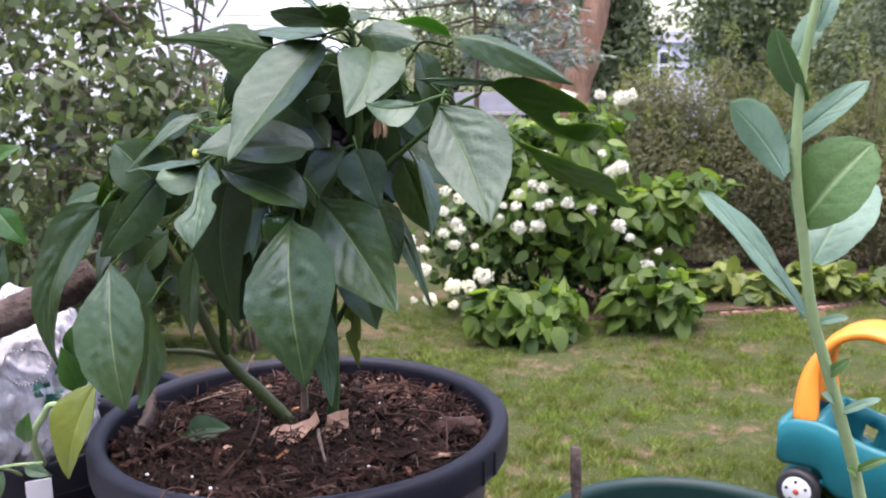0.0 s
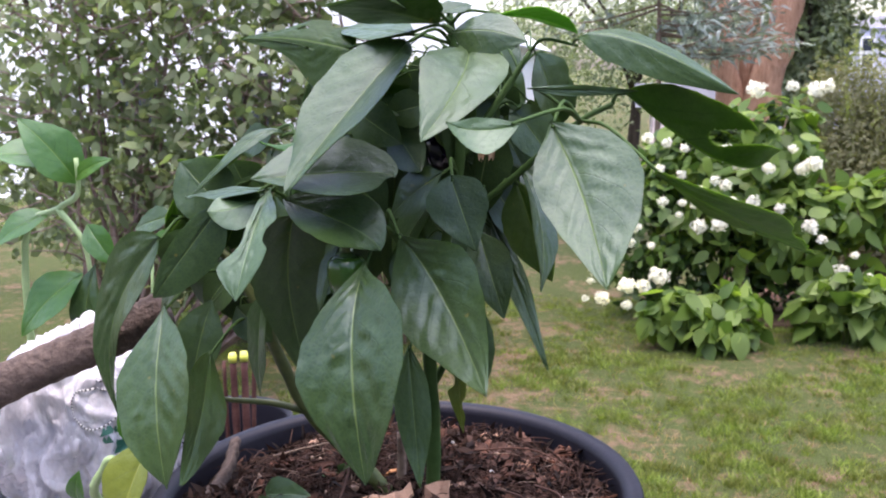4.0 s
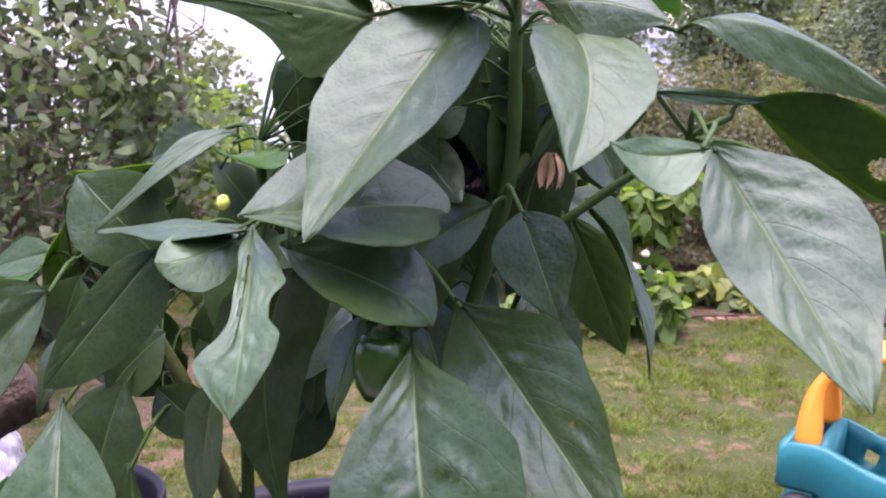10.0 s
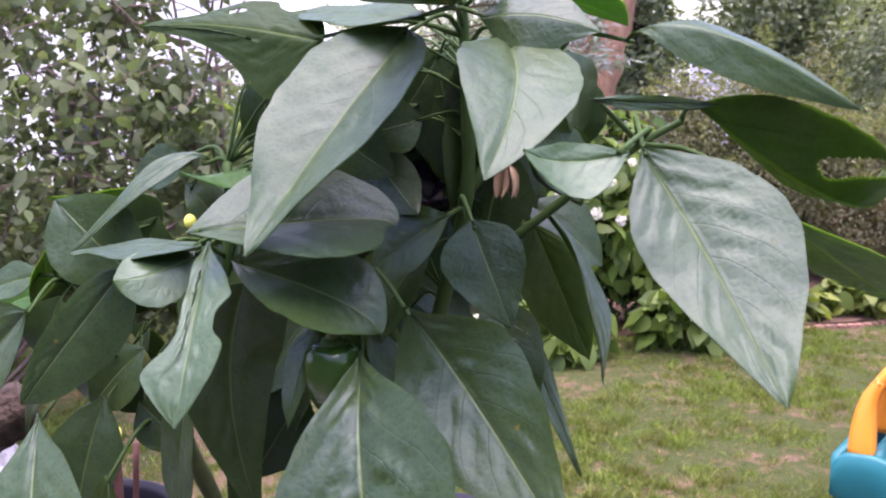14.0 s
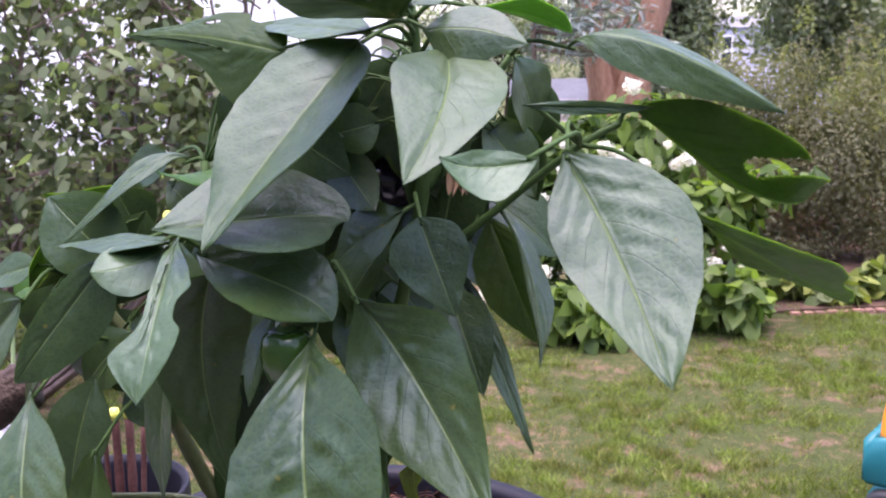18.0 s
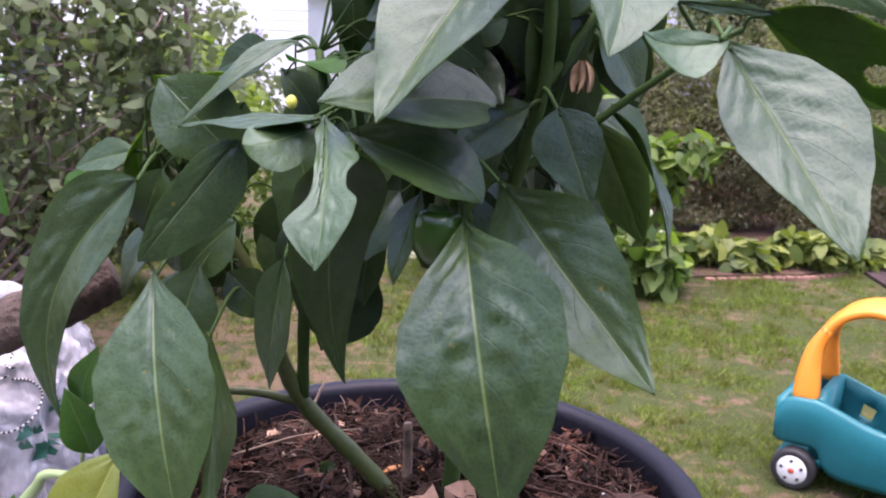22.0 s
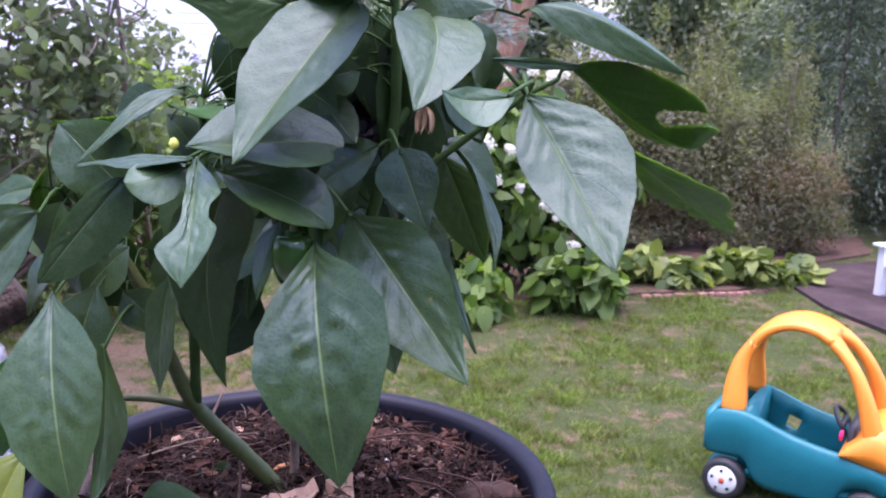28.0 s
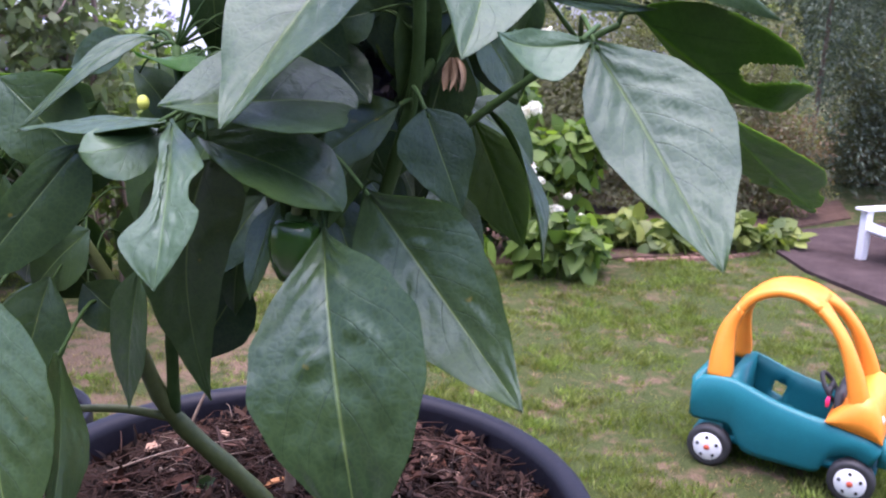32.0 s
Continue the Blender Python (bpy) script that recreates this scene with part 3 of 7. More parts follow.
def build_grass():
    for name, mat, clumps, per, worn, label in (("grass", GRASS, 42000, 11, False, "short green lawn grass"), ("dry_grass", DRYGRASS, 8000, 7, True, "dry straw-coloured grass in worn patches")):
        r = np.random.default_rng(11 if worn else 12)
        cx = r.uniform(-4.5, 5.2, clumps)
        cy = 3.4 + (r.random(clumps) ** 1.4) * 6.2
        k = np.array([patch(a, b) for a, b in zip(cx, cy)])
        keep = (k > 0.42) if worn else (k < 0.485 + 0.17 * r.random(clumps))
        keep &= ~((cx > 4.2) & (cy > 6.4))
        cx, cy = cx[keep], cy[keep]
        size = r.uniform(0.5, 1.5, len(cx)) ** 1.5 * np.where(k[keep] < 0.35, 1.25, 0.85)
        x = np.repeat(cx, per) + r.normal(0, 0.022, len(cx) * per)
        y = np.repeat(cy, per) + r.normal(0, 0.022, len(cx) * per)
        big = np.repeat(size, per)
        n = len(x)
        h = r.uniform(0.016, 0.036, n) * big * (0.6 if worn else 1.0)
        a = r.uniform(0, 2 * np.pi, n)
        w = r.uniform(0.003, 0.006, n) * np.sqrt(big)
        lean = r.normal(0, 0.7, (n, 2)) * h[:, None]
        b0 = np.stack([x - np.cos(a) * w, y - np.sin(a) * w, np.full(n, -0.012)], 1)
        b1 = np.stack([x + np.cos(a) * w, y + np.sin(a) * w, np.full(n, -0.012)], 1)
        t = np.stack([x + lean[:, 0], y + lean[:, 1], h], 1)
        v = np.stack([b0, b1, t], 1).reshape(-1, 3)
        g = raw(name, v, np.arange(3 * n).reshape(-1, 3), mat)
        tagged(g, label, "grass", kind="stuff")


build_grass()


def build_path():
    """The asphalt drive beyond the lawn, and the mulched bed before the hedge."""
    bm = bmesh.new()
    rim = [(4.5, 7.3), (4.25, 8.4), (4.3, 9.3), (4.75, 10.0), (6.2, 10.5), (9.5, 10.8), (20, 11), (20, 5.0), (9, 5.2), (6.0, 5.9), (5.0, 6.6)]
    low = [bm.verts.new((x, y, -0.02)) for x, y in rim]
    top = [bm.verts.new((x, y, 0.035)) for x, y in rim]
    bm.faces.new(top)
    for i in range(len(rim)):
        j = (i + 1) % len(rim)
        bm.faces.new((low[i], low[j], top[j], top[i]))
    tagged(part("driveway", bm, ASPHALT, smooth=False), "worn dark asphalt drive beside the lawn", "driveway", kind="structure")
    bm = bmesh.new()
    front = [(0.35, 8.85), (0.7, 8.6), (1.4, 8.6), (2.6, 8.85), (3.6, 9.0), (4.25, 9.3)]
    back = [(4.9, 10.2), (6.0, 10.8), (6.4, 11.8), (3.0, 12.4), (1.2, 11.0), (0.45, 9.6)]
    rim = front + back
    low = [bm.verts.new((x, y, -0.02)) for x, y in rim]
    top = [bm.verts.new((x, y, 0.03)) for x, y in rim]
    bm.faces.new(top)
    for i in range(len(rim)):
        j = (i + 1) % len(rim)
        bm.faces.new((low[i], low[j], top[j], top[i]))
    bed = tagged(part("flower_bed", bm, MULCH, smooth=False), "planting bed with reddish bark mulch", "flower bed", kind="structure")
    path = smooth_path([(x, y - 0.06, 0.03) for x, y in front[3:]], 9)
    for i in range(len(path) - 1):
        p, q = path[i], path[i + 1]
        d = q - p
        a = math.degrees(math.atan2(d.y, d.x))
        board("brick", 0.008, d.length - 0.008, -0.04, 0.04, -0.04, 0.022 + 0.016 * noise.noise(p * 5), BRICK, bed, pose(p.x, p.y, 0, 0, 2 * noise.noise(p * 7), a), 0.008)


build_path()


# ---- plants round the lawn ----
def shrub(name, base, stems, lobes, n, size, mat, label, category, seed, aspect=0.32, height=1.0, r0=0.02, group="", shell=0.5, bark=TWIG, spread=0.8, rich=False):
    e = thing(name, (base[0], base[1], 0), label, category, group)
    r = random.Random(seed)
    for i in range(stems):
        lo = r.choice(lobes)
        a = r.uniform(0, 6.28)
        foot = (base[0] + 0.12 * math.cos(a), base[1] + 0.12 * math.sin(a), -0.02)
        top = (lo[0] + r.uniform(-.4, .4) * lo[3], lo[1] + r.uniform(-.4, .4) * lo[4], lo[2] + r.uniform(0.1, .8) * lo[5])
        mid = tuple((f * 0.5 + t * 0.5 + r.uniform(-.08, .08)) for f, t in zip(foot, top))
        limb("stem", [foot, mid, top], r0, r0 * 0.3, bark, e, seg=6, n=4)
    if rich:
        rich_crown("crown", lobes, n, size, mat, e, seed, 0.28, 0.45, shell, 0.9, OVATE_EDGE)
    else:
        crown("crown", lobes, n, size, mat, e, seed, aspect, spread, shell)
    return e


def flower_heads(e, spots, y, mat, seed, per=70):
    r = np.random.default_rng(seed)
    for x, z, s in spots:
        d = r.normal(size=(per, 3))
        d /= np.linalg.norm(d, axis=1)[:, None]
        p = np.array([x, y, z]) + d * s * np.array([1.1, 0.85, 0.9]) * r.uniform(0.6, 1, (per, 1))
        v, f = leaf_cloud(p, s * 0.55, 0.5, d, 0.0, 0.35, int(r.integers(1e6)))
        raw("flower_head", v, f, mat, e, "white blossom cluster" if mat is PETAL else "mauve blossom")


def build_hydrangea():
    lobes = ([(0.25, 8.95, 0.75, 0.5, 0.45, 0.5), (0.95, 9.0, 1.0, 0.6, 0.5, 0.6), (1.35, 9.05, 1.55, 0.42, 0.4, 0.5), (1.5, 8.9, 0.8, 0.55, 0.45, 0.5),
              (0.75, 9.2, 1.45, 0.5, 0.45, 0.45), (0.4, 9.1, 1.25, 0.4, 0.4, 0.4), (2.0, 8.9, 1.0, 0.4, 0.35, 0.3), (2.35, 8.75, 1.22, 0.32, 0.25, 0.16)])
    e = shrub("hydrangea_bush", (1.0, 9.0), 14, [lo for lo in lobes if lo[0] > 0.6], 1500, 0.20, HYD, "large hydrangea bush with white flower heads beside the lawn", "shrub", 31, r0=0.018, rich=True)
    # shade at the foot, inside and on the left comes from darker leaf colours
    crown("lowest_leaves", [(x, 9.0, 0.28, 0.3, 0.3, 0.28) for x in (0.3, 0.65, 1.0, 1.35, 1.7)], 700, 0.12, HYD_SHADE, e, 34)
    crown("inner_leaves", [(x, y + 0.12, z - 0.05, a * 0.85, b * 0.8, c * 0.85) for x, y, z, a, b, c in lobes], 2100, 0.13, HYD_SHADE, e, 32)
    rich_crown("flowering_side_leaves", [lo for lo in lobes if lo[0] < 0.8], 700, 0.13, HYD_HALF_SHADE, e, 33, 0.28, 0.5, 0.5, 0.9, OVATE_EDGE)
    low = [(-0.31, 0.85, 0.050), (-0.28, 0.77, 0.036), (-0.18, 0.76, 0.030), (-0.02, 0.91, 0.050), (0.12, 0.94, 0.058), (0.07, 0.80, 0.050), (0.26, 0.78, 0.036), (-0.20, 0.58, 0.065), (-0.25, 0.46, 0.030),
           (-0.30, 0.30, 0.032), (-0.15, 0.31, 0.065), (0.06, 0.43, 0.072), (0.20, 0.42, 0.065), (0.34, 0.51, 0.079), (0.06, 0.25, 0.047), (0.29, 0.56, 0.036), (1.82, 0.58, 0.058), (1.94, 0.45, 0.072), (2.03, 0.51, 0.058), (1.85, 0.51, 0.050), (1.91, 0.71, 0.036)]
    middle = [(0.66, 0.95, 0.065), (0.82, 0.96, 0.065), (0.63, 1.14, 0.047), (0.51, 1.15, 0.036), (0.84, 1.14, 0.050), (0.92, 1.16, 0.043), (1.09, 1.16, 0.058), (0.87, 1.30, 0.050), (1.31, 1.10, 0.047), (0.49, 1.05, 0.03), (1.55, 0.95, 0.065), (1.65, 0.84, 0.043)]
    high = [(0.87, 1.57, 0.079), (0.98, 1.50, 0.079), (1.55, 1.48, 0.072), (1.47, 1.43, 0.058), (1.20, 1.44, 0.050), (1.39, 1.60, 0.036), (1.09, 2.09, 0.072), (1.37, 2.11, 0.050), (1.56, 2.08, 0.072), (1.64, 2.10, 0.058)]
    behind = [(0.22, 1.70, 0.050), (0.38, 1.66, 0.044), (0.52, 1.61, 0.039), (-0.00, 1.29, 0.050), (0.13, 1.22, 0.055), (-0.02, 1.11, 0.050), (0.08, 1.00, 0.055), (-0.14, 0.93, 0.044), (0.50, 1.39, 0.039), (0.65, 1.26, 0.039), (0.78, 1.34, 0.044), (0.32, 1.44, 0.044), (-0.20, 0.77, 0.039), (0.35, 1.16, 0.044)]
    flower_heads(e, low + middle + high + behind, 8.36, PETAL, 9, 90)


build_hydrangea()


def leafy_clump(x, y, w, d, h, n, seed, size, mat, name, label, category, group):
    e = thing(name, (x, y, 0), label, category, group)
    r = random.Random(seed)
    for i in range(7):
        a = r.uniform(0, 6.28)
        limb("stem", [(x + 0.04 * math.cos(a), y + 0.04 * math.sin(a), -0.01), (x + w * 0.3 * math.cos(a), y + d * 0.3 * math.sin(a), h * 0.55), (x + w * 0.6 * math.cos(a), y + d * 0.6 * math.sin(a), h * 0.8)], 0.008, 0.004, STEM, e, seg=5, n=3)
    lobes = random_lobes(seed, 14, x, y, h * 0.5, w, d, h * 0.52, 0.38)
    rich_crown("crown", lobes, n, size, mat, e, seed, 0.34, 0.45, 0.6, 0.9, ROUND_EDGE if mat is HOSTA else OVATE_EDGE)
    return e


for i, (x, y, w, d, h, n) in enumerate([(0.72, 7.85, 0.52, 0.35, 0.52, 420), (1.85, 8.2, 0.5, 0.35, 0.62, 420)]):
    leafy_clump(x, y, w, d, h, n, 41 + i, 0.20, HYD, "low_shrub", "low bright green shrub with pointed leaves at the bed's edge", "shrub", "low shrubs at the bed's edge")
for i in range(8):
    x = 2.55 + i * 0.27
    leafy_clump(x, 9.25 + 0.12 * math.sin(i * 2.1), 0.24, 0.2, 0.34 + 0.07 * math.sin(i * 1.7), 120, 60 + i, 0.18, HOSTA, "hosta", "yellow-green variegated hosta in the mulched bed", "hosta", "hostas along the bed")


def build_hedge():
    for i, (x, y, w, d, h) in enumerate([(1.75, 10.9, 0.8, 0.6, 1.7), (2.55, 11.0, 0.95, 0.7, 2.6), (3.6, 11.1, 1.0, 0.75, 2.7), (4.7, 10.95, 1.05, 0.8, 2.75), (7.6, 13.2, 1.0, 0.8, 2.0)]):
        lobes = random_lobes(80 + i, 26, x, y, h * 0.46, w, d, h * 0.55, 0.36)
        lobes += random_lobes(85 + i, 9, x, y - 0.15, 0.35, w, d * 0.9, 0.38, 0.42)
        if i == 1:
            lobes += [(2.25, 11.0, 1.75, 0.4, 0.4, 0.5), (2.6, 11.0, 1.95, 0.4, 0.4, 0.45), (3.05, 11.0, 1.95, 0.4, 0.4, 0.45)]
        e = shrub("hedge_shrub", (x, y), 12, lobes, 24000, 0.048, HEDGE, "dense twiggy grey-green hedge shrub with reddish tinges", "shrub", 80 + i, 0.3, r0=0.022, group="hedge behind the bed", shell=0.5, spread=0.45)
        r = np.random.default_rng(300 + i)
        tips = [lobes[k] for k in r.integers(0, 26, 60)]
        p = np.concatenate([np.array([lo[0], lo[1], lo[2] + lo[5] * 0.8]) + np.stack([r.normal(0, 0.025, 30), r.normal(0, 0.025, 30), np.linspace(0, 0.28, 30)], 1) + r.normal(0, 0.12, 3) * np.array([1.6, 1, 0.5]) for lo in tips])
        v, f = leaf_cloud(p, 0.042, 0.28, None, -0.6, 0.9, 310 + i)
        raw("upright_sprays", v, f, HEDGE_TOP, e, "fresh green upright sprays")
        p, dd = lobes_points(random_lobes(90 + i, 16, x + 0.1, y - 0.2, h * 0.25, w * 1.0, d * 0.8, h * 0.28, 0.42), 4200, 90 + i)
        v, f = leaf_cloud(p, 0.045, 0.28, dd, 0.2, 0.9, 95 + i)
        raw("tinged_leaves", v, f, HEDGE_RED, e, "reddish-brown foliage")


build_hedge()


def conifer(name, x, y, h, w, mat, seed, n, label, group, size=0.09, bark=TWIG):
    e = thing(name, (x, y, 0), label, "conifer", group)
    limb("trunk", [(x, y, -0.1), (x + 0.05, y, h * 0.5), (x, y, h)], 0.04, 0.012, bark, e, seg=8, n=4)
    r = np.random.default_rng(seed)
    t = r.random(n) ** 0.75
    z = 0.15 + t * (h - 0.2)
    rad = w * (1 - t * 0.93) * (0.04 + 0.96 * r.random(n) ** 0.75)
    a = r.uniform(0, 2 * np.pi, n)
    layer = 0.22 * np.sin(z * 5 + np.round(a * 3) * 1.7) + 0.1 * r.normal(size=n)
    p = np.stack([x + np.cos(a) * rad * (1 + layer), y + np.sin(a) * rad * (1 + layer), z], 1)
    out = np.stack([np.cos(a), np.sin(a), np.full(n, -0.1)], 1)
    v, f = leaf_cloud(p, size, 0.12, np.array([0, 0, 1.0]), 0.45, 0.35, seed, axis=out)
    raw("crown", v, f, mat, e)
    return e


for i, (x, y, h, w) in enumerate([(6.3, 12.6, 6.5, 1.7), (7.9, 11.9, 7.0, 1.8), (9.6, 12.4, 7.5, 2.0), (8.8, 15.5, 7.5, 2.0)]):
    conifer("conifer", x, y, h, w, CONIFER, 110 + i, 43000, "tall dark green conifer behind the drive", "conifers behind the drive")


def broad_tree(name, x, y, h, w, mat, seed, n, label, group, size=0.22, bark=TRUNK_DARK, r0=0.18):
    e = thing(name, (x, y, 0), label, "tree", group)
    limb("trunk", [(x, y, -0.1), (x + 0.1, y, h * 0.3), (x - 0.05, y, h * 0.75)], r0, r0 * 0.35, bark, e, seg=9, n=4)
    r = random.Random(seed)
    for i in range(6):
        a = r.uniform(0, 6.28)
        limb("limb", [(x + 0.05, y, h * r.uniform(0.25, 0.5)), (x + w * 0.3 * math.cos(a), y + w * 0.3 * math.sin(a), h * 0.6), (x + w * 0.7 * math.cos(a), y + w * 0.7 * math.sin(a), h * 0.8)], r0 * 0.4, 0.02, bark, e, seg=6, n=3)
    lobes = random_lobes(seed, 26, x, y, h * 0.55, w, w * 0.8, h * 0.47, 0.34)
    crown("crown", lobes, n, size, mat, e, seed, spread=0.45)
    return e


for i, (x, y, h, w) in enumerate([(3.3, 19, 5.4, 1.2), (5.95, 19.5, 5.6, 1.75), (8.6, 23, 5.8, 2.1), (8.8, 18.5, 5.4, 2.3), (11.8, 19, 6.5, 2.6), (15, 20, 7, 3), (0.2, 26, 5.5, 2.6), (-3.2, 30, 5.0, 2.5),
                                  (-9.5, 27, 5.5, 3.0), (-14, 22, 7, 3.2), (11.5, 27, 7.5, 3.4), (18, 26, 9, 4), (3.2, 38, 7, 3.5), (-7, 38, 6, 4), (14, 40, 10, 5)]):
    broad_tree("tree", x, y, h, w, WOODS, 130 + i, 11000 if i < 5 else 6000, "dark leafy garden tree in the distance", "trees behind the garden", size=0.13)


def build_red_trunks():
    e = thing("multi_stemmed_tree", (1.75, 15, 0), "old tree with several reddish bare trunks behind the hydrangea", "tree")
    for pts, r0, r1 in (([(1.62, 15, -0.1), (1.58, 15, 1.6), (1.30, 15, 3.4), (1.1, 15, 6.0)], 0.24, 0.14), ([(1.82, 14.9, -0.1), (2.0, 14.9, 1.7), (2.40, 14.9, 3.4), (2.95, 14.8, 6.2)], 0.30, 0.16),
                        ([(1.75, 15.2, -0.1), (1.80, 15.3, 2.0), (1.88, 15.4, 3.6), (1.95, 15.5, 6.0)], 0.2, 0.13)):
        limb("trunk", pts, r0, r1, TRUNK, e, seg=12, n=6, rough=0.3)
    for pts in ([(1.3, 15, 3.6), (0.6, 14.8, 4.4), (-0.3, 14.6, 4.9)], [(2.5, 14.9, 3.7), (3.3, 14.7, 4.6), (4.0, 14.6, 5.0)]):
        limb("limb", pts, 0.08, 0.03, TRUNK, e, seg=7, n=4)
    # crown out of view, added large to block low sky from the leaves' sheen
    crown("crown", random_lobes(170, 26, 1.8, 16.2, 10.2, 5.5, 3.0, 3.6, 0.36), 9000, 0.26, WOODS, e, 170)


build_red_trunks()


def build_blue_spruce():
    e = thing("blue_spruce", (0.4, 12.9, 0), "sparse blue-grey spruce with bare twiggy branches", "conifer")
    limb("trunk", [(0.4, 12.9, -0.1), (0.45, 12.9, 2.2), (0.4, 12.9, 4.6)], 0.05, 0.015, TWIG, e, seg=8, n=4)
    r = random.Random(8)
    pts, axes = [], []
    for i in range(100):
        a = r.uniform(0, 6.28)
        z = r.uniform(2.45, 4.9) if math.cos(a) > 0 else r.uniform(3.0, 5.0)
        ln = (5.8 - z) * (0.55 if math.cos(a) > 0 else 0.95) * r.uniform(0.7, 1.15)
        tip = Vector((0.4 + ln * math.cos(a), 12.9 + ln * math.sin(a), z + r.uniform(-0.25, 0.15)))
        root = Vector((0.42, 12.9, z - 0.02))
        mid = (root + tip) / 2 + Vector((0, 0, -0.08))
        limb("branch", [root, mid, tip], 0.018, 0.007, TWIG, e, seg=5, n=3)
        for k in range(75):
            f = r.uniform(0.25, 1.0)
            p = root.lerp(tip, f) + Vector((r.gauss(0, 0.07), r.gauss(0, 0.07), r.gauss(0, 0.03) - 0.08 * 4 * f * (1 - f)))
            pts.append(p)
            axes.append((math.cos(a) + r.gauss(0, .6), math.sin(a) + r.gauss(0, .6), r.gauss(0, 0.4)))
    v, f = leaf_cloud(np.array(pts), 0.19, 0.10, np.array([0, 0, 1.0]), 0.05, 0.7, 5, axis=np.array(axes))
    raw("needles", v, f, SPRUCE, e)


build_blue_spruce()


def build_left_shrub():
    lobes = [(-2.9, 6.3, 1.9, 0.9, 0.6, 0.8), (-2.2, 6.2, 2.2, 0.7, 0.6, 0.7), (-1.75, 6.3, 1.75, 0.5, 0.5, 0.55), (-3.6, 6.4, 2.2, 0.9, 0.6, 0.9), (-2.6, 6.3, 1.25, 0.8, 0.6, 0.5),
             (-2.8, 6.3, 2.9, 0.7, 0.6, 0.5), (-3.4, 6.4, 3.0, 0.9, 0.6, 0.7), (-1.85, 6.3, 2.2, 0.35, 0.4, 0.45), (-4.5, 6.6, 2.0, 0.9, 0.6, 1.0), (-2.2, 6.4, 2.7, 0.35, 0.4, 0.4), (-1.6, 6.5, 1.7, 0.35, 0.4, 0.4), (-1.75, 6.4, 3.05, 0.4, 0.4, 0.3), (-2.2, 6.4, 3.1, 0.5, 0.4, 0.35), (-1.4, 6.4, 3.1, 0.3, 0.3, 0.25)]
    e = shrub("lilac_bush", (-3.7, 6.4), 4, lobes, 7000, 0.095, LILAC, "tall open lilac bush with heart-shaped leaves and bare stems", "shrub", 51, aspect=0.34, r0=0.02, shell=0.12, spread=0.9)
    rich_crown("outer_leaves", [(x, y - 0.1, z, a, b, c) for x, y, z, a, b, c in lobes], 1500, 0.12, LILAC_BROAD, e, 58, 0.27, 0.9, 0.3, 1.1, OVATE_EDGE, "broad heart-shaped leaves")
    r = random.Random(3)
    for i in range(26):
        x = r.uniform(-4.2, -1.5)
        top = (x + r.uniform(-.35, .35), 6.4 + r.uniform(-.3, .3), r.uniform(2.4, 3.5))
        limb("stem", [(-3.7 + (x + 2.8) * 0.3, 6.45 + r.uniform(-.15, .15), -0.02), (x * 0.75 - 3.4 * 0.25, 6.4 + r.uniform(-.2, .2), 1.0), (x, 6.4 + r.uniform(-.2, .2), 1.8), top], r.uniform(0.016, 0.032), 0.008, LILAC_BARK, e, seg=6, n=4)
    for i in range(250):
        x, z = r.uniform(-4.3, -1.5), r.uniform(1.0, 3.0)
        y = 6.3 + r.uniform(-.35, .3)
        limb("twig", [(x, y, z), (x + r.uniform(-.25, .25), y + r.uniform(-.1, .1), z + r.uniform(-.05, .2)), (x + r.uniform(-.5, .5), y + r.uniform(-.2, .2), z + r.uniform(0, .35))], 0.007, 0.004, LILAC_BARK, e, seg=5, n=2)


build_left_shrub()
shrub("light_green_shrub", (-1.75, 7.9), 8, random_lobes(53, 18, -1.9, 7.9, 1.15, 0.8, 0.6, 1.05, 0.38) + [(-1.62, 7.9, 1.4, 0.36, 0.4, 0.4), (-1.95, 7.9, 1.85, 0.36, 0.4, 0.33)], 3400, 0.1, YELLOWISH, "light yellow-green leafy shrub behind the lilac", "shrub", 53, aspect=0.3)
mauve = shrub("flowering_shrub", (-2.3, 9.6), 10, random_lobes(54, 22, -2.5, 9.6, 1.45, 1.15, 0.7, 1.25, 0.36) + [(-1.95, 9.6, 1.95, 0.34, 0.4, 0.42), (-1.85, 9.6, 1.35, 0.4, 0.4, 0.5), (-2.2, 9.6, 2.3, 0.35, 0.4, 0.3)], 5800, 0.1, LILAC, "tall shrub with small mauve flowers", "shrub", 54, aspect=0.34)
rr = random.Random(12)
flower_heads(mauve, [(-2.3 + rr.uniform(-.95, .75), 1.7 + rr.uniform(-.4, .85), rr.uniform(0.04, 0.06)) for _ in range(26)], 9.15, MAUVE, 13, 26)
shrub("dark_shrub", (-5.5, 9.5), 8, random_lobes(56, 16, -5.6, 9.5, 1.0, 1.6, 0.8, 1.0, 0.4), 2600, 0.12, WOODS, "dark green shrub under the lilac", "shrub", 56, aspect=0.34)


shrub("dark_shrub", (-3.3, 7.9), 9, random_lobes(57, 26, -3.2, 7.9, 0.95, 1.9, 0.6, 1.0, 0.38), 7000, 0.1, LILAC, "dark green undergrowth shrub behind the lilac", "shrub", 57, aspect=0.36)


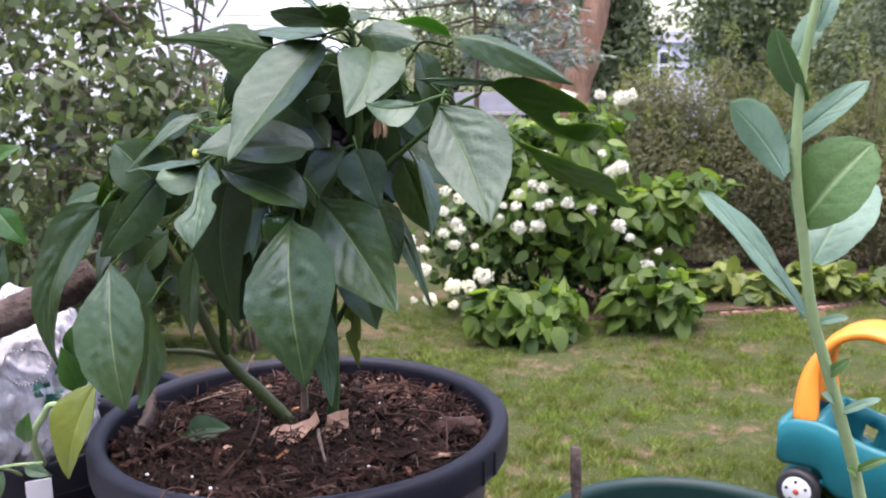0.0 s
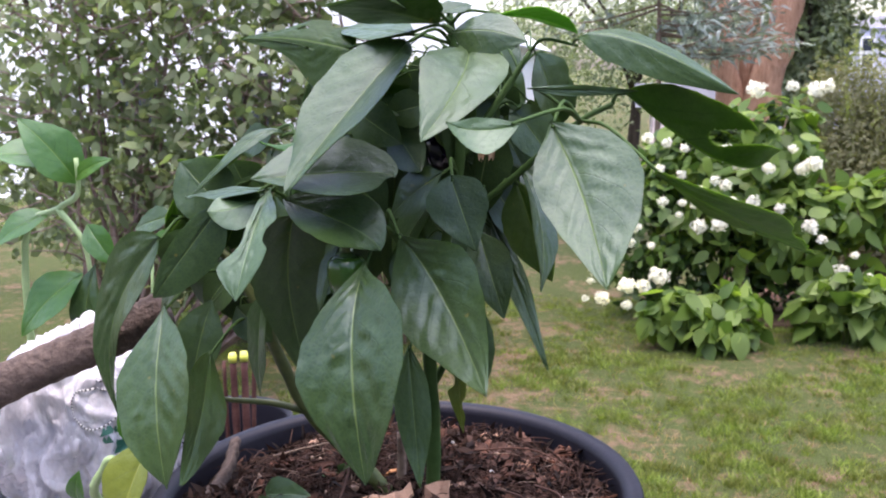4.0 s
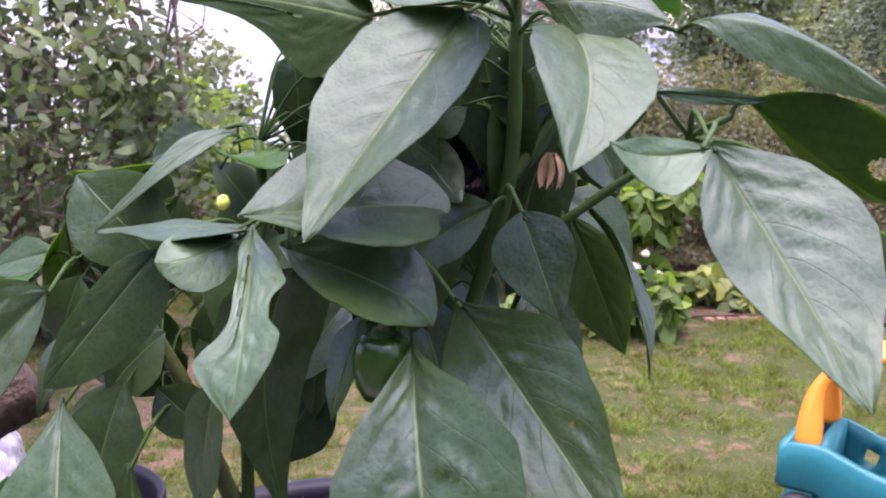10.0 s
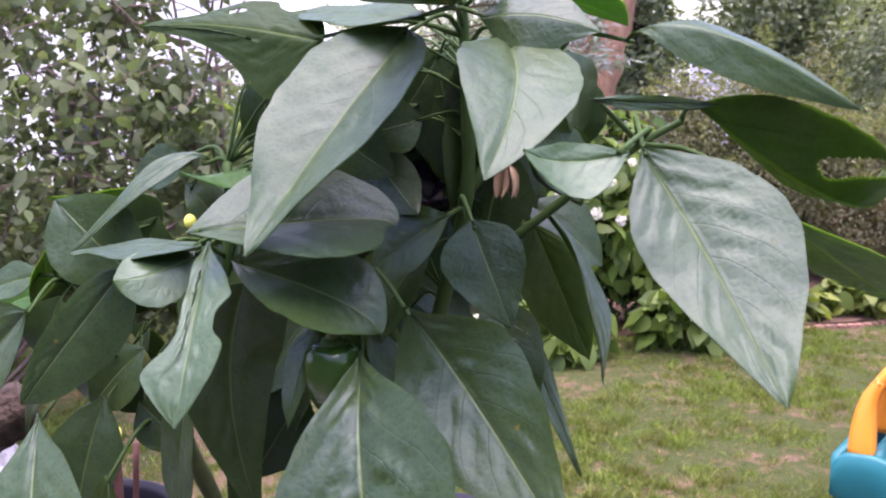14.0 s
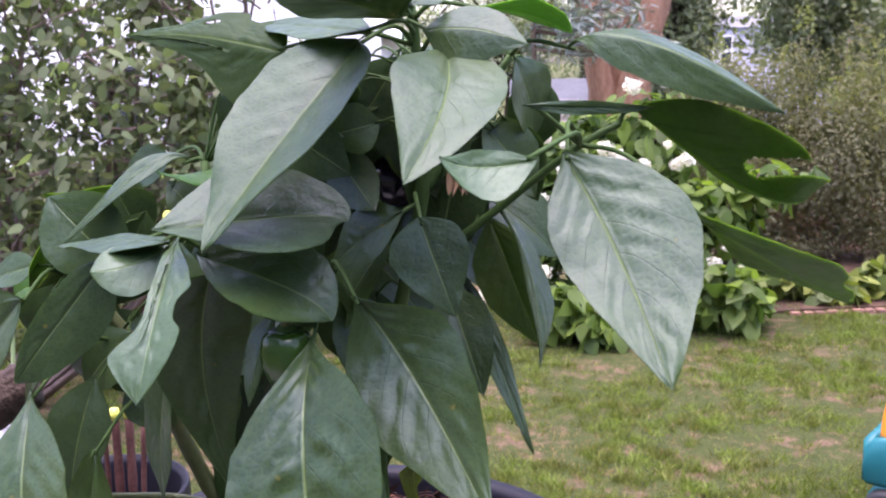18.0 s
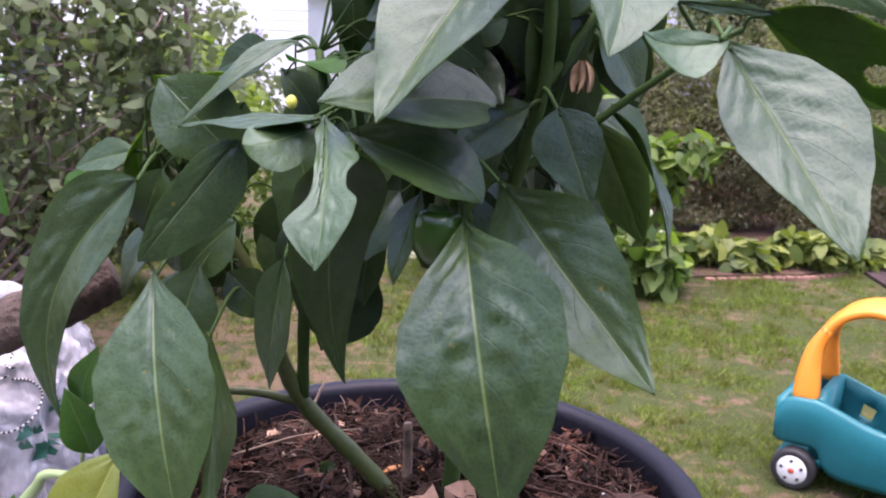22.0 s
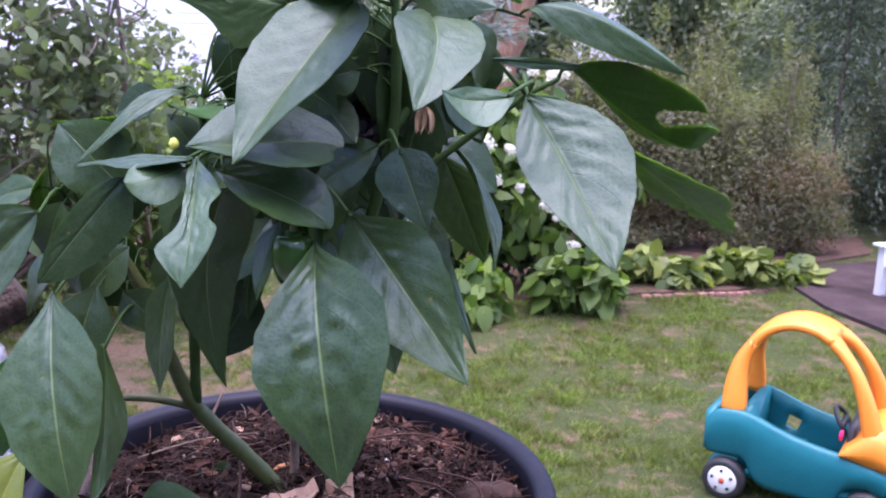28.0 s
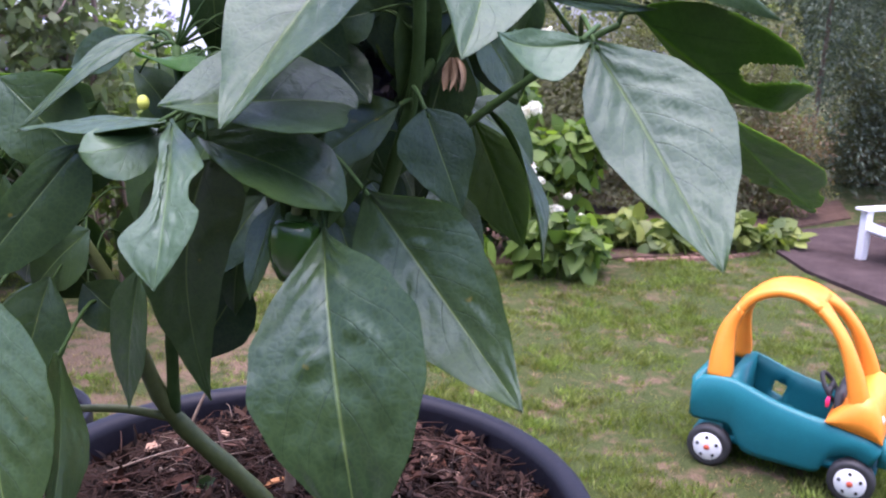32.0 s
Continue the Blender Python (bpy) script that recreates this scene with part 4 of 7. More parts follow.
# ---- houses far off ----
def house(name, x0, x1, y, depth, h, mat, label, windows, roof_rise=1.6, board_h=0.2):
    e = thing(name, ((x0 + x1) / 2, y, 0), label, "house")
    bm = box(bmesh.new(), x0, x1, y + 0.02, y + depth, -0.1, h)
    part("wall", bm, mat, e, smooth=False)
    n = int(h / board_h)
    for i in range(n):
        z = i * board_h
        bm = bmesh.new()
        v = [bm.verts.new(c) for c in ((x0, y + 0.02, z), (x1, y + 0.02, z), (x1, y - 0.02, z), (x0, y - 0.02, z), (x0, y + 0.018, z + board_h), (x1, y + 0.018, z + board_h))]
        for f in ((0, 1, 2, 3), (3, 2, 5, 4), (0, 3, 4), (1, 5, 2)):
            bm.faces.new([v[k] for k in f])
        part("siding_board", bm, mat, e, smooth=False)
    bm = bmesh.new()
    ym = y + depth / 2
    v = [bm.verts.new(c) for c in ((x0 - .3, y - .08, h - .05), (x1 + .3, y - .08, h - .05), (x1 + .3, ym, h + roof_rise), (x0 - .3, ym, h + roof_rise), (x1 + .3, y + depth + .35, h - .05), (x0 - .3, y + depth + .35, h - .05))]
    bm.faces.new([v[k] for k in (0, 1, 2, 3)])
    bm.faces.new([v[k] for k in (3, 2, 4, 5)])
    bm.faces.new([v[k] for k in (0, 3, 5)])
    bm.faces.new([v[k] for k in (1, 4, 2)])
    bm.faces.new([v[k] for k in (0, 5, 4, 1)])
    part("roof", bm, ROOF, e, smooth=False)
    for wx, wz, ww, wh in windows:
        w = board("window", wx, wx + ww, y - 0.06, y + 0.0, wz, wz + wh, WHITE, e)
        for k in (0, 1):
            board("pane", wx + 0.07, wx + ww - 0.07, y - 0.075, y - 0.05, wz + 0.06 + k * wh / 2, wz + (k + 1) * wh / 2 - 0.05, GLASS_DARK, w, bevel=0.004)
    return e


def gable_house():
    e = thing("white_house", (-6.5, 17.0, 0), "white clapboard house with a sloping gable beyond the lilac", "house")
    eave, slope, right, apex = 2.84, 0.66, -2.05, -7.2

    def top(x):
        return eave + slope * min(right - x, x - (2 * apex - right))

    xs = [2 * apex - right, apex, right]
    bm = bmesh.new()
    near = [bm.verts.new((x, 17.02, z)) for x, z in [(xs[0], -0.1), (xs[2], -0.1)] + [(x, top(x)) for x in xs[::-1]]]
    far = [bm.verts.new((v.co.x, 24.0, v.co.z)) for v in near]
    bm.faces.new(near)
    bm.faces.new(far[::-1])
    for i in range(5):
        bm.faces.new((near[i], far[i], far[(i + 1) % 5], near[(i + 1) % 5]))
    part("wall", bm, SIDING, e, smooth=False)
    for i in range(37):
        z = i * 0.17
        cut = max(0.0, (z + 0.17 - eave) / slope)
        if xs[0] + cut > xs[2] - cut:
            break
        x0, x1 = xs[0] + cut, xs[2] - cut
        bm = bmesh.new()
        v = [bm.verts.new(c) for c in ((x0, 17.02, z), (x1, 17.02, z), (x1, 17.008, z), (x0, 17.008, z), (x0, 17.018, z + 0.17), (x1, 17.018, z + 0.17))]
        for f in ((0, 1, 2, 3), (3, 2, 5, 4), (0, 3, 4), (1, 5, 2)):
            bm.faces.new([v[k] for k in f])
        part("siding_board", bm, SIDING, e, smooth=False)
    for s0 in (1, -1):
        bm = bmesh.new()
        x0, z0, x1, z1 = (right + 0.25, eave - 0.16, apex, top(apex)) if s0 > 0 else (xs[0] - 0.25, eave - 0.16, apex, top(apex))
        rows = [[bm.verts.new((x, y, z + d)) for x, z in ((x0, z0), (x1, z1))] for y in (17.03, 24.2) for d in (0.0, 0.03)]
        for a, b in ((0, 1), (1, 3), (3, 2), (2, 0)):
            bm.faces.new((rows[a][0], rows[a][1], rows[b][1], rows[b][0]))
        part("roof", bm, WHITE, e, smooth=False)
    for wx in (-9.5, -7.2):
        w = board("window", wx, wx + 0.9, 16.94, 17.0, 1.0, 2.4, WHITE, e)
        for k in (0, 1):
            board("pane", wx + 0.07, wx + 0.83, 16.925, 16.95, 1.06 + k * 0.7, 1.65 + k * 0.7, GLASS_DARK, w, bevel=0.004)


gable_house()
house("lilac_grey_house", 5.2, 11.5, 33, 8, 3.3, SIDING_BLUE, "pale lilac-grey house between the far trees", [(6.75, 2.0, 0.45, 1.0), (7.35, 2.0, 0.45, 1.0)], 0.5, 0.3)
house("pink_shed", 0.5, 1.42, 17.5, 2.0, 1.62, SIDING_PINK, "small pale pink garden shed behind the trees", [], 0.35, 0.22)


# ---- white chair on the drive ----
def build_chair(x, y, turn):
    e = thing("adirondack_chair", (x, y, 0.035), "white-painted wooden adirondack chair on the drive", "chair")
    m = pose(x, y, 0.035, 0, 0, turn) @ Matrix.Diagonal((0.88, 0.88, 0.88, 1))
    for sx in (-0.30, 0.30):
        board("front_leg", sx - 0.045, sx + 0.045, -0.40, -0.30, 0.0, 0.56, WHITE, e, m)
        board("back_leg", sx - 0.02, sx + 0.02, -0.36, 0.55, 0.0, 0.12, WHITE, e, m @ pose(0, 0, 0.2, -18, 0, 0))
        board("armrest", sx - 0.085, sx + 0.085, -0.46, 0.34, 0.56, 0.585, WHITE, e, m)
    for i in range(5):
        board("seat_slat", -0.29, 0.29, -0.38 + i * 0.1, -0.30 + i * 0.1, 0.335 - i * 0.032, 0.357 - i * 0.032, WHITE, e, m)
    for i in range(5):
        board("back_slat", -0.27 + i * 0.11, -0.17 + i * 0.11, -0.012, 0.012, 0.0, 0.80 + (0.06 if 0 < i < 4 else 0), WHITE, e, m @ pose(0, 0.12, 0.20, -22, 0, 0))
    board("back_rail", -0.29, 0.29, -0.03, 0.0, 0, 0.08, WHITE, e, m @ pose(0, 0.36, 0.50, -22, 0, 0))


build_chair(5.38, 8.65, -75)


# ---- toy car on the lawn ----
def build_car():
    m = pose(1.85, 4.71, 0, 0, 0, math.degrees(math.atan2(-0.6, 0.8)))
    e = thing("toy_car", (1.85, 4.71, 0), "teal and orange plastic ride-on toy car on the lawn", "toy car")
    W = 0.50

    def loft(rows, close=True):
        bm = bmesh.new()
        rings = [[bm.verts.new(p) for p in row] for row in rows]
        k = len(rings[0])
        for a, b in zip(rings, rings[1:]):
            for i in range(k if close else k - 1):
                bm.faces.new((a[i], a[(i + 1) % k], b[(i + 1) % k], b[i]))
        if close:
            bm.faces.new(rings[0][::-1])
            bm.faces.new(rings[-1])
        return bm

    def fine(pts, n=4):
        return [(p.x, p.z) for p in smooth_path([(x, 0, z) for x, z in pts], n)]

    def side_shell(y0, s):
        """One flank of the tub: its upper and lower outline in length and height, bulging outwards."""
        top = fine([(-0.12, 0.36), (-0.105, 0.44), (-0.05, 0.485), (0.07, 0.495), (0.15, 0.475), (0.30, 0.425), (0.45, 0.395), (0.58, 0.38), (0.68, 0.362), (0.77, 0.342), (0.815, 0.30)])
        low = fine([(-0.115, 0.26), (-0.10, 0.235), (0.0, 0.235), (0.09, 0.23), (0.135, 0.15), (0.20, 0.105), (0.38, 0.098), (0.53, 0.105), (0.575, 0.19), (0.67, 0.23), (0.775, 0.20)])
        rows = []
        for (xa, za), (xb, zb) in zip(top, low):
            row = []
            for f, out in ((0.0, -0.025), (0.0, 0.0), (0.06, 0.014), (0.28, 0.026), (0.52, 0.025), (0.9, 0.006), (1.0, -0.004), (1.0, -0.025), (0.52, -0.012), (0.28, -0.012)):
                row.append((xa + (xb - xa) * f, y0 + s * out, za + (zb - za) * f))
            rows.append(row)
        bm = loft(rows)
        if s > 0:
            # a grip hole right through the far flank
            bm.verts.ensure_lookup_table()
            k = len(rows[0])
            i0 = min(i for i, r in enumerate(rows) if r[0][0] > 0.19)
            i1 = max(i for i, r in enumerate(rows) if r[0][0] < 0.32)
            vert = lambda i, j: bm.verts[i * k + j]
            for i in range(i0, i1):
                for j in (3, 8):
                    f = bm.faces.get((vert(i, j), vert(i, j + 1), vert(i + 1, j + 1), vert(i + 1, j)))
                    bm.faces.remove(f)
                bm.faces.new((vert(i, 3), vert(i + 1, 3), vert(i + 1, 9), vert(i, 9)))
                bm.faces.new((vert(i, 4), vert(i, 8), vert(i + 1, 8), vert(i + 1, 4)))
            bm.faces.new((vert(i0, 3), vert(i0, 9), vert(i0, 8), vert(i0, 4)))
            bm.faces.new((vert(i1, 3), vert(i1, 4), vert(i1, 8), vert(i1, 9)))
        return bm

    def wrap(bm, name, mat, label="", bev=0.012, parent=e, sub=False):
        bmesh.ops.bevel(bm, geom=[x for x in bm.edges if len(x.link_faces) == 2 and x.calc_face_angle(0) > 0.5], offset=bev, segments=3, affect="EDGES")
        bmesh.ops.transform(bm, matrix=m, verts=bm.verts)
        return part(name, bm, mat, parent, label)

    wrap(side_shell(0.0, -1), "side_panel", TEAL, bev=0.003)
    wrap(side_shell(W, 1), "side_panel", TEAL, bev=0.003)
    wrap(box(bmesh.new(), -0.10, 0.80, 0.03, W - 0.03, 0.13, 0.17), "floor_pan", TEAL)
    wrap(box(bmesh.new(), -0.125, -0.08, 0.0, W, 0.25, 0.46), "rear_panel", TEAL, bev=0.02)
    wrap(box(bmesh.new(), 0.05, 0.10, 0.03, W - 0.03, 0.17, 0.50), "seat_back", TEAL, bev=0.02)
    wrap(box(bmesh.new(), 0.10, 0.32, 0.05, W - 0.05, 0.17, 0.25), "seat", TEAL, bev=0.02)
    wrap(box(bmesh.new(), 0.80, 0.845, 0.02, W - 0.02, 0.20, 0.325), "bumper", TEAL, bev=0.02)
    # roof: two legs on each side that lean in and meet along the top
    arch = fine([(-0.06, 0.475), (-0.055, 0.60), (-0.035, 0.72), (0.01, 0.82), (0.085, 0.918), (0.18, 0.972), (0.28, 0.988), (0.39, 0.965), (0.50, 0.895), (0.595, 0.79), (0.665, 0.67), (0.715, 0.55), (0.752, 0.44)], 4)

    last = len(arch) - 1

    def smoothstep(x):
        x = min(1.0, max(0.0, x))
        return x * x * (3 - 2 * x)

    def band(f0, f1, side, name):
        """A stretch of the roof from f0 to f1 along the arch: the whole width (side 0), or one pillar."""
        rows = []
        n = max(6, round((f1 - f0) * 44))
        for i in range(n + 1):
            f = f0 + (f1 - f0) * i / n
            g = f * last
            k = min(int(g), last - 1)
            x, z = (arch[k][q] + (arch[k + 1][q] - arch[k][q]) * (g - k) for q in (0, 1))
            a, b = arch[max(k - 1, 0)], arch[min(k + 2, last)]
            d = Vector((b[0] - a[0], 0, b[1] - a[1])).normalized()
            nrm = Vector((-d.z, 0, d.x))
            up = max(0.0, min(1.0, (z - 0.47) / 0.5)) ** (1.2 if f < 0.5 else 1.7)
            thick = 0.050 + 0.075 * smoothstep(1 - f * 3.0) + 0.05 * smoothstep(f * 3 - 2)
            ya = 0.0 + 0.10 * up
            gap = W / 2 - ya
            open_rear, open_front = smoothstep((0.30 - f) / 0.10), smoothstep((f - 0.60) / 0.10)
            wide = gap if not side else gap + (0.085 - gap) * max(open_rear, open_front)
            y0, y1 = (ya, W - ya) if not side else (ya, ya + wide)
            row = []
            for y, q in ((y0, 0.25), (y0 + 0.016, 0.05), ((y0 + y1) / 2, -0.04 if side else -0.12), (y1 - 0.016, 0.05), (y1, 0.25), (y1, 0.75), (y1 - 0.016, 1.0), (y0 + 0.016, 1.0), (y0, 0.75)):
                yy = y if side <= 0 else W - y
                row.append((x - nrm.x * thick * q, yy, z - nrm.z * thick * q))
            rows.append(row)
        wrap(loft(rows), name, ORANGE, bev=0.001)

    band(0.27, 0.63, 0, "roof_panel")
    for side in (-1, 1):
        band(0.0, 0.285, side, "rear_pillar")
        band(0.615, 1.0, side, "front_pillar")
    # orange bonnet, one shell with rounded shoulders under the front pillars
    rows = []
    for x, zt, zb in ((0.545, 0.395, 0.385), (0.56, 0.415, 0.382), (0.59, 0.445, 0.378), (0.63, 0.49, 0.372), (0.67, 0.53, 0.365), (0.71, 0.545, 0.358), (0.75, 0.525, 0.350), (0.785, 0.47, 0.342), (0.805, 0.40, 0.336), (0.812, 0.345, 0.333)):
        up = zt - zb
        rows.append([(x, y, zb + up * k) for y, k in ((-0.022, 0.0), (-0.026, 0.35), (-0.016, 0.75), (0.02, 0.97), (0.07, 1.0), (0.13, 0.90), (W / 2, 0.82), (W - 0.13, 0.90), (W - 0.07, 1.0), (W - 0.02, 0.97), (W + 0.016, 0.75), (W + 0.026, 0.35), (W + 0.022, 0.0))])
    wrap(loft(rows), "bonnet", ORANGE, bev=0.001)
    for y in (0.06, W - 0.06):
        bm = lathe([(0.0, 0.02), (0.022, 0.012), (0.026, 0.0), (0.0, -0.005)], seg=16)
        bmesh.ops.transform(bm, matrix=pose(0.785, y, 0.43, 0, 75, 0), verts=bm.verts)
        wrap(bm, "headlight", HUB, "round white headlight", bev=0.001)
    # dashboard and wheel
    wrap(box(bmesh.new(), 0.56, 0.60, 0.10, W - 0.10, 0.34, 0.50), "dashboard", TYRE, "black dashboard", bev=0.01)
    bm = bmesh.new()
    loop = [(0.0, 0.085 * math.cos(a), 0.085 * math.sin(a)) for a in (2 * math.pi * i / 20 for i in range(21))]
    tube(bm, loop, 0.012, 0.012, 8, 2)
    box(bm, -0.01, 0.01, -0.085, 0.085, -0.014, 0.014)
    bmesh.ops.transform(bm, matrix=pose(0.52, W / 2, 0.47, 0, -35, 0), verts=bm.verts)
    wrap(bm, "steering_wheel", TYRE, "black steering wheel", bev=0.001)
    bm = lathe([(0.0, 0.02), (0.026, 0.014), (0.03, 0.0), (0.0, -0.004)], seg=16)
    bmesh.ops.transform(bm, matrix=pose(0.535, 0.13, 0.435, 0, -90, 0), verts=bm.verts)
    wrap(bm, "knob", PINK, "pink dashboard knob", bev=0.001)
    # wheels
    for x, y in ((0.0, 0.0), (0.70, 0.0), (0.0, W), (0.70, W)):
        s = -1 if y == 0 else 1
        yy = y + s * 0.005
        bm = lathe([(0.055, -0.035), (0.10, -0.038), (0.112, -0.025), (0.112, 0.025), (0.10, 0.038), (0.075, 0.036), (0.055, 0.02), (0.055, -0.035)], seg=30)
        bmesh.ops.transform(bm, matrix=pose(x, yy, 0.111, 90, 0, 0), verts=bm.verts)
        bmesh.ops.transform(bm, matrix=m, verts=bm.verts)
        t = part("wheel", bm, TYRE, e, "black wheel with a white hub")
        bm = lathe([(0.0, 0.014), (0.03, 0.014), (0.066, 0.006), (0.082, -0.004), (0.082, -0.014), (0.0, -0.014)], seg=30)
        bmesh.ops.transform(bm, matrix=pose(x, yy + s * 0.036, 0.111, 90 if s < 0 else -90, 0, 0), verts=bm.verts)
        bmesh.ops.transform(bm, matrix=m, verts=bm.verts)
        part("hub", bm, HUB, t)
        for k in range(5):
            a = 2 * math.pi * k / 5 + 0.4
            bm = lathe([(0.0, 0.003), (0.009, 0.002), (0.009, -0.004), (0.0, -0.004)], seg=10)
            bmesh.ops.transform(bm, matrix=pose(x + 0.052 * math.cos(a), yy + s * 0.047, 0.111 + 0.052 * math.sin(a), 90 if s < 0 else -90, 0, 0), verts=bm.verts)
            bmesh.ops.transform(bm, matrix=m, verts=bm.verts)
            part("hub_hole", bm, TYRE, t)
        bm = lathe([(0.0, 0.008), (0.013, 0.005), (0.016, 0.0), (0.0, -0.002)], seg=14)
        bmesh.ops.transform(bm, matrix=pose(x, yy + s * 0.051, 0.111, 90 if s < 0 else -90, 0, 0), verts=bm.verts)
        bmesh.ops.transform(bm, matrix=m, verts=bm.verts)
        part("hub_cap", bm, RED, t, "red hub cap")


build_car()


# ---- bench for the pots, with the deck under it ----
BENCH = 1.72


def build_bench():
    # deck out of sight, its boards kept dark to cut light bounced onto leaves
    e = thing("deck", (0, -0.6, 0.9), "unseen dark wooden deck under the plant bench, dark to cut bounced light", "deck", kind="structure")
    part("frame", box(bmesh.new(), -2.5, 2.5, -2.4, 1.44, 0.0, 0.868), DECKWOOD, e, smooth=False)
    for i in range(26):
        board("plank", -2.5, 2.5, -2.4 + i * 0.146, -2.26 + i * 0.146, 0.87, 0.90, DECKWOOD, e, bevel=0.004)
    b = thing("plant_bench", (0, 0.9, 0.9), "weathered grey wooden bench carrying the plant pots", "bench")
    for i in range(5):
        board("top_slat", -1.1, 0.9 if i < 4 else -0.33, 0.48 + i * 0.16, 0.63 + i * 0.16, BENCH - 0.03, BENCH, BENCHWOOD, b, bevel=0.004)
    for x, back in ((-1.0, 1.2), (-0.40, 1.2), (0.8, 1.05)):
        for y in (0.53, back):
            board("leg", x - 0.035, x + 0.035, y - 0.035, y + 0.035, 0.90, BENCH - 0.03, BENCHWOOD, b, bevel=0.004)
        board("cross_rail", x - 0.02, x + 0.02, 0.565, back - 0.035, BENCH - 0.12, BENCH - 0.035, BENCHWOOD, b, bevel=0.004)


build_bench()


def build_back_wall():
    # added wall out of sight, holding back sky light from the leaf fronts
    e = thing("unseen_back_wall", (0, -2.4, 0), "unseen grey house wall added behind the deck to block sky light", "wall", kind="structure")
    part("wall", box(bmesh.new(), -7, 7, -2.7, -2.42, 0, 3.5), SIDING_BROWN, e, smooth=False)
    part("eave", box(bmesh.new(), -7.2, 7.2, -2.8, -2.1, 3.5, 3.62), SIDING_BROWN, e, smooth=False)
    for i in range(15):
        board("siding_board", -7, 7, -2.42, -2.405, i * 0.22, i * 0.22 + 0.215, SIDING_BROWN, e, bevel=0.003)


build_back_wall()


# ---- pots ----
def pot(name, x, y, r, z_rim, mat, label, z0=None, soil=0.03, lip=0.02, group=""):
    z0 = BENCH if z0 is None else z0
    h = z_rim - z0
    e = thing(name, (x, y, z0), label, "plant pot", group)
    inner = r - 0.004
    k = lip / 0.015
    prof = [(0.0, 0.0), (r * 0.76, 0.0), (r * 0.78, 0.004), (r * 0.96, h - 0.040), (r * 0.965, h - 0.034), (r + lip * 0.72, h - 0.033), (r + lip * 0.9, h - 0.031), (r + lip * 0.96, h - 0.027), (r + lip, h - 0.010), (r + lip * 0.97, h - 0.004), (r + lip * 0.85, h - 0.001),
            (r + lip * 0.7, h), (r + lip * 0.2, h), (r + 0.0005, h - 0.0008), (inner + 0.001, h - 0.003), (inner, h - 0.008), (inner * 0.985, h - 0.05), (inner * 0.93, h * 0.5), (inner * 0.78, 0.02), (0.0, 0.02)]
    part("shell", lathe(prof, (x, y, z0), 72), mat, e)
    bm = bmesh.new()
    rings = []
    seg = 72
    R = inner * 0.982
    for k in range(11):
        f = k / 10
        ring = []
        for i in range(seg):
            a = 2 * math.pi * i / seg
            px, py = x + R * f * math.cos(a), y + R * f * math.sin(a)
            q = Vector((px * 22, py * 22, 1.3))
            ring.append(bm.verts.new((px, py, z_rim - soil - 0.008 * f * f + 0.008 * noise.noise(q) + 0.005 * noise.noise(q * 3))))
            if k == 0:
                break
        rings.append(ring)
    for i in range(seg):
        bm.faces.new((rings[0][0], rings[1][i], rings[1][(i + 1) % seg]))
    for a, b in zip(rings[1:], rings[2:]):
        for i in range(seg):
            bm.faces.new((a[i], b[i], b[(i + 1) % seg], a[(i + 1) % seg]))
    part("soil", bm, SOIL, e, "dark mulched potting soil")
    return e


PX, PY, RIM, RADIUS = -0.138, 0.852, 1.987, 0.181
main_pot = pot("plant_pot", PX, PY, RADIUS, RIM, POT, "large black plastic pot with a thick rolled rim on the bench", soil=0.015, lip=0.013)
for turn in (-31.0, -24.5):
    board("rim_lug", RADIUS + 0.006, RADIUS + 0.0145, -0.002, 0.002, RIM - 0.030, RIM - 0.006, POT, main_pot, pose(PX, PY, 0, 0, 0, turn), 0.0015)
label_pot = pot("plant_pot", -0.432, 0.935, 0.10, 1.945, POT, "black plastic pot with a pale label under a plastic bag", group="black pots on the bench", soil=0.03, lip=0.006)
pot("plant_pot", -0.415, 1.13, 0.078, 1.922, POT, "round black plastic pot holding plant stakes on the bench", group="black pots on the bench", soil=0.05, lip=0.004)
pot("plant_pot", 0.197, 0.735, 0.126, 1.912, POT_GREEN, "dark green plastic pot with a stick in it on the bench", soil=0.05, lip=0.008)
pot("plant_pot", 0.31, 0.56, 0.075, 1.79, POT_GREEN, "small green plastic pot with a bolted lettuce on the bench", soil=0.03, lip=0.006)


def soil_z(x, y):
    f = min(1.0, math.hypot(x - PX, y - PY) / (RADIUS * 0.98))
    return RIM - 0.015 - 0.008 * f * f


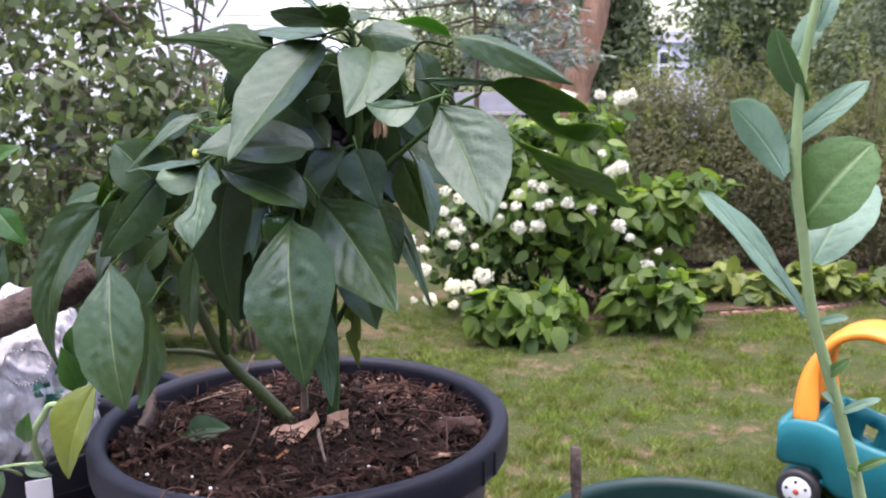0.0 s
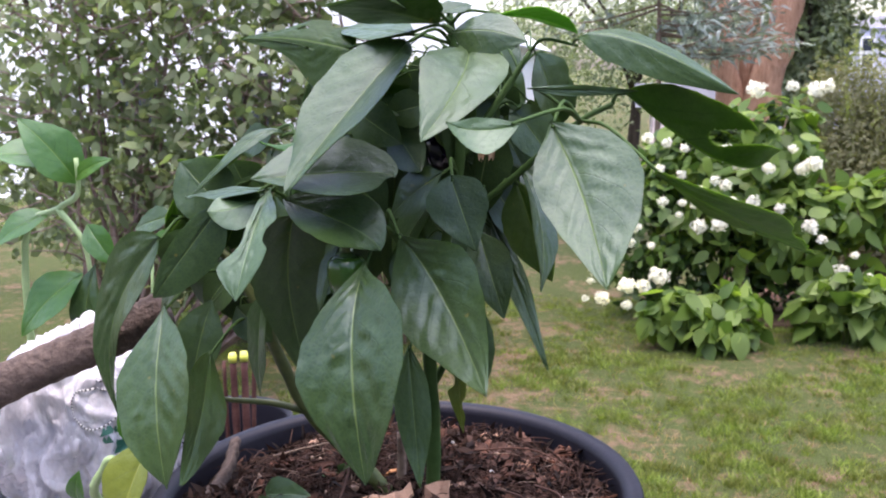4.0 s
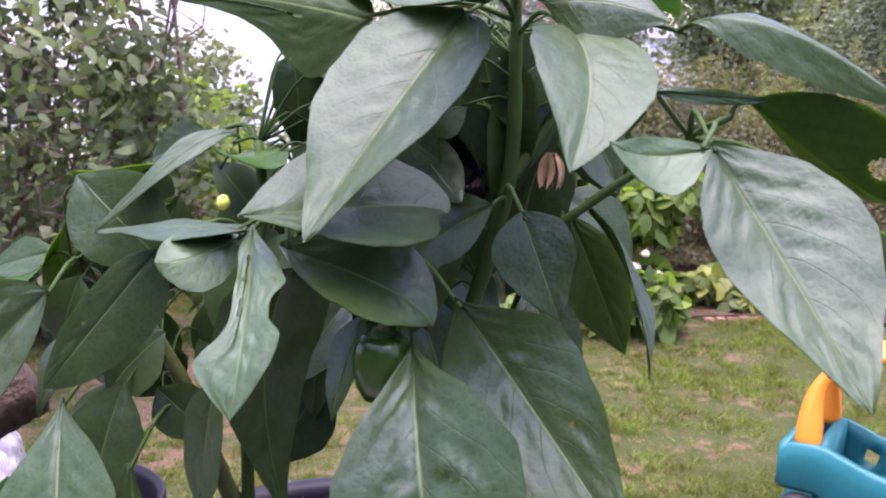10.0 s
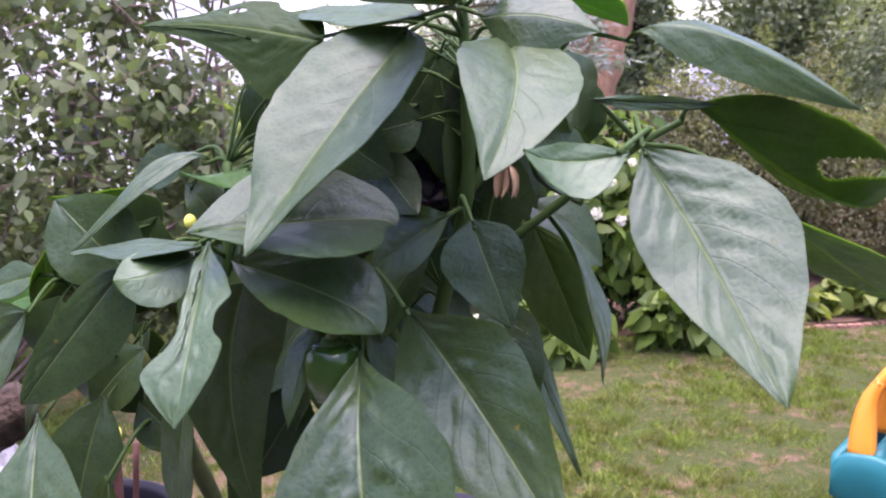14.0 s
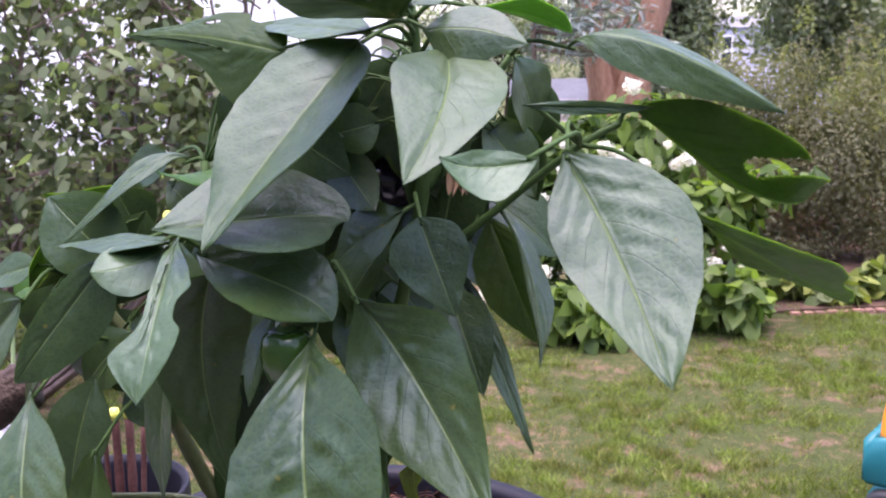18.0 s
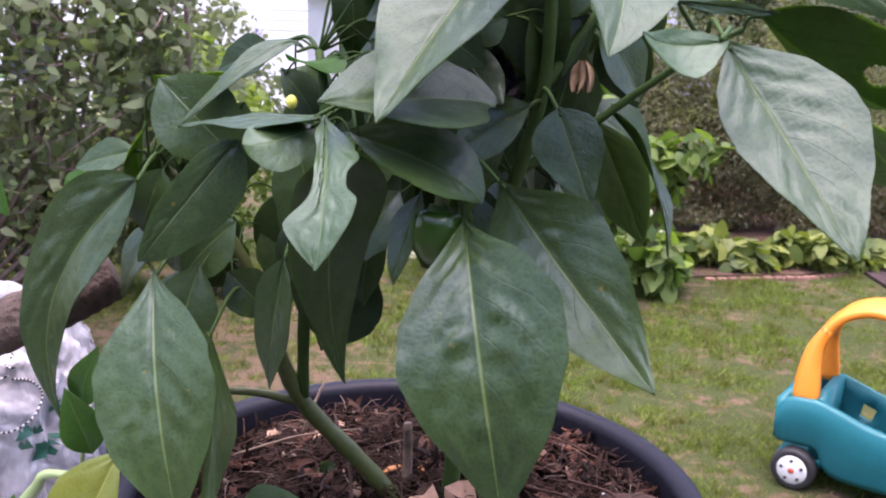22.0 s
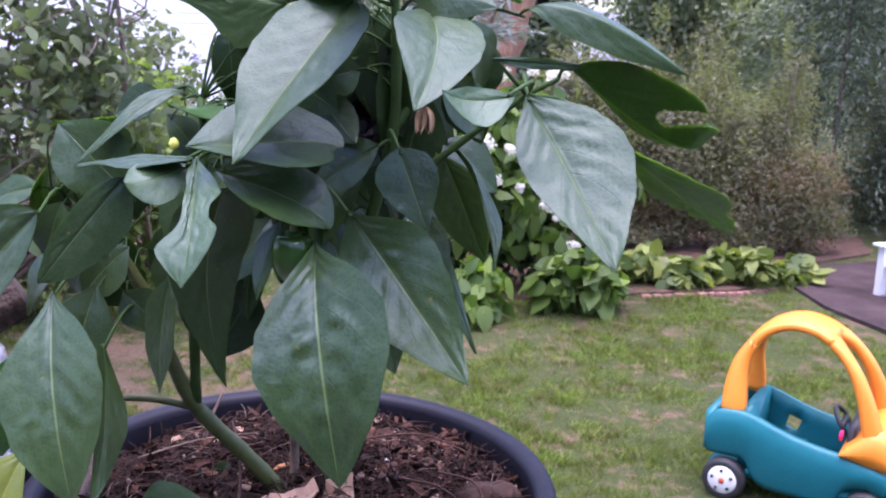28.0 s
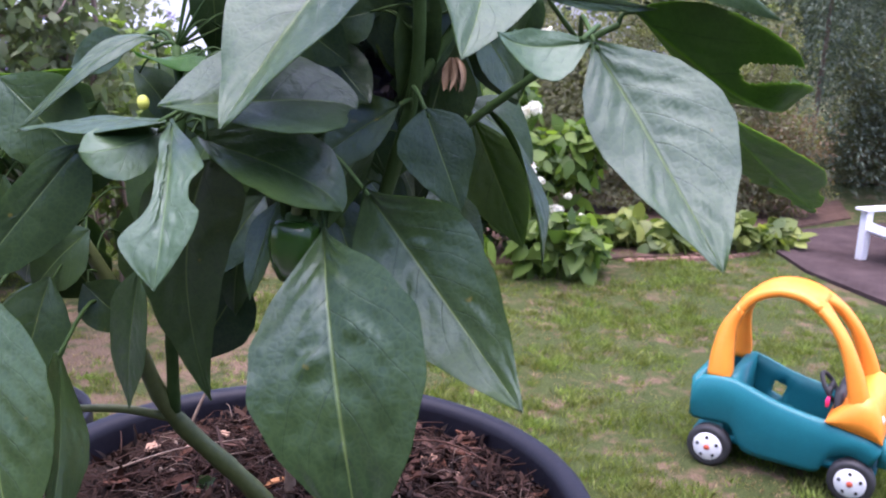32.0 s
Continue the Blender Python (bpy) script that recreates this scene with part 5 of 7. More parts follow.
def build_mulch():
    r = np.random.default_rng(21)
    n = 32000
    a, q = r.uniform(0, 2 * np.pi, n), np.sqrt(r.random(n)) * RADIUS * 0.95
    x, y = PX + q * np.cos(a), PY + q * np.sin(a)
    lump = np.array([noise.noise(Vector((i * 26, k * 26, 0.5))) + 0.5 * noise.noise(Vector((i * 70, k * 70, 2.5))) for i, k in zip(x, y)])
    z = RIM - 0.014 - 0.008 * (q / RADIUS) ** 2 + r.uniform(-0.003, 0.006, n) + 0.013 * lump
    size = r.choice([0.0025, 0.0045, 0.008, 0.016], n, p=[0.40, 0.36, 0.18, 0.06])
    v, f = leaf_cloud(np.stack([x, y, z], 1), size, 0.17, np.array([0, 0, 0.6]), 0.0, 0.85, 22)
    tagged(raw("bark_mulch", v, f, CHIP), "dark shredded bark mulch in the pot", "mulch", kind="stuff")
    # strands
    bm = bmesh.new()
    rr = random.Random(4)
    for i in range(1000):
        a, q = rr.uniform(0, 6.28), math.sqrt(rr.random()) * RADIUS * 0.88
        x, y = PX + q * math.cos(a), PY + q * math.sin(a)
        b = rr.uniform(0, 6.28)
        ln = rr.uniform(0.012, 0.04)
        z = soil_z(x, y) + 0.007
        tube(bm, [(x, y, z), (x + ln * .5 * math.cos(b), y + ln * .5 * math.sin(b), z + rr.uniform(0, .008)), (x + ln * math.cos(b + .12), y + ln * math.sin(b + .12), z + rr.uniform(-.004, .004))], rr.uniform(0.0003, 0.0007), 0.0003, 4, 2)
    tagged(part("straw_strands", bm, ROOT), "thin dry rootlets and straw on the mulch", "straw", kind="stuff")
    bm = bmesh.new()
    for i in range(70):
        a, q = rr.uniform(0, 6.28), math.sqrt(rr.random()) * RADIUS * 0.86
        x, y = PX + q * math.cos(a), PY + q * math.sin(a)
        b, ln = rr.uniform(0, 6.28), rr.uniform(0.01, 0.035)
        z = soil_z(x, y) + 0.009
        tube(bm, [(x, y, z), (x + ln * .5 * math.cos(b), y + ln * .5 * math.sin(b), z + rr.uniform(0, .006)), (x + ln * math.cos(b + .07), y + ln * math.sin(b + .07), z + rr.uniform(-.003, .004))], 0.0004, 0.0002, 4, 2)
    for i in range(70):
        a, q = rr.uniform(0, 6.28), math.sqrt(rr.random()) * RADIUS * 0.88
        x, y = PX + q * math.cos(a), PY + q * math.sin(a)
        bmesh.ops.create_icosphere(bm, subdivisions=1, radius=rr.uniform(0.0008, 0.0022), matrix=pose(x, y, soil_z(x, y) + 0.008, rr.uniform(0, 90), rr.uniform(0, 90), 0) @ Matrix.Diagonal((1.4, 1, 0.6, 1)))
    pearl = bmesh.new()
    for i in range(10):
        a, q = rr.uniform(0, 6.28), math.sqrt(rr.random()) * RADIUS * 0.9
        x, y = PX + q * math.cos(a), PY + q * math.sin(a)
        bmesh.ops.create_icosphere(pearl, subdivisions=1, radius=rr.uniform(0.0008, 0.0017), matrix=pose(x, y, soil_z(x, y) + 0.0095, rr.uniform(0, 90), rr.uniform(0, 90), 0) @ Matrix.Diagonal((1.3, 1, 0.7, 1)))
    tagged(part("perlite", pearl, HUB), "white perlite crumbs on the mulch", "perlite", kind="stuff")
    tagged(part("pale_straw", bm, TWIG), "pale straw strands and crumbs on the mulch", "straw", kind="stuff")
    for i in range(95):
        a, q = rr.uniform(0, 6.28), math.sqrt(rr.random()) * RADIUS * 0.9
        x, y = PX + q * math.cos(a), PY + q * math.sin(a)
        wood_chip(x, y, rr.uniform(0.004, 0.012), rr.uniform(0, 360), rr, rr.choice((ROOT, ROOT, BARK_BROWN, BARK_BROWN, CHIP_PALE)))


def wood_chip(x, y, s, turn, rr, mat=CHIP_PALE):
    """A torn flake of bark: a ragged strip, curled along its length."""
    bm = bmesh.new()
    n, half = 6, s * (0.42 if mat is not CHIP_PALE else 0.66)
    up, low = [], []
    for i in range(n + 1):
        f = i / n - 0.5
        wl, wr = (half * rr.uniform(0.45, 1.15) * (1 - 1.6 * f * f) for _ in range(2))
        z = s * (0.5 * f * f + 0.10 * math.sin(f * 7 + turn))
        row = [(f * 2 * s, -wl, z + rr.uniform(0, 0.16) * s), (f * 2 * s + rr.uniform(-.06, .06) * s, 0, z), (f * 2 * s, wr, z + rr.uniform(0, 0.2) * s)]
        up.append([bm.verts.new((a, b, c + 0.0018)) for a, b, c in row])
        low.append([bm.verts.new(p) for p in row])
    for i in range(n):
        for k in (0, 1):
            bm.faces.new((up[i][k], up[i + 1][k], up[i + 1][k + 1], up[i][k + 1]))
            bm.faces.new((low[i][k], low[i][k + 1], low[i + 1][k + 1], low[i + 1][k]))
        bm.faces.new((up[i][0], low[i][0], low[i + 1][0], up[i + 1][0]))
        bm.faces.new((up[i][2], up[i + 1][2], low[i + 1][2], low[i][2]))
    bmesh.ops.transform(bm, matrix=pose(x, y, soil_z(x, y) + 0.005, rr.uniform(-25, 25), rr.uniform(-22, 22), turn), verts=bm.verts)
    tagged(part("wood_chip", bm, mat, smooth=False), "torn pale brown bark flake lying on the mulch", "bark chip", "chips on the mulch")


build_mulch()
chips = random.Random(77)
for x, y, s, a in ((-0.141, 0.826, 0.024, 10), (-0.104, 0.838, 0.020, 80), (-0.085, 0.985, 0.015, 15), (-0.20, 0.79, 0.008, 60), (-0.03, 0.90, 0.007, 30), (-0.045, 0.93, 0.006, 0), (-0.075, 0.885, 0.009, 60), (-0.094, 0.87, 0.008, 20)):
    wood_chip(x, y, s, a, chips)
for k in range(34):
    # curled leaf litter, thickest behind the stem
    wood_chip(-0.06 + chips.gauss(0, 0.05), 0.925 + chips.gauss(0, 0.035), chips.uniform(0.009, 0.018), chips.uniform(0, 360), chips, chips.choice((BARK_BROWN, ROOT, BARK_BROWN)))
wood_chip(-0.153, 0.775, 0.013, 30, chips, CHIP_ORANGE)
wood_chip(-0.129, 0.895, 0.008, 60, chips, CHIP_ORANGE)
wood_chip(-0.152, 0.888, 0.009, 20, chips, CHIP_ORANGE)
for x, y, s, a in ((-0.079, 0.95, 0.020, 40), (-0.068, 0.90, 0.016, 110), (-0.02, 0.955, 0.016, 20), (-0.115, 0.79, 0.015, 130)):
    wood_chip(x, y, s, a, chips, ROOT)
tagged(part("bark_piece", tube(bmesh.new(), [(-0.284, 0.79, 1.970), (-0.291, 0.83, 1.974), (-0.290, 0.87, 1.982), (-0.298, 0.905, 1.992)], 0.0055, 0.0045, 9, 8, 0.14, 0.9), BARK), "grey piece of bark against the pot's rim", "bark")
for pts, r0, mat in (([(-0.20, 0.735, 1.958), (-0.183, 0.747, 1.972), (-0.174, 0.80, 1.978), (-0.18, 0.87, 1.988), (-0.195, 0.94, 1.988)], 0.0016, ROOT), ([(-0.263, 0.905, 1.972), (-0.22, 0.925, 1.978), (-0.177, 0.944, 1.976)], 0.001, TWIG), ([(-0.06, 0.86, 1.975), (-0.03, 0.82, 1.985), (0.0, 0.79, 1.968)], 0.0011, ROOT),
                     ([(-0.121, 0.828, 1.972), (-0.114, 0.79, 1.976), (-0.106, 0.76, 1.97)], 0.0021, TWIG), ([(-0.22, 0.95, 1.968), (-0.212, 0.955, 1.99), (-0.205, 0.965, 2.005)], 0.0016, TWIG), ([(-0.10, 0.93, 1.975), (-0.04, 0.925, 1.982), (0.0, 0.90, 1.975)], 0.001, ROOT), ([(-0.03, 0.87, 1.975), (-0.005, 0.83, 1.983), (-0.002, 0.785, 1.967)], 0.0012, ROOT), ([(-0.27, 0.79, 1.965), (-0.235, 0.80, 1.978), (-0.20, 0.825, 1.974)], 0.001, ROOT), ([(-0.205, 0.71, 1.968), (-0.2154, 0.680, 1.984), (-0.222, 0.659, 1.975), (-0.226, 0.655, 1.955)], 0.0011, ROOT), ([(-0.176, 0.70, 1.968), (-0.1808, 0.672, 1.984), (-0.184, 0.654, 1.974), (-0.188, 0.650, 1.95)], 0.0011, ROOT)):
    tagged(part("twig", tube(bmesh.new(), [(a, b, c + 0.008) for a, b, c in pts], r0, r0 * 0.6, 6, 6), mat), "thin dry root lying on the mulch", "twig", "twigs on the mulch")


bm = bmesh.new()
bmesh.ops.create_icosphere(bm, subdivisions=4, radius=0.02)
for v in bm.verts:
    v.co = Vector((v.co.x * 1.2, v.co.y, v.co.z * 0.55)) * (1 + 0.35 * noise.noise(v.co * 90)) + Vector((0.008, 0.845, soil_z(0.008, 0.845) + 0.006))
tagged(part("soil_clod", bm, ROOT), "greyish brown clod of soil on the mulch", "soil clod")


# ---- big leaves ----
PROFILE = ([0, .05, .12, .2, .3, .4, .5, .6, .7, .8, .9, .96, 1], [0.02, .22, .5, .76, .95, 1, .97, .87, .71, .5, .27, .12, .0])


def leaf_mesh(name, base, tip, roll, wl, wr, bend=0.0, fold=0.15, mat=None, parent=None, label="", bites=(), wave=0.05, seed=0, profile=PROFILE, nu=52, nv=11, curl=0.0, gam=1.0, mid=None, fl=None, fr=None, pucker=0.005, hang=0.0, holes=()):
    """A broad leaf from its base to its tip. roll: its turn about that line; mid: where the midrib passes halfway, or bend: how it arches; fl, fr (fold): how the halves rise;
    pucker: how far the blade swells between its side veins; hang: how the margins droop; bites: (along, side, depth, length);
    holes: eaten through from (along, across) to (along, across), and how wide."""
    B, T = np.array(base), np.array(tip)
    ln = np.linalg.norm(T - B)
    a = (T - B) / ln
    ref = np.array([0, -0.75, 0.66])
    n0 = ref - a * (ref @ a)
    n0 /= np.linalg.norm(n0)
    nn = n0 * math.cos(roll) + np.cross(a, n0) * math.sin(roll)
    C = (B + T) / 2 + nn * bend * ln if mid is None else np.array(mid)
    fl, fr = (fold if fl is None else fl), (fold if fr is None else fr)
    verts, uvs = [], []
    for i in range(nu + 1):
        u = (i / nu) ** 0.9
        w = float(np.interp(u ** gam, *profile))
        m = B * (1 - u) * (1 - 2 * u) + C * 4 * u * (1 - u) + T * u * (2 * u - 1)
        d = B * (4 * u - 3) + C * (4 - 8 * u) + T * (4 * u - 1)
        d /= np.linalg.norm(d)
        n = nn - d * (d @ nn)
        n /= np.linalg.norm(n)
        s = np.cross(d, n)
        for j in range(-nv, nv + 1):
            v = j / nv
            side, av = (-1 if v < 0 else 1), abs(v)
            width = (wl if v < 0 else wr) * w
            for bu, bs, bd, bl in bites:
                if bs == side:
                    width *= 1 - bd * math.exp(-((u - bu) / bl) ** 4) * (1 if av > 0.2 else 0.6)
            width *= 1 + 0.018 * math.sin(u * 13 + seed) * side + 0.012 * math.sin(u * 37 + seed * 2) + 0.02 * noise.noise(Vector((u * 9, side, seed)))
            off, f = width * av, (fl if v < 0 else fr)
            q = Vector((u * 3.4, v * 1.6, seed * 3.1))
            relief = wave * (0.14 * noise.noise(q) * (0.2 + av) + 0.05 * noise.noise(q * 2.7) + 0.16 * av * av * math.sin(u * 12 + side * 1.3 + seed))
            # cushions between the side veins, largest beside the midrib
            ph = u - 0.33 * av ** 1.1 + 0.04 * noise.noise(Vector((u * 4, v * 3, seed)))
            cell = abs(math.sin((ph * 7 + (0.3 if side > 0 else 0.0)) * math.pi)) - 0.64
            uneven = 0.1 + 1.5 * max(0.0, 0.3 + noise.noise(Vector((u * 6, v * 2.5, seed * 1.3 + 5))))
            cell += 0.9 * noise.noise(Vector((ph * 24, av * 6, seed * 2.3 + side)))
            quilt = 1.5 * pucker * uneven * cell * min(1.0, av * 5) * (1 - av) ** 0.7 * min(1.0, (1 - u) * 5)
            groove = -0.014 * math.exp(-(v / 0.09) ** 2) * (1 - u)
            up = off * (math.sin(f) - (curl + hang * av) * av) + ln * (relief + quilt + groove)
            verts.append(m + n * up + s * (side * off * math.cos(f)))
            uvs.append((0.5 + 0.5 * v, u))
    k = 2 * nv + 1
    quads = [(i * k + j, i * k + j + 1, (i + 1) * k + j + 1, (i + 1) * k + j) for i in range(nu) for j in range(2 * nv)]
    for ua, va, ub, vb, wide in holes:
        def outside(q):
            u, v = (uvs[q[0]][1] + uvs[q[2]][1]) / 2, uvs[q[0]][0] + uvs[q[2]][0] - 1
            k = min(1.0, max(0.0, ((u - ua) * (ub - ua) + (v - va) * (vb - va) * 0.12) / ((ub - ua) ** 2 + 0.12 * (vb - va) ** 2)))
            return math.hypot(u - ua - k * (ub - ua), 0.35 * (v - va - k * (vb - va))) > wide
        quads = [q for q in quads if outside(q)]
    verts = np.array(verts)
    # a thin second skin
    g = verts.reshape(nu + 1, k, 3)
    nrm = np.cross(np.gradient(g, axis=1), np.gradient(g, axis=0)).reshape(-1, 3)
    nrm /= np.linalg.norm(nrm, axis=1)[:, None] + 1e-12
    count = len(verts)
    me = bpy.data.meshes.new(name)
    me.from_pydata(np.concatenate([verts, verts - nrm * 0.0005]).tolist(), [], quads + [tuple(x + count for x in q[::-1]) for q in quads])
    uvl = me.uv_layers.new(name="UVMap")
    idx = np.empty(len(me.loops), dtype=np.int32)
    me.loops.foreach_get("vertex_index", idx)
    uvl.data.foreach_set("uv", np.array(uvs + uvs, dtype=np.float32)[idx].ravel())
    return link(name, me, mat, parent, label)


# ---- the pepper plant ----
plant = thing("pepper_plant", (-0.13, 0.865, 1.965), "bell pepper plant with broad dark green leaves in the black pot", "pepper plant")
STEMS = {
    "main": [(-0.112, 0.862, 1.962), (-0.108, 0.858, 2.03), (-0.104, 0.835, 2.11), (-0.088, 0.815, 2.18), (-0.072, 0.80, 2.25), (-0.072, 0.79, 2.31), (-0.074, 0.785, 2.345)],
    "left": [(-0.145, 0.868, 1.964), (-0.172, 0.86, 2.0), (-0.208, 0.85, 2.045), (-0.225, 0.84, 2.09), (-0.24, 0.83, 2.14), (-0.265, 0.83, 2.18), (-0.295, 0.835, 2.20)],
    "left_up": [(-0.208, 0.85, 2.045), (-0.205, 0.835, 2.12), (-0.198, 0.81, 2.19), (-0.19, 0.80, 2.235), (-0.195, 0.82, 2.265)],
    "right": [(-0.085, 0.812, 2.20), (-0.05, 0.81, 2.225), (-0.02, 0.80, 2.25), (0.01, 0.785, 2.275), (0.03, 0.79, 2.285)],
    "centre": [(-0.098, 0.825, 2.14), (-0.115, 0.80, 2.19), (-0.135, 0.785, 2.225), (-0.16, 0.77, 2.245)],
    "upright": [(-0.072, 0.80, 2.25), (-0.045, 0.81, 2.29), (-0.025, 0.815, 2.32)],
    "back": [(-0.106, 0.85, 2.07), (-0.075, 0.86, 2.13), (-0.055, 0.855, 2.19)],
}
for key, pts in STEMS.items():
    r0, r1 = {"main": (0.0062, 0.0024), "left": (0.0068, 0.003), "left_up": (0.004, 0.0024), "right": (0.0028, 0.0017), "centre": (0.0035, 0.002)}.get(key, (0.003, 0.0018))
    limb("stem", pts, r0, r1, STEM if key == "left" else STEM_DARK, plant, seg=10, n=6, knots=0.06)
limb("side_shoot", [(-0.205, 0.85, 2.043), (-0.235, 0.845, 2.052), (-0.265, 0.84, 2.055), (-0.292, 0.83, 2.06)], 0.003, 0.0018, STEM, plant, seg=8)
limb("dry_stub", [(-0.142, 0.875, 1.965), (-0.14, 0.878, 1.99), (-0.1405, 0.88, 2.018)], 0.0042, 0.0032, TWIG, plant, "brown dried stem stub", seg=8)
NODES = [p for pts in STEMS.values() for p in smooth_path(pts, 5)]
leaf_count = itertools.count()


def pepper_leaf(base, tip, roll, wl, wr, bend=0.0, fold=0.15, gam=1.0, mat=None, bites=(), stalk=0.0014, **extra):
    i = next(leaf_count)
    ob = leaf_mesh("leaf", base, tip, roll, wl, wr, bend, fold, mat or LEAF, plant, bites=bites, seed=i * 1.7, gam=gam, **extra)
    b = Vector(base)
    a = (Vector(tip) - b).normalized()
    node = min(NODES, key=lambda p: (p - b).length + 0.6 * max(0.0, p.z - b.z))
    mid = (b + node) / 2 - a * min(0.006, (node - b).length * 0.15) + Vector((0, 0, min(0.008, (node - b).length * 0.12)))
    limb("petiole", [node, mid, b + a * 0.004], stalk, stalk * 0.7, STEM_DARK, plant, seg=6, n=4)
    return ob


pepper_leaf(base=(-0.0973, 0.7584, 2.3280), tip=(-0.1575, 0.6880, 2.2409), mid=(-0.1294, 0.7231, 2.2846), roll=0.344, wl=0.0341, wr=0.0359, fl=0.293, fr=0.227, gam=0.770, pucker=0.007)
pepper_leaf(base=(-0.0559, 0.7463, 2.3236), tip=(-0.0671, 0.6527, 2.2727), mid=(-0.0534, 0.7006, 2.3039), roll=-0.144, wl=0.0260, wr=0.0246, fl=0.187, fr=0.217, gam=1.060, pucker=0.003)
pepper_leaf(base=(-0.0035, 0.7102, 2.2787), tip=(0.0303, 0.6295, 2.2002), mid=(0.0159, 0.6786, 2.2406), roll=0.099, wl=0.0355, wr=0.0237, fl=0.178, fr=0.160, gam=1.058, pucker=0.012)
pepper_leaf(base=(-0.1171, 0.7129, 2.1955), tip=(-0.1007, 0.6372, 2.0851), mid=(-0.1129, 0.6617, 2.1575), roll=0.401, wl=0.0407, wr=0.0357, fl=0.199, fr=0.149, gam=1.461, pucker=0.017)
pepper_leaf(base=(-0.0993, 0.7272, 2.2105), tip=(-0.0355, 0.6574, 2.1324), mid=(-0.0712, 0.7189, 2.1733), roll=0.334, wl=0.0309, wr=0.0322, fl=0.283, fr=0.117, gam=1.209, pucker=0.011)
pepper_leaf(base=(-0.1842, 0.7370, 2.2382), tip=(-0.1800, 0.6605, 2.1825), mid=(-0.1785, 0.6880, 2.2170), roll=0.1, wl=0.0165, wr=0.0270, fl=0.25, fr=0.1, gam=1.45, mat=LEAF_PALE, bites=[[0.44, 1, 0.80, 0.30], [0.55, -1, 0.42, 0.09]], pucker=0.010)
pepper_leaf(base=(-0.1867, 0.7383, 2.2336), tip=(-0.2194, 0.7163, 2.2264), mid=(-0.2078, 0.7248, 2.2265), roll=-0.056, wl=0.0156, wr=0.0152, fl=-0.233, fr=-0.223, gam=1.062, mat=LEAF_PALE, pucker=0.004)
pepper_leaf(base=(-0.1832, 0.7016, 2.2480), tip=(-0.1032, 0.7377, 2.2447), mid=(-0.1274, 0.7314, 2.2490), roll=-0.345, wl=0.0373, wr=0.0377, fl=0.126, fr=0.196, gam=0.967, pucker=0.003)
pepper_leaf(base=(-0.1238, 0.8069, 2.2757), tip=(-0.0954, 0.7804, 2.243), roll=0.3317, wl=0.0137, wr=0.0148, bend=-0.0763, fold=-0.1924, gam=1.1698)
pepper_leaf(base=(-0.1710, 0.7225, 2.2329), tip=(-0.1091, 0.7191, 2.2013), mid=(-0.1263, 0.7200, 2.2159), roll=-0.441, wl=0.0293, wr=0.0294, fl=0.119, fr=0.204, gam=0.878, pucker=0.011)
pepper_leaf(base=(-0.0702, 0.7530, 2.2440), tip=(-0.0528, 0.7420, 2.1970), mid=(-0.0614, 0.7470, 2.2200), roll=-0.112, wl=0.0186, wr=0.0214, fl=0.097, fr=0.119, gam=0.780, pucker=0.003)
pepper_leaf(base=(-0.088, 0.866, 2.105), tip=(-0.084, 0.856, 2.03), roll=0.4, wl=0.0085, wr=0.0095, bend=0.05, fold=0.3, mat=LEAF_YELLOW, bites=[[0.45, 1, 0.7, 0.08], [0.7, -1, 0.6, 0.07], [0.3, -1, 0.4, 0.05]])
pepper_leaf(base=(-0.2287, 0.7555, 2.2230), tip=(-0.2775, 0.7475, 2.1612), mid=(-0.2625, 0.7481, 2.1809), roll=-0.517, wl=0.0207, wr=0.0118, fl=0.058, fr=0.065, gam=0.653, pucker=0.005)
pepper_leaf(base=(-0.2709, 0.7488, 2.1566), tip=(-0.2460, 0.6844, 2.0525), mid=(-0.2598, 0.7055, 2.1094), roll=0.371, wl=0.0342, wr=0.0334, fl=0.138, fr=0.069, gam=1.268, pucker=0.012)
pepper_leaf(base=(-0.2861, 0.7767, 2.1980), tip=(-0.3348, 0.7906, 2.0452), mid=(-0.3424, 0.7961, 2.1231), roll=0.400, wl=0.0284, wr=0.0288, fl=0.204, fr=0.148, gam=0.705, pucker=0.006)
pepper_leaf(base=(-0.2039, 0.8185, 2.2668), tip=(-0.2669, 0.7879, 2.2238), mid=(-0.2245, 0.8060, 2.2641), roll=0.302, wl=0.0071, wr=0.0089, fl=-0.064, fr=-0.066, gam=1.254)
pepper_leaf(base=(-0.26, 0.8705, 2.2488), tip=(-0.2844, 0.8106, 2.25), roll=0.95, wl=0.018, wr=0.019, bend=-0.071, fold=-0.1776, gam=0.9871, mat=LEAF_BACKLIT)
pepper_leaf(base=(-0.2246, 0.8502, 2.2662), tip=(-0.2606, 0.8663, 2.2504), roll=-0.3385, wl=0.0129, wr=0.013, bend=0.0512, fold=0.1234, gam=1.0018)
pepper_leaf(base=(-0.1805, 0.8197, 2.2643), tip=(-0.2081, 0.781, 2.265), roll=0.4, wl=0.0129, wr=0.0132, bend=-0.087, fold=-0.2332, gam=0.9943, mat=LEAF_BRIGHT)
pepper_leaf(base=(-0.185, 0.7265, 2.2383), tip=(-0.2608, 0.7713, 2.2276), roll=0.6041, wl=0.0125, wr=0.0105, bend=0.03, fold=-0.15, gam=0.8471)
pepper_leaf(base=(-0.3009, 0.8299, 2.2059), tip=(-0.3405, 0.8423, 2.1925), roll=-0.1307, wl=0.0108, wr=0.011, bend=0.0557, fold=0.1341, gam=1.0094)
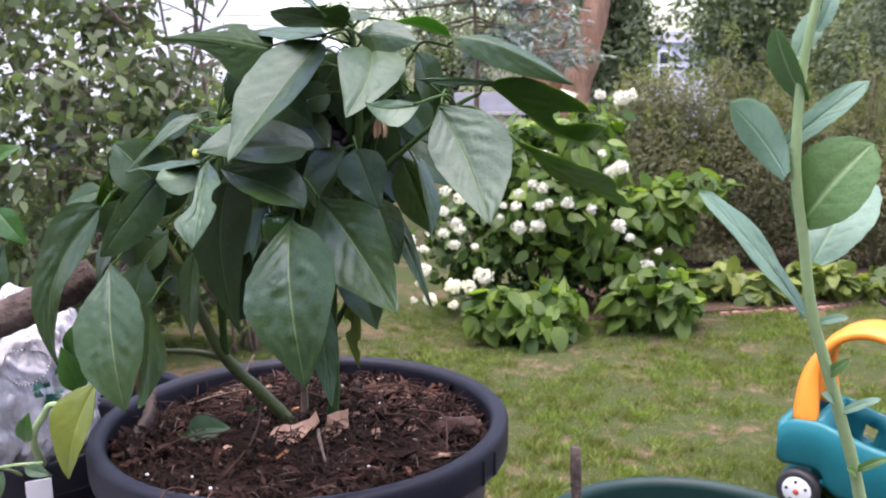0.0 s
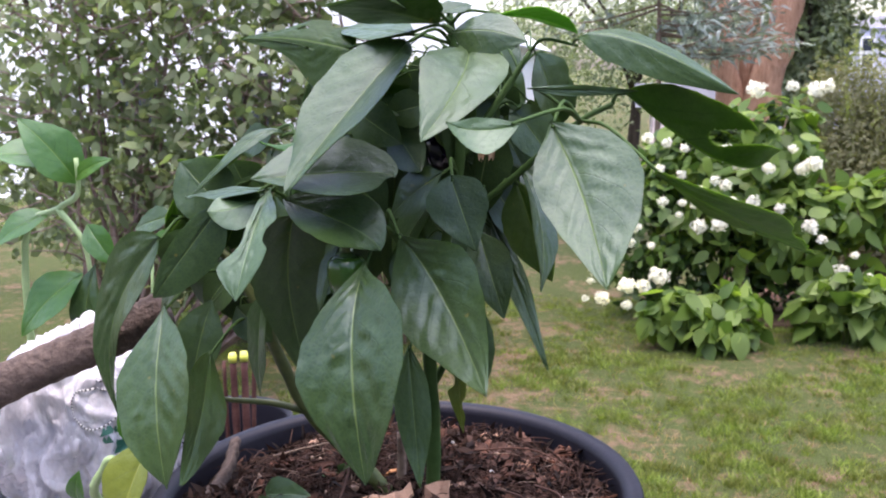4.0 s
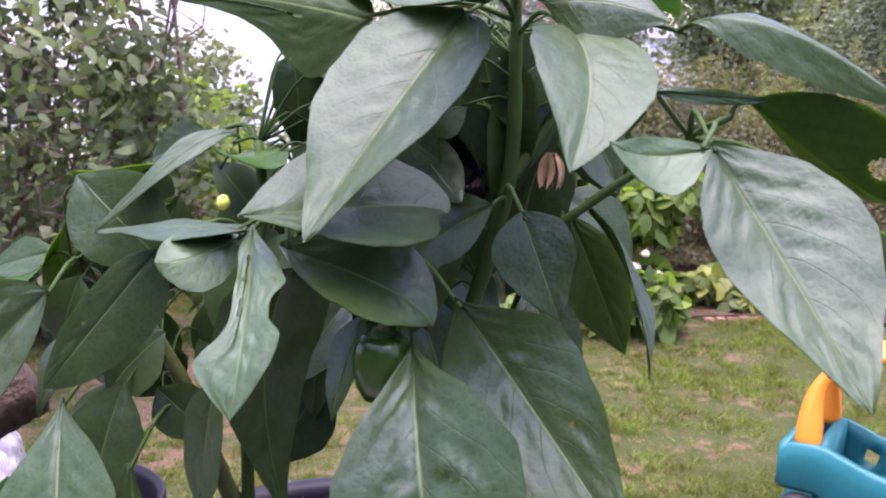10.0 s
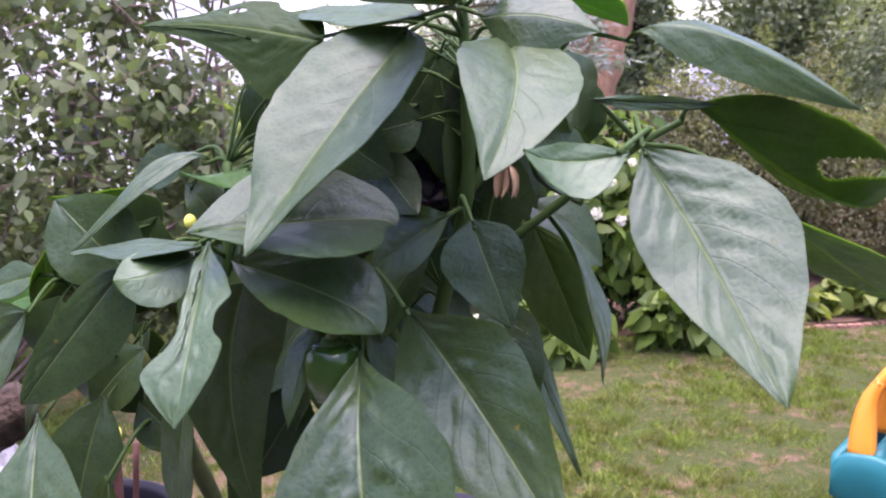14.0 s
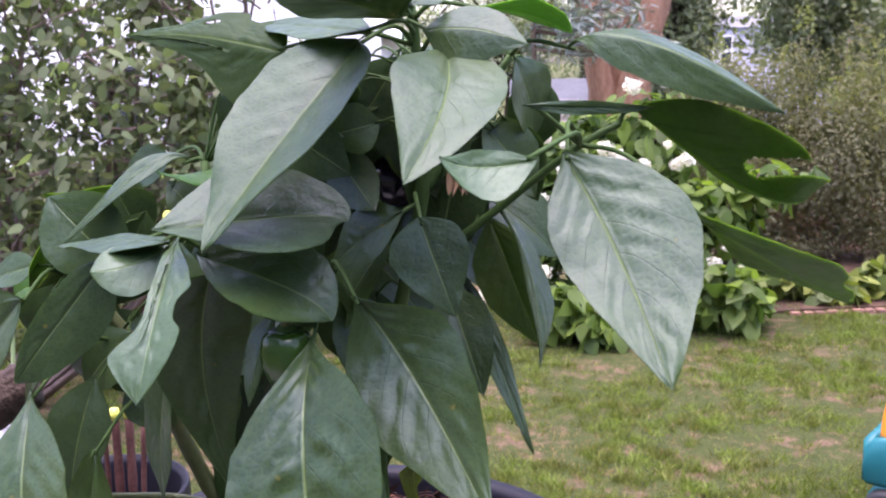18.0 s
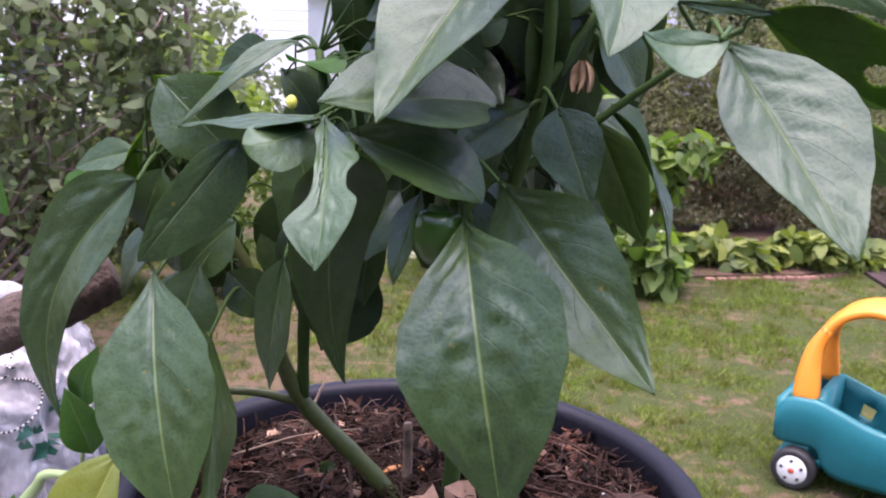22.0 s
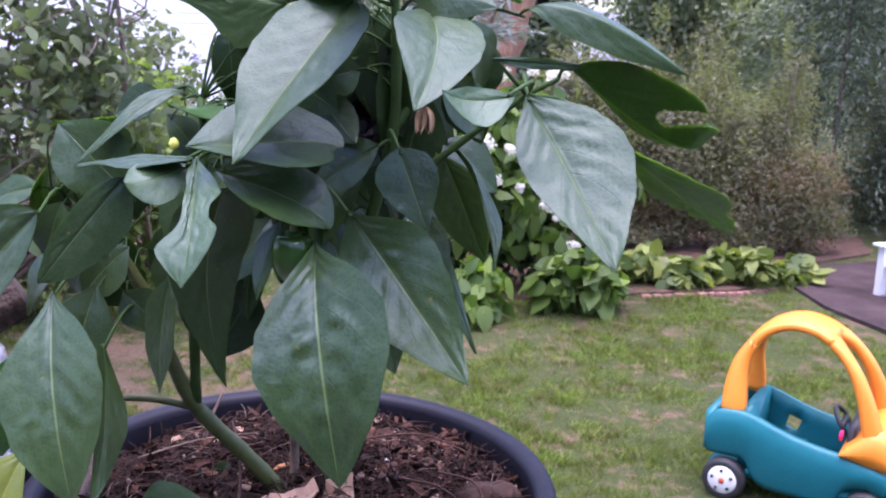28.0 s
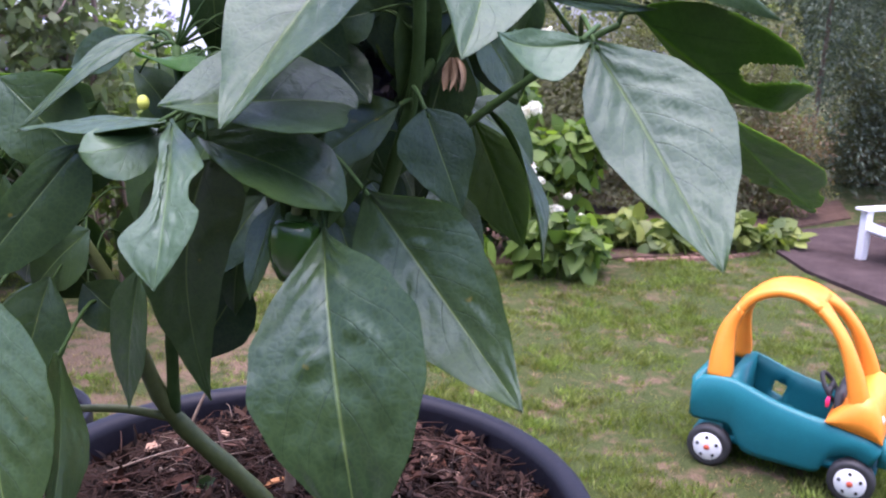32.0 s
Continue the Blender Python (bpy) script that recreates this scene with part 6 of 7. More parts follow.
pepper_leaf(base=(-0.3111, 0.8684, 2.1835), tip=(-0.2907, 0.8164, 2.2237), roll=-0.0, wl=0.0172, wr=0.0172, bend=0.05, fold=0.12, gam=1.0, mat=LEAF_BACKLIT)
pepper_leaf(base=(-0.2941, 0.8531, 2.1853), tip=(-0.2721, 0.798, 2.2162), roll=-0.0, wl=0.0187, wr=0.0187, bend=0.05, fold=0.12, gam=1.0, mat=LEAF_PALE)
pepper_leaf(base=(-0.1671, 0.7304, 2.2214), tip=(-0.1759, 0.7787, 2.0860), mid=(-0.1829, 0.7560, 2.1599), roll=-0.531, wl=0.0238, wr=0.0259, fl=0.022, fr=0.060, gam=0.623)
pepper_leaf(base=(-0.1368, 0.7257, 2.2048), tip=(-0.1495, 0.7163, 2.161), roll=0.6523, wl=0.0101, wr=0.0102, bend=0.0515, fold=0.1238, gam=0.999)
pepper_leaf(base=(-0.2083, 0.7683, 2.1601), tip=(-0.2181, 0.7785, 2.0818), roll=0.6296, wl=0.0161, wr=0.0156, bend=0.0324, fold=0.096, gam=0.9569)
pepper_leaf(base=(0.0553, 0.7124, 2.2499), tip=(0.1594, 0.8097, 2.1855), mid=(0.1131, 0.7640, 2.2125), roll=-1.118, wl=0.0208, wr=0.0213, fl=0.103, fr=0.126, gam=1.087, bites=[[0.5, -1, 0.25, 0.05], [0.65, -1, 0.3, 0.04], [0.8, -1, 0.3, 0.05], [0.93, 1, 0.6, 0.03], [0.7, 1, 0.25, 0.05]], mat=LEAF_BACKLIT)
pepper_leaf(base=(0.0389, 0.7907, 2.2929), tip=(0.1324, 0.8016, 2.2609), mid=(0.1046, 0.7764, 2.2473), roll=-1.349, wl=0.0302, wr=0.0371, fl=0.418, fr=0.467, gam=0.719, holes=[(0.36, 0.38, 0.64, 1.05, 0.05)], nu=96, nv=26, mat=LEAF_BACKLIT)
pepper_leaf(base=(-0.02, 0.7452, 2.2971), tip=(0.0461, 0.7805, 2.2933), roll=0.8492, wl=0.0031, wr=0.0036, bend=0.0523, fold=0.1223, gam=1.0041)
pepper_leaf(base=(0.0043, 0.7956, 2.3238), tip=(0.1055, 0.7668, 2.2906), mid=(0.0355, 0.7643, 2.3269), roll=-0.407, wl=0.0251, wr=0.0183, fl=-0.251, fr=-0.954, gam=1.610, bites=[[0.3, -1, 0.14, 0.04], [0.47, -1, 0.12, 0.03]])
pepper_leaf(base=(-0.1375, 0.777, 2.3252), tip=(-0.2449, 0.849, 2.3359), roll=0.1527, wl=0.042, wr=0.0264, bend=0.0381, fl=-0.85, fr=-0.1, gam=0.8, bites=[[0.3, 1, 0.2, 0.05], [0.76, -1, 0.68, 0.5]], holes=[(0.49, 0.55, 0.51, 0.55, 0.036)], nu=96, nv=26, mat=LEAF_BACKLIT)
pepper_leaf(base=(-0.0893, 0.7432, 2.332), tip=(-0.158, 0.8153, 2.3396), roll=0.3066, wl=0.0173, wr=0.0154, bend=0.0102, fold=0.0388, gam=0.9915)
pepper_leaf(base=(-0.0773, 0.7627, 2.3387), tip=(-0.1147, 0.6521, 2.3437), roll=0.6432, wl=0.0227, wr=0.0235, bend=0.0275, fold=0.0697, gam=0.9695, bites=[[0.5, -1, 0.3, 0.05]])
pepper_leaf(base=(-0.088, 0.72, 2.345), tip=(-0.13, 0.66, 2.375), roll=0.2, wl=0.028, wr=0.028, bend=0.05, fold=0.12, gam=1.0)
pepper_leaf(base=(-0.066, 0.7480, 2.3320), tip=(-0.0178, 0.7268, 2.3243), roll=-0.2, wl=0.0165, wr=0.0175, bend=0.09, fl=0.1, fr=-0.7, gam=1.0)
pepper_leaf(base=(-0.0412, 0.7732, 2.3434), tip=(0.0072, 0.807, 2.3309), roll=-0.9333, wl=0.0175, wr=0.0185, bend=0.0582, fold=0.1339, gam=1.0553, mat=LEAF_BRIGHT)
pepper_leaf(base=(-0.0711, 0.7393, 2.3431), tip=(-0.0552, 0.763, 2.3484), roll=-0.0, wl=0.0072, wr=0.0072, bend=0.05, fold=0.12, gam=1.0)
pepper_leaf(base=(-0.0162, 0.6662, 2.2805), tip=(-0.0537, 0.6561, 2.2826), mid=(-0.0387, 0.6639, 2.2778), roll=-0.128, wl=0.0164, wr=0.0069, fl=0.196, fr=0.211, gam=1.024, mat=LEAF_PALE, pucker=0.006)
pepper_leaf(base=(-0.0306, 0.8152, 2.2387), tip=(-0.0124, 0.7398, 2.1719), roll=-1.0443, wl=0.0149, wr=0.0163, bend=0.0796, fold=0.1801, gam=1.025)
pepper_leaf(base=(-0.0594, 0.8576, 2.1992), tip=(-0.0134, 0.8024, 2.1005), roll=-0.2798, wl=0.0078, wr=0.0097, bend=0.044, fold=0.1145, gam=0.9176)
pepper_leaf(base=(-0.037, 0.829, 2.232), tip=(-0.01, 0.8, 2.165), roll=0.3, wl=0.017, wr=0.02, bend=0.05, fold=0.1, gam=1.0809, mat=LEAF_BACKLIT)
pepper_leaf(base=(-0.06, 0.8, 2.2), tip=(-0.04, 0.775, 2.145), roll=0.1, wl=0.0165, wr=0.0165, bend=0.0515, fold=0.125, gam=1.0013)
pepper_leaf(base=(-0.110, 0.79, 2.12), tip=(-0.099, 0.765, 2.025), roll=-0.3, wl=0.013, wr=0.013, bend=-0.0248, fold=-0.0619, gam=1.0221)
pepper_leaf(base=(-0.2474, 0.764, 2.1195), tip=(-0.2339, 0.6808, 2.057), roll=-1.3845, wl=0.0232, wr=0.0242, bend=0.0439, fold=0.1067, gam=1.0161)
pepper_leaf(base=(-0.081, 0.7794, 2.2427), tip=(-0.1228, 0.7993, 2.2091), roll=-0.0, wl=0.0172, wr=0.0172, bend=0.05, fold=0.12, gam=1.0)

# the shaded leaves inside the plant
inner = random.Random(19)
for k in range(130):
    bx, by, bz = inner.uniform(-0.30, -0.085), inner.uniform(0.79, 0.91), inner.uniform(2.13, 2.27)
    if k >= 46:
        bx, by, bz = inner.uniform(-0.20, -0.03), inner.uniform(0.83, 0.93), inner.uniform(2.20, 2.335)
    if k >= 92:
        bx, by, bz = inner.uniform(-0.10, 0.0), inner.uniform(0.81, 0.87), inner.uniform(2.27, 2.33)
    aim = inner.uniform(0, 6.28)
    ln = inner.uniform(0.055, 0.095)
    drop = inner.uniform(0.45, 0.95)
    # mostly hidden leaves added high up to block sky sheen on those below
    if k >= 112:
        bx, by, bz = inner.uniform(-0.16, -0.03), inner.uniform(0.775, 0.83), inner.uniform(2.28, 2.322)
        ln, drop = inner.uniform(0.05, 0.07), inner.uniform(0.1, 0.4)
    reach = math.sqrt(1 - drop * drop) * ln
    pepper_leaf((bx, by, bz), (bx + reach * math.cos(aim) * 0.6, by + abs(reach * math.sin(aim)) * 0.5 - 0.01, bz - drop * ln), inner.uniform(-0.8, 0.8), ln * 0.26, ln * 0.26, 0.08, 0.15, stalk=0.0008, nu=20, nv=5)


# ---- peppers, bud and dried flower ----
def pepper_fruit(x, y, z, r, h, mat, label, tilt=0.0):
    bm = bmesh.new()
    rings = []
    seg = 24
    prof = [(0.0, -0.04), (0.3, -0.06), (0.62, 0.0), (0.86, 0.2), (0.98, 0.45), (1.0, 0.68), (0.92, 0.86), (0.68, 0.97), (0.3, 0.96), (0.0, 0.92)]
    for q, f in prof:
        if q == 0:
            rings.append([bm.verts.new((0, 0, f * h))])
            continue
        rings.append([bm.verts.new((q * r * (1 + 0.10 * math.cos(4 * a) * q) * math.cos(a), q * r * (1 + 0.10 * math.cos(4 * a) * q) * math.sin(a), f * h)) for a in (2 * math.pi * i / seg for i in range(seg))])
    for a, b in zip(rings, rings[1:]):
        for i in range(seg):
            j = (i + 1) % seg
            if len(a) == 1:
                bm.faces.new((a[0], b[j], b[i]))
            elif len(b) == 1:
                bm.faces.new((a[i], a[j], b[0]))
            else:
                bm.faces.new((a[i], a[j], b[j], b[i]))
    bmesh.ops.transform(bm, matrix=pose(x, y, z - h, tilt, 0, 20), verts=bm.verts)
    ob = part("pepper", bm, mat, plant, label)
    top = Vector((x, y, z - h * 0.06))
    bm = lathe([(0.0, 0.004), (r * 0.35, 0.003), (r * 0.62, -0.004), (r * 0.55, -0.006), (0.0, 0.0)], top, 16, 0.1)
    part("calyx", bm, STEM_DARK, ob)
    if mat is FRUIT:
        part("dried_blossom", lathe([(0.0, 0.0), (r * 0.3, 0.0), (r * 0.42, -0.004), (r * 0.2, -0.007), (0.0, -0.005)], (x, y, z - h * 1.03), 10, 0.25), DRYFLOWER, ob, "brown dried blossom end")
    node = min(NODES, key=lambda p: (p - top).length)
    limb("stalk", [top, top + Vector((0, 0.004, 0.012)), node], 0.0026, 0.0022, STEM, ob, seg=8)


pepper_fruit(-0.129, 0.713, 2.200, 0.0112, 0.028, FRUIT, "small glossy green bell pepper")
pepper_fruit(-0.088, 0.832, 2.267, 0.0145, 0.027, FRUIT_BLACK, "glossy dark purple bell pepper", 8)
bm = bmesh.new()
bmesh.ops.create_icosphere(bm, subdivisions=2, radius=0.0031, matrix=pose(-0.206, 0.786, 2.240) @ Matrix.Diagonal((1, 1, 1.25, 1)))
part("flower_bud", bm, BUD, plant, "yellow flower bud")
for k in range(6):
    a = k * 1.05
    leaf_mesh("dried_petal", (-0.053 + 0.002 * math.cos(a), 0.792 + 0.002 * math.sin(a), 2.266), (-0.053 + 0.005 * math.cos(a), 0.792 + 0.005 * math.sin(a), 2.249), a, 0.0028, 0.0028, 0.1, 0.3, DRYFLOWER, plant, "dried brown petal", nu=6, nv=2)
# small shoots on the mulch
def weed(base, leaves, label):
    e = thing("seedling", base, label, "seedling")
    b = Vector(base)
    for dx, dy, dz, w, roll in leaves:
        t = b + Vector((dx, dy, dz))
        s = b + (t - b) * 0.25 + Vector((0, 0, 0.004))
        limb("stem", [b, (b + s) / 2 + Vector((0, 0, 0.002)), s], 0.001, 0.0007, STEM, e, seg=5, n=3)
        leaf_mesh("leaf", tuple(s), tuple(t), roll, w, w, 0.1, 0.2, LEAF_PALE, e, nu=20, nv=5)


weed((-0.262, 0.842, 1.968), [(0.062, -0.02, 0.018, 0.0135, 0.1), (0.045, -0.03, 0.010, 0.004, 0.2)], "small green seedling lying on the mulch")
weed((-0.205, 0.90, 1.963), [(0.014, -0.004, 0.016, 0.006, 0.2), (-0.016, -0.004, 0.013, 0.006, 0.2), (0.004, -0.012, 0.010, 0.005, 0.4)], "small green seedling in the mulch")
weed((-0.135, 0.83, 1.965), [(0.02, -0.005, 0.012, 0.005, 0.1), (-0.018, -0.003, 0.01, 0.004, 0.1)], "small green seedling beside the stem")


# ---- bolted lettuce and stick in the green pot ----
def build_lettuce():
    e = thing("lettuce_plant", (0.295, 0.59, 1.76), "tall bolted lettuce with a pale stalk and blue-green leaves", "lettuce")
    line = [(0.300, 0.59, 1.75), (0.292, 0.60, 1.83), (0.28, 0.585, 1.95), (0.262, 0.567, 2.03), (0.238, 0.556, 2.10), (0.218, 0.548, 2.155), (0.209, 0.544, 2.20), (0.200, 0.538, 2.245), (0.200, 0.535, 2.30), (0.208, 0.53, 2.36), (0.21, 0.53, 2.40)]
    limb("stalk", line, 0.0046, 0.0022, STALK, e, seg=10, n=6, knots=0.04)
    return e


lettuce = build_lettuce()
rod = tagged(part("rod", tube(bmesh.new(), [(0.272, 0.575, 1.77), (0.300, 0.59, 1.93), (0.334, 0.60, 2.012), (0.366, 0.60, 2.067), (0.42, 0.60, 2.16)], 0.0032, 0.0032, 10, 6), TYRE), "thin dark grey rod leaning out of the small green pot", "rod")
WIDE = ([0, .08, .2, .35, .5, .65, .8, .92, 1], [0.3, 0.5, .75, .95, 1, .97, .8, .5, .0])


def lettuce_leaf(base, tip, roll, wl, wr, bend, fold, gam=1.0, mat=None, bites=()):
    leaf_mesh("leaf", base, tip, roll, wl, wr, bend, fold, mat, lettuce, bites=bites, profile=WIDE, seed=wl * 900, wave=0.05, gam=gam)


lettuce_leaf(base=(0.2235, 0.5732, 2.149), tip=(0.1521, 0.5639, 2.229), roll=0.4413, wl=0.0141, wr=0.0155, bend=0.0354, fold=0.0837, gam=1.1498, mat=LETTUCE)
lettuce_leaf(base=(0.193, 0.5353, 2.2402), tip=(0.1703, 0.57, 2.2808), roll=-1.3323, wl=0.0149, wr=0.016, bend=-0.0567, fold=-0.1424, gam=1.1844, mat=LETTUCE)
lettuce_leaf(base=(0.208, 0.545, 2.212), tip=(0.238, 0.526, 2.259), roll=-0.15, wl=0.023, wr=0.022, bend=0.1, fold=0.15, gam=1.0155, mat=LETTUCE_BACK, bites=[[0.25, -1, 0.2, 0.05]])
lettuce_leaf(base=(0.217, 0.55, 2.187), tip=(0.262, 0.587, 2.232), roll=-0.3587, wl=0.016, wr=0.021, bend=0.0495, fold=0.1159, gam=0.9076, mat=LETTUCE)
lettuce_leaf(base=(0.1965, 0.5514, 2.2549), tip=(0.2381, 0.5355, 2.293), roll=-0.0545, wl=0.0076, wr=0.0082, bend=0.0455, fold=0.116, gam=0.9865, mat=LETTUCE)
lettuce_leaf(base=(0.2038, 0.5392, 2.2823), tip=(0.1829, 0.5328, 2.3228), roll=-1.4668, wl=0.0103, wr=0.0092, bend=0.0666, fold=0.1723, gam=0.9622, mat=LETTUCE_BACK)
lettuce_leaf(base=(0.197, 0.54, 2.3052), tip=(0.2149, 0.5507, 2.3322), roll=-0.0594, wl=0.0075, wr=0.0067, bend=0.0598, fold=0.1447, gam=1.0886, mat=LETTUCE)
for b, t, w in (((0.298, 0.595, 2.0), (0.318, 0.59, 2.045), 0.012), ((0.302, 0.595, 1.99), (0.328, 0.59, 2.022), 0.011)):
    limb("leaf_stalk", [(0.292, 0.60, 1.90), (0.294, 0.598, 1.96), b], 0.0022, 0.0015, STALK, lettuce, seg=6)
    leaf_mesh("leaf", b, t, 0.2, w, w, 0.1, 0.2, LEAF_YELLOW, lettuce, "yellow-green young leaf", bites=((0.3, 1, 0.35, 0.05), (0.55, -1, 0.4, 0.05), (0.7, 1, 0.4, 0.05)), profile=WIDE, seed=w * 900)
for at, tip, w, roll, bend, fold, mat, bites in (
            ((0.206, 0.533, 2.32), (0.222, 0.545, 2.352), 0.007, 0.5, 0.08, 0.25, LETTUCE, ()),
            ((0.209, 0.531, 2.352), (0.23, 0.52, 2.372), 0.005, 0.0, 0.08, 0.3, LETTUCE_BACK, ()),
            ((0.220, 0.549, 2.150), (0.243, 0.54, 2.157), 0.004, 0.2, 0.15, 0.2, LETTUCE, ()),
            ((0.232, 0.554, 2.115), (0.24, 0.535, 2.135), 0.005, 0.0, 0.1, 0.2, LETTUCE_BACK, ()),
            ((0.238, 0.556, 2.095), (0.222, 0.545, 2.11), 0.005, 0.2, 0.1, 0.1, LETTUCE, ()),
            ((0.240, 0.556, 2.09), (0.272, 0.55, 2.105), 0.004, 0.0, 0.1, 0.1, LETTUCE, ()),
            ((0.255, 0.562, 2.05), (0.275, 0.545, 2.068), 0.004, 0.2, 0.1, 0.1, LETTUCE_BACK, ()),
            ((0.258, 0.564, 2.045), (0.243, 0.55, 2.058), 0.005, 0.0, 0.1, 0.2, LETTUCE_BACK, ()),
            ((0.268, 0.57, 2.015), (0.285, 0.555, 2.02), 0.004, 0.3, 0.1, 0.2, LETTUCE_BACK, ()),
            ((0.27, 0.572, 2.005), (0.255, 0.555, 2.015), 0.003, 0.0, 0.1, 0.2, LETTUCE, ()),
            ((0.209, 0.53, 2.375), (0.20, 0.52, 2.395), 0.006, 0.0, 0.1, 0.2, LETTUCE, ())):
    tip = tuple(a + (b - a) * 0.75 for a, b in zip(at, tip))
    lettuce_leaf(at, tip, roll, w * 0.7, w * 0.7, bend, fold, 1.0, mat, bites)
tagged(part("stick", tube(bmesh.new(), [(0.104, 0.705, 1.83), (0.101, 0.70, 1.92), (0.098, 0.698, 2.013)], 0.0052, 0.0042, 9, 6, 0.05, 0.4), BARK), "dark brown stick standing in the dark green pot", "stick")


# ---- plastic bag, log, label and the plants beside them ----
def build_bag(name, x, y, z, rx, ry, rz, seed, label):
    e = thing(name, (x, y, z - rz), label, "plastic bag")
    bm = bmesh.new()
    bmesh.ops.create_icosphere(bm, subdivisions=6, radius=1.0)
    for v in bm.verts:
        d = v.co.copy()
        q = d * 1.6 + Vector((seed, 0, 0))
        ang = math.atan2(d.y, d.x)
        wave = noise.noise(Vector((ang * 1.4, d.z * 2.0, seed))) * 2.5
        pleat = abs(noise.noise(Vector((ang * 3.4 + wave, d.z * 1.0, seed))))
        fold = abs(noise.noise(q * 2.0 + Vector((wave * 0.4, 0, 3)))) + 0.45 * abs(noise.noise(q * 4.2 + Vector((0, wave * 0.5, 7))))
        rib = abs(noise.noise(Vector((ang * 9 + wave * 1.5, d.z * 1.3, seed + 4)))) * min(1.0, max(0.0, 0.75 - d.z))
        k = 0.92 + 0.14 * noise.noise(q) - 0.17 * pleat + 0.10 * (0.5 - fold) - 0.24 * rib
        neck = 1.0 if d.z < 0.75 else 1.0 - 0.5 * (d.z - 0.75) / 0.25
        v.co = Vector((x + d.x * rx * k * neck, y + d.y * ry * k * neck, z + max(d.z, -0.85) * rz * (k if d.z > -0.6 else 0.95)))
    part("film", bm, FILM, e)
    return e


bag = build_bag("plastic_bag", -0.440, 0.905, 2.002, 0.098, 0.09, 0.106, 3.0, "crumpled clear white plastic bag on a black pot")
bag2 = build_bag("plastic_bag", -0.64, 0.90, 1.835, 0.1, 0.09, 0.12, 8.0, "crumpled clear white plastic bag on the bench")
def film_print(bag, x0, x1, z0, z1, rows, mat):
    """Printed rows on the film: pieces of its skin, a little proud of it."""
    film = [c for c in bag.children if c.name.startswith("film")][0]
    for k in range(rows):
        za = z0 + (z1 - z0) * k / rows
        zb = za + (z1 - z0) / rows * 0.86
        bm = bmesh.new()
        bm.from_mesh(film.data)
        bm.normal_update()
        off = [f for f in bm.faces if not (x0 <= f.calc_center_median().x <= x1 and za <= f.calc_center_median().z <= zb and f.normal.y < -0.1)]
        bmesh.ops.delete(bm, geom=off, context="FACES")
        for v in bm.verts:
            v.co += v.normal * 0.0012
        bmesh.ops.delete(bm, geom=[v for v in bm.verts if not v.link_faces], context="VERTS")
        bm.verts.ensure_lookup_table()
        groups, seen = [], set()
        for v in bm.verts:
            if v in seen:
                continue
            stack, island = [v], []
            seen.add(v)
            while stack:
                w = stack.pop()
                island.append(w)
                for ed in w.link_edges:
                    o = ed.other_vert(w)
                    if o not in seen:
                        seen.add(o)
                        stack.append(o)
            groups.append(island)
        if groups:
            big = max(groups, key=len)
            bmesh.ops.delete(bm, geom=[v for g in groups if g is not big for v in g], context="VERTS")
        if bm.faces:
            part("print_bar", bm, mat, bag, "green printed mark")
        else:
            bm.free()


film_print(bag, -0.386, -0.371, 1.999, 2.031, 5, GREENPRINT)


def build_cord(film, loops):
    """A thin black-and-white twine lying in loops on the film."""
    skin = BVHTree.FromPolygons([v.co for v in film.data.vertices], [p.vertices for p in film.data.polygons])
    pts = []
    for x, z in loops:
        hit = skin.ray_cast(Vector((x, 0.6, z)), Vector((0, 1, 0)))[0]
        if hit:
            pts.append(hit - Vector((0, 0.0012, 0)))
    e = thing("twine", pts[0], "black and white twine lying in loops on the plastic bag", "twine")
    for k in (0, 1):
        bm = bmesh.new()
        way = smooth_path([tuple(p) for p in pts], 10)
        for i in range(k, len(way) - 1, 2):
            tube(bm, [tuple(way[i]), tuple(way[i].lerp(way[i + 1], 0.5)), tuple(way[i + 1])], 0.0007, 0.0007, 6, 2)
        part("strand", bm, (HUB, TYRE)[k], e, ("white strand", "black strand")[k])


build_cord([c for c in bag.children if c.name.startswith("film")][0], [(-0.4064, 2.0724), (-0.3977, 2.0661), (-0.3955, 2.0604), (-0.3788, 2.0567), (-0.3984, 2.0543), (-0.4081, 2.0540), (-0.4102, 2.0421), (-0.4038, 2.0316), (-0.3911, 2.0254), (-0.3791, 2.0298), (-0.3772, 2.0404), (-0.3839, 2.0503), (-0.3933, 2.0531)])
film_print(bag2, -0.60, -0.56, 1.90, 1.915, 1, LIMEPRINT)
log = tagged(part("log", tube(bmesh.new(), [(-0.66, 0.77, 1.985), (-0.53, 0.79, 2.036), (-0.43, 0.81, 2.080), (-0.36, 0.83, 2.108), (-0.32, 0.842, 2.128)], 0.0185, 0.0145, 24, 18, 0.03, 0.16), BARK), "thick brown cut branch lying across the plastic bag", "branch")
board("label_strip", -0.0115, 0.0115, -0.001, 0.001, 0.0, 0.136, WHITE, label_pot, pose(-0.3862, 0.833, 1.798, 0, 0, 24), 0.0005, "pale paper label")


def side_plant(base, label, leaves, stems, mat_default=LEAF_BRIGHT):
    e = thing("young_plant", base, label, "plant", "young plants beside the pot")
    for pts, r0 in stems:
        limb("stem", pts, r0, r0 * 0.5, STALK, e, seg=8, n=4)
    for b, t, w, roll, mat in leaves:
        wl, wr = w if isinstance(w, tuple) else (w, w)
        leaf_mesh("leaf", b, t, roll, wl, wr, 0.10, 0.15, mat or mat_default, e, seed=wl * 700 + b[0] * 50)


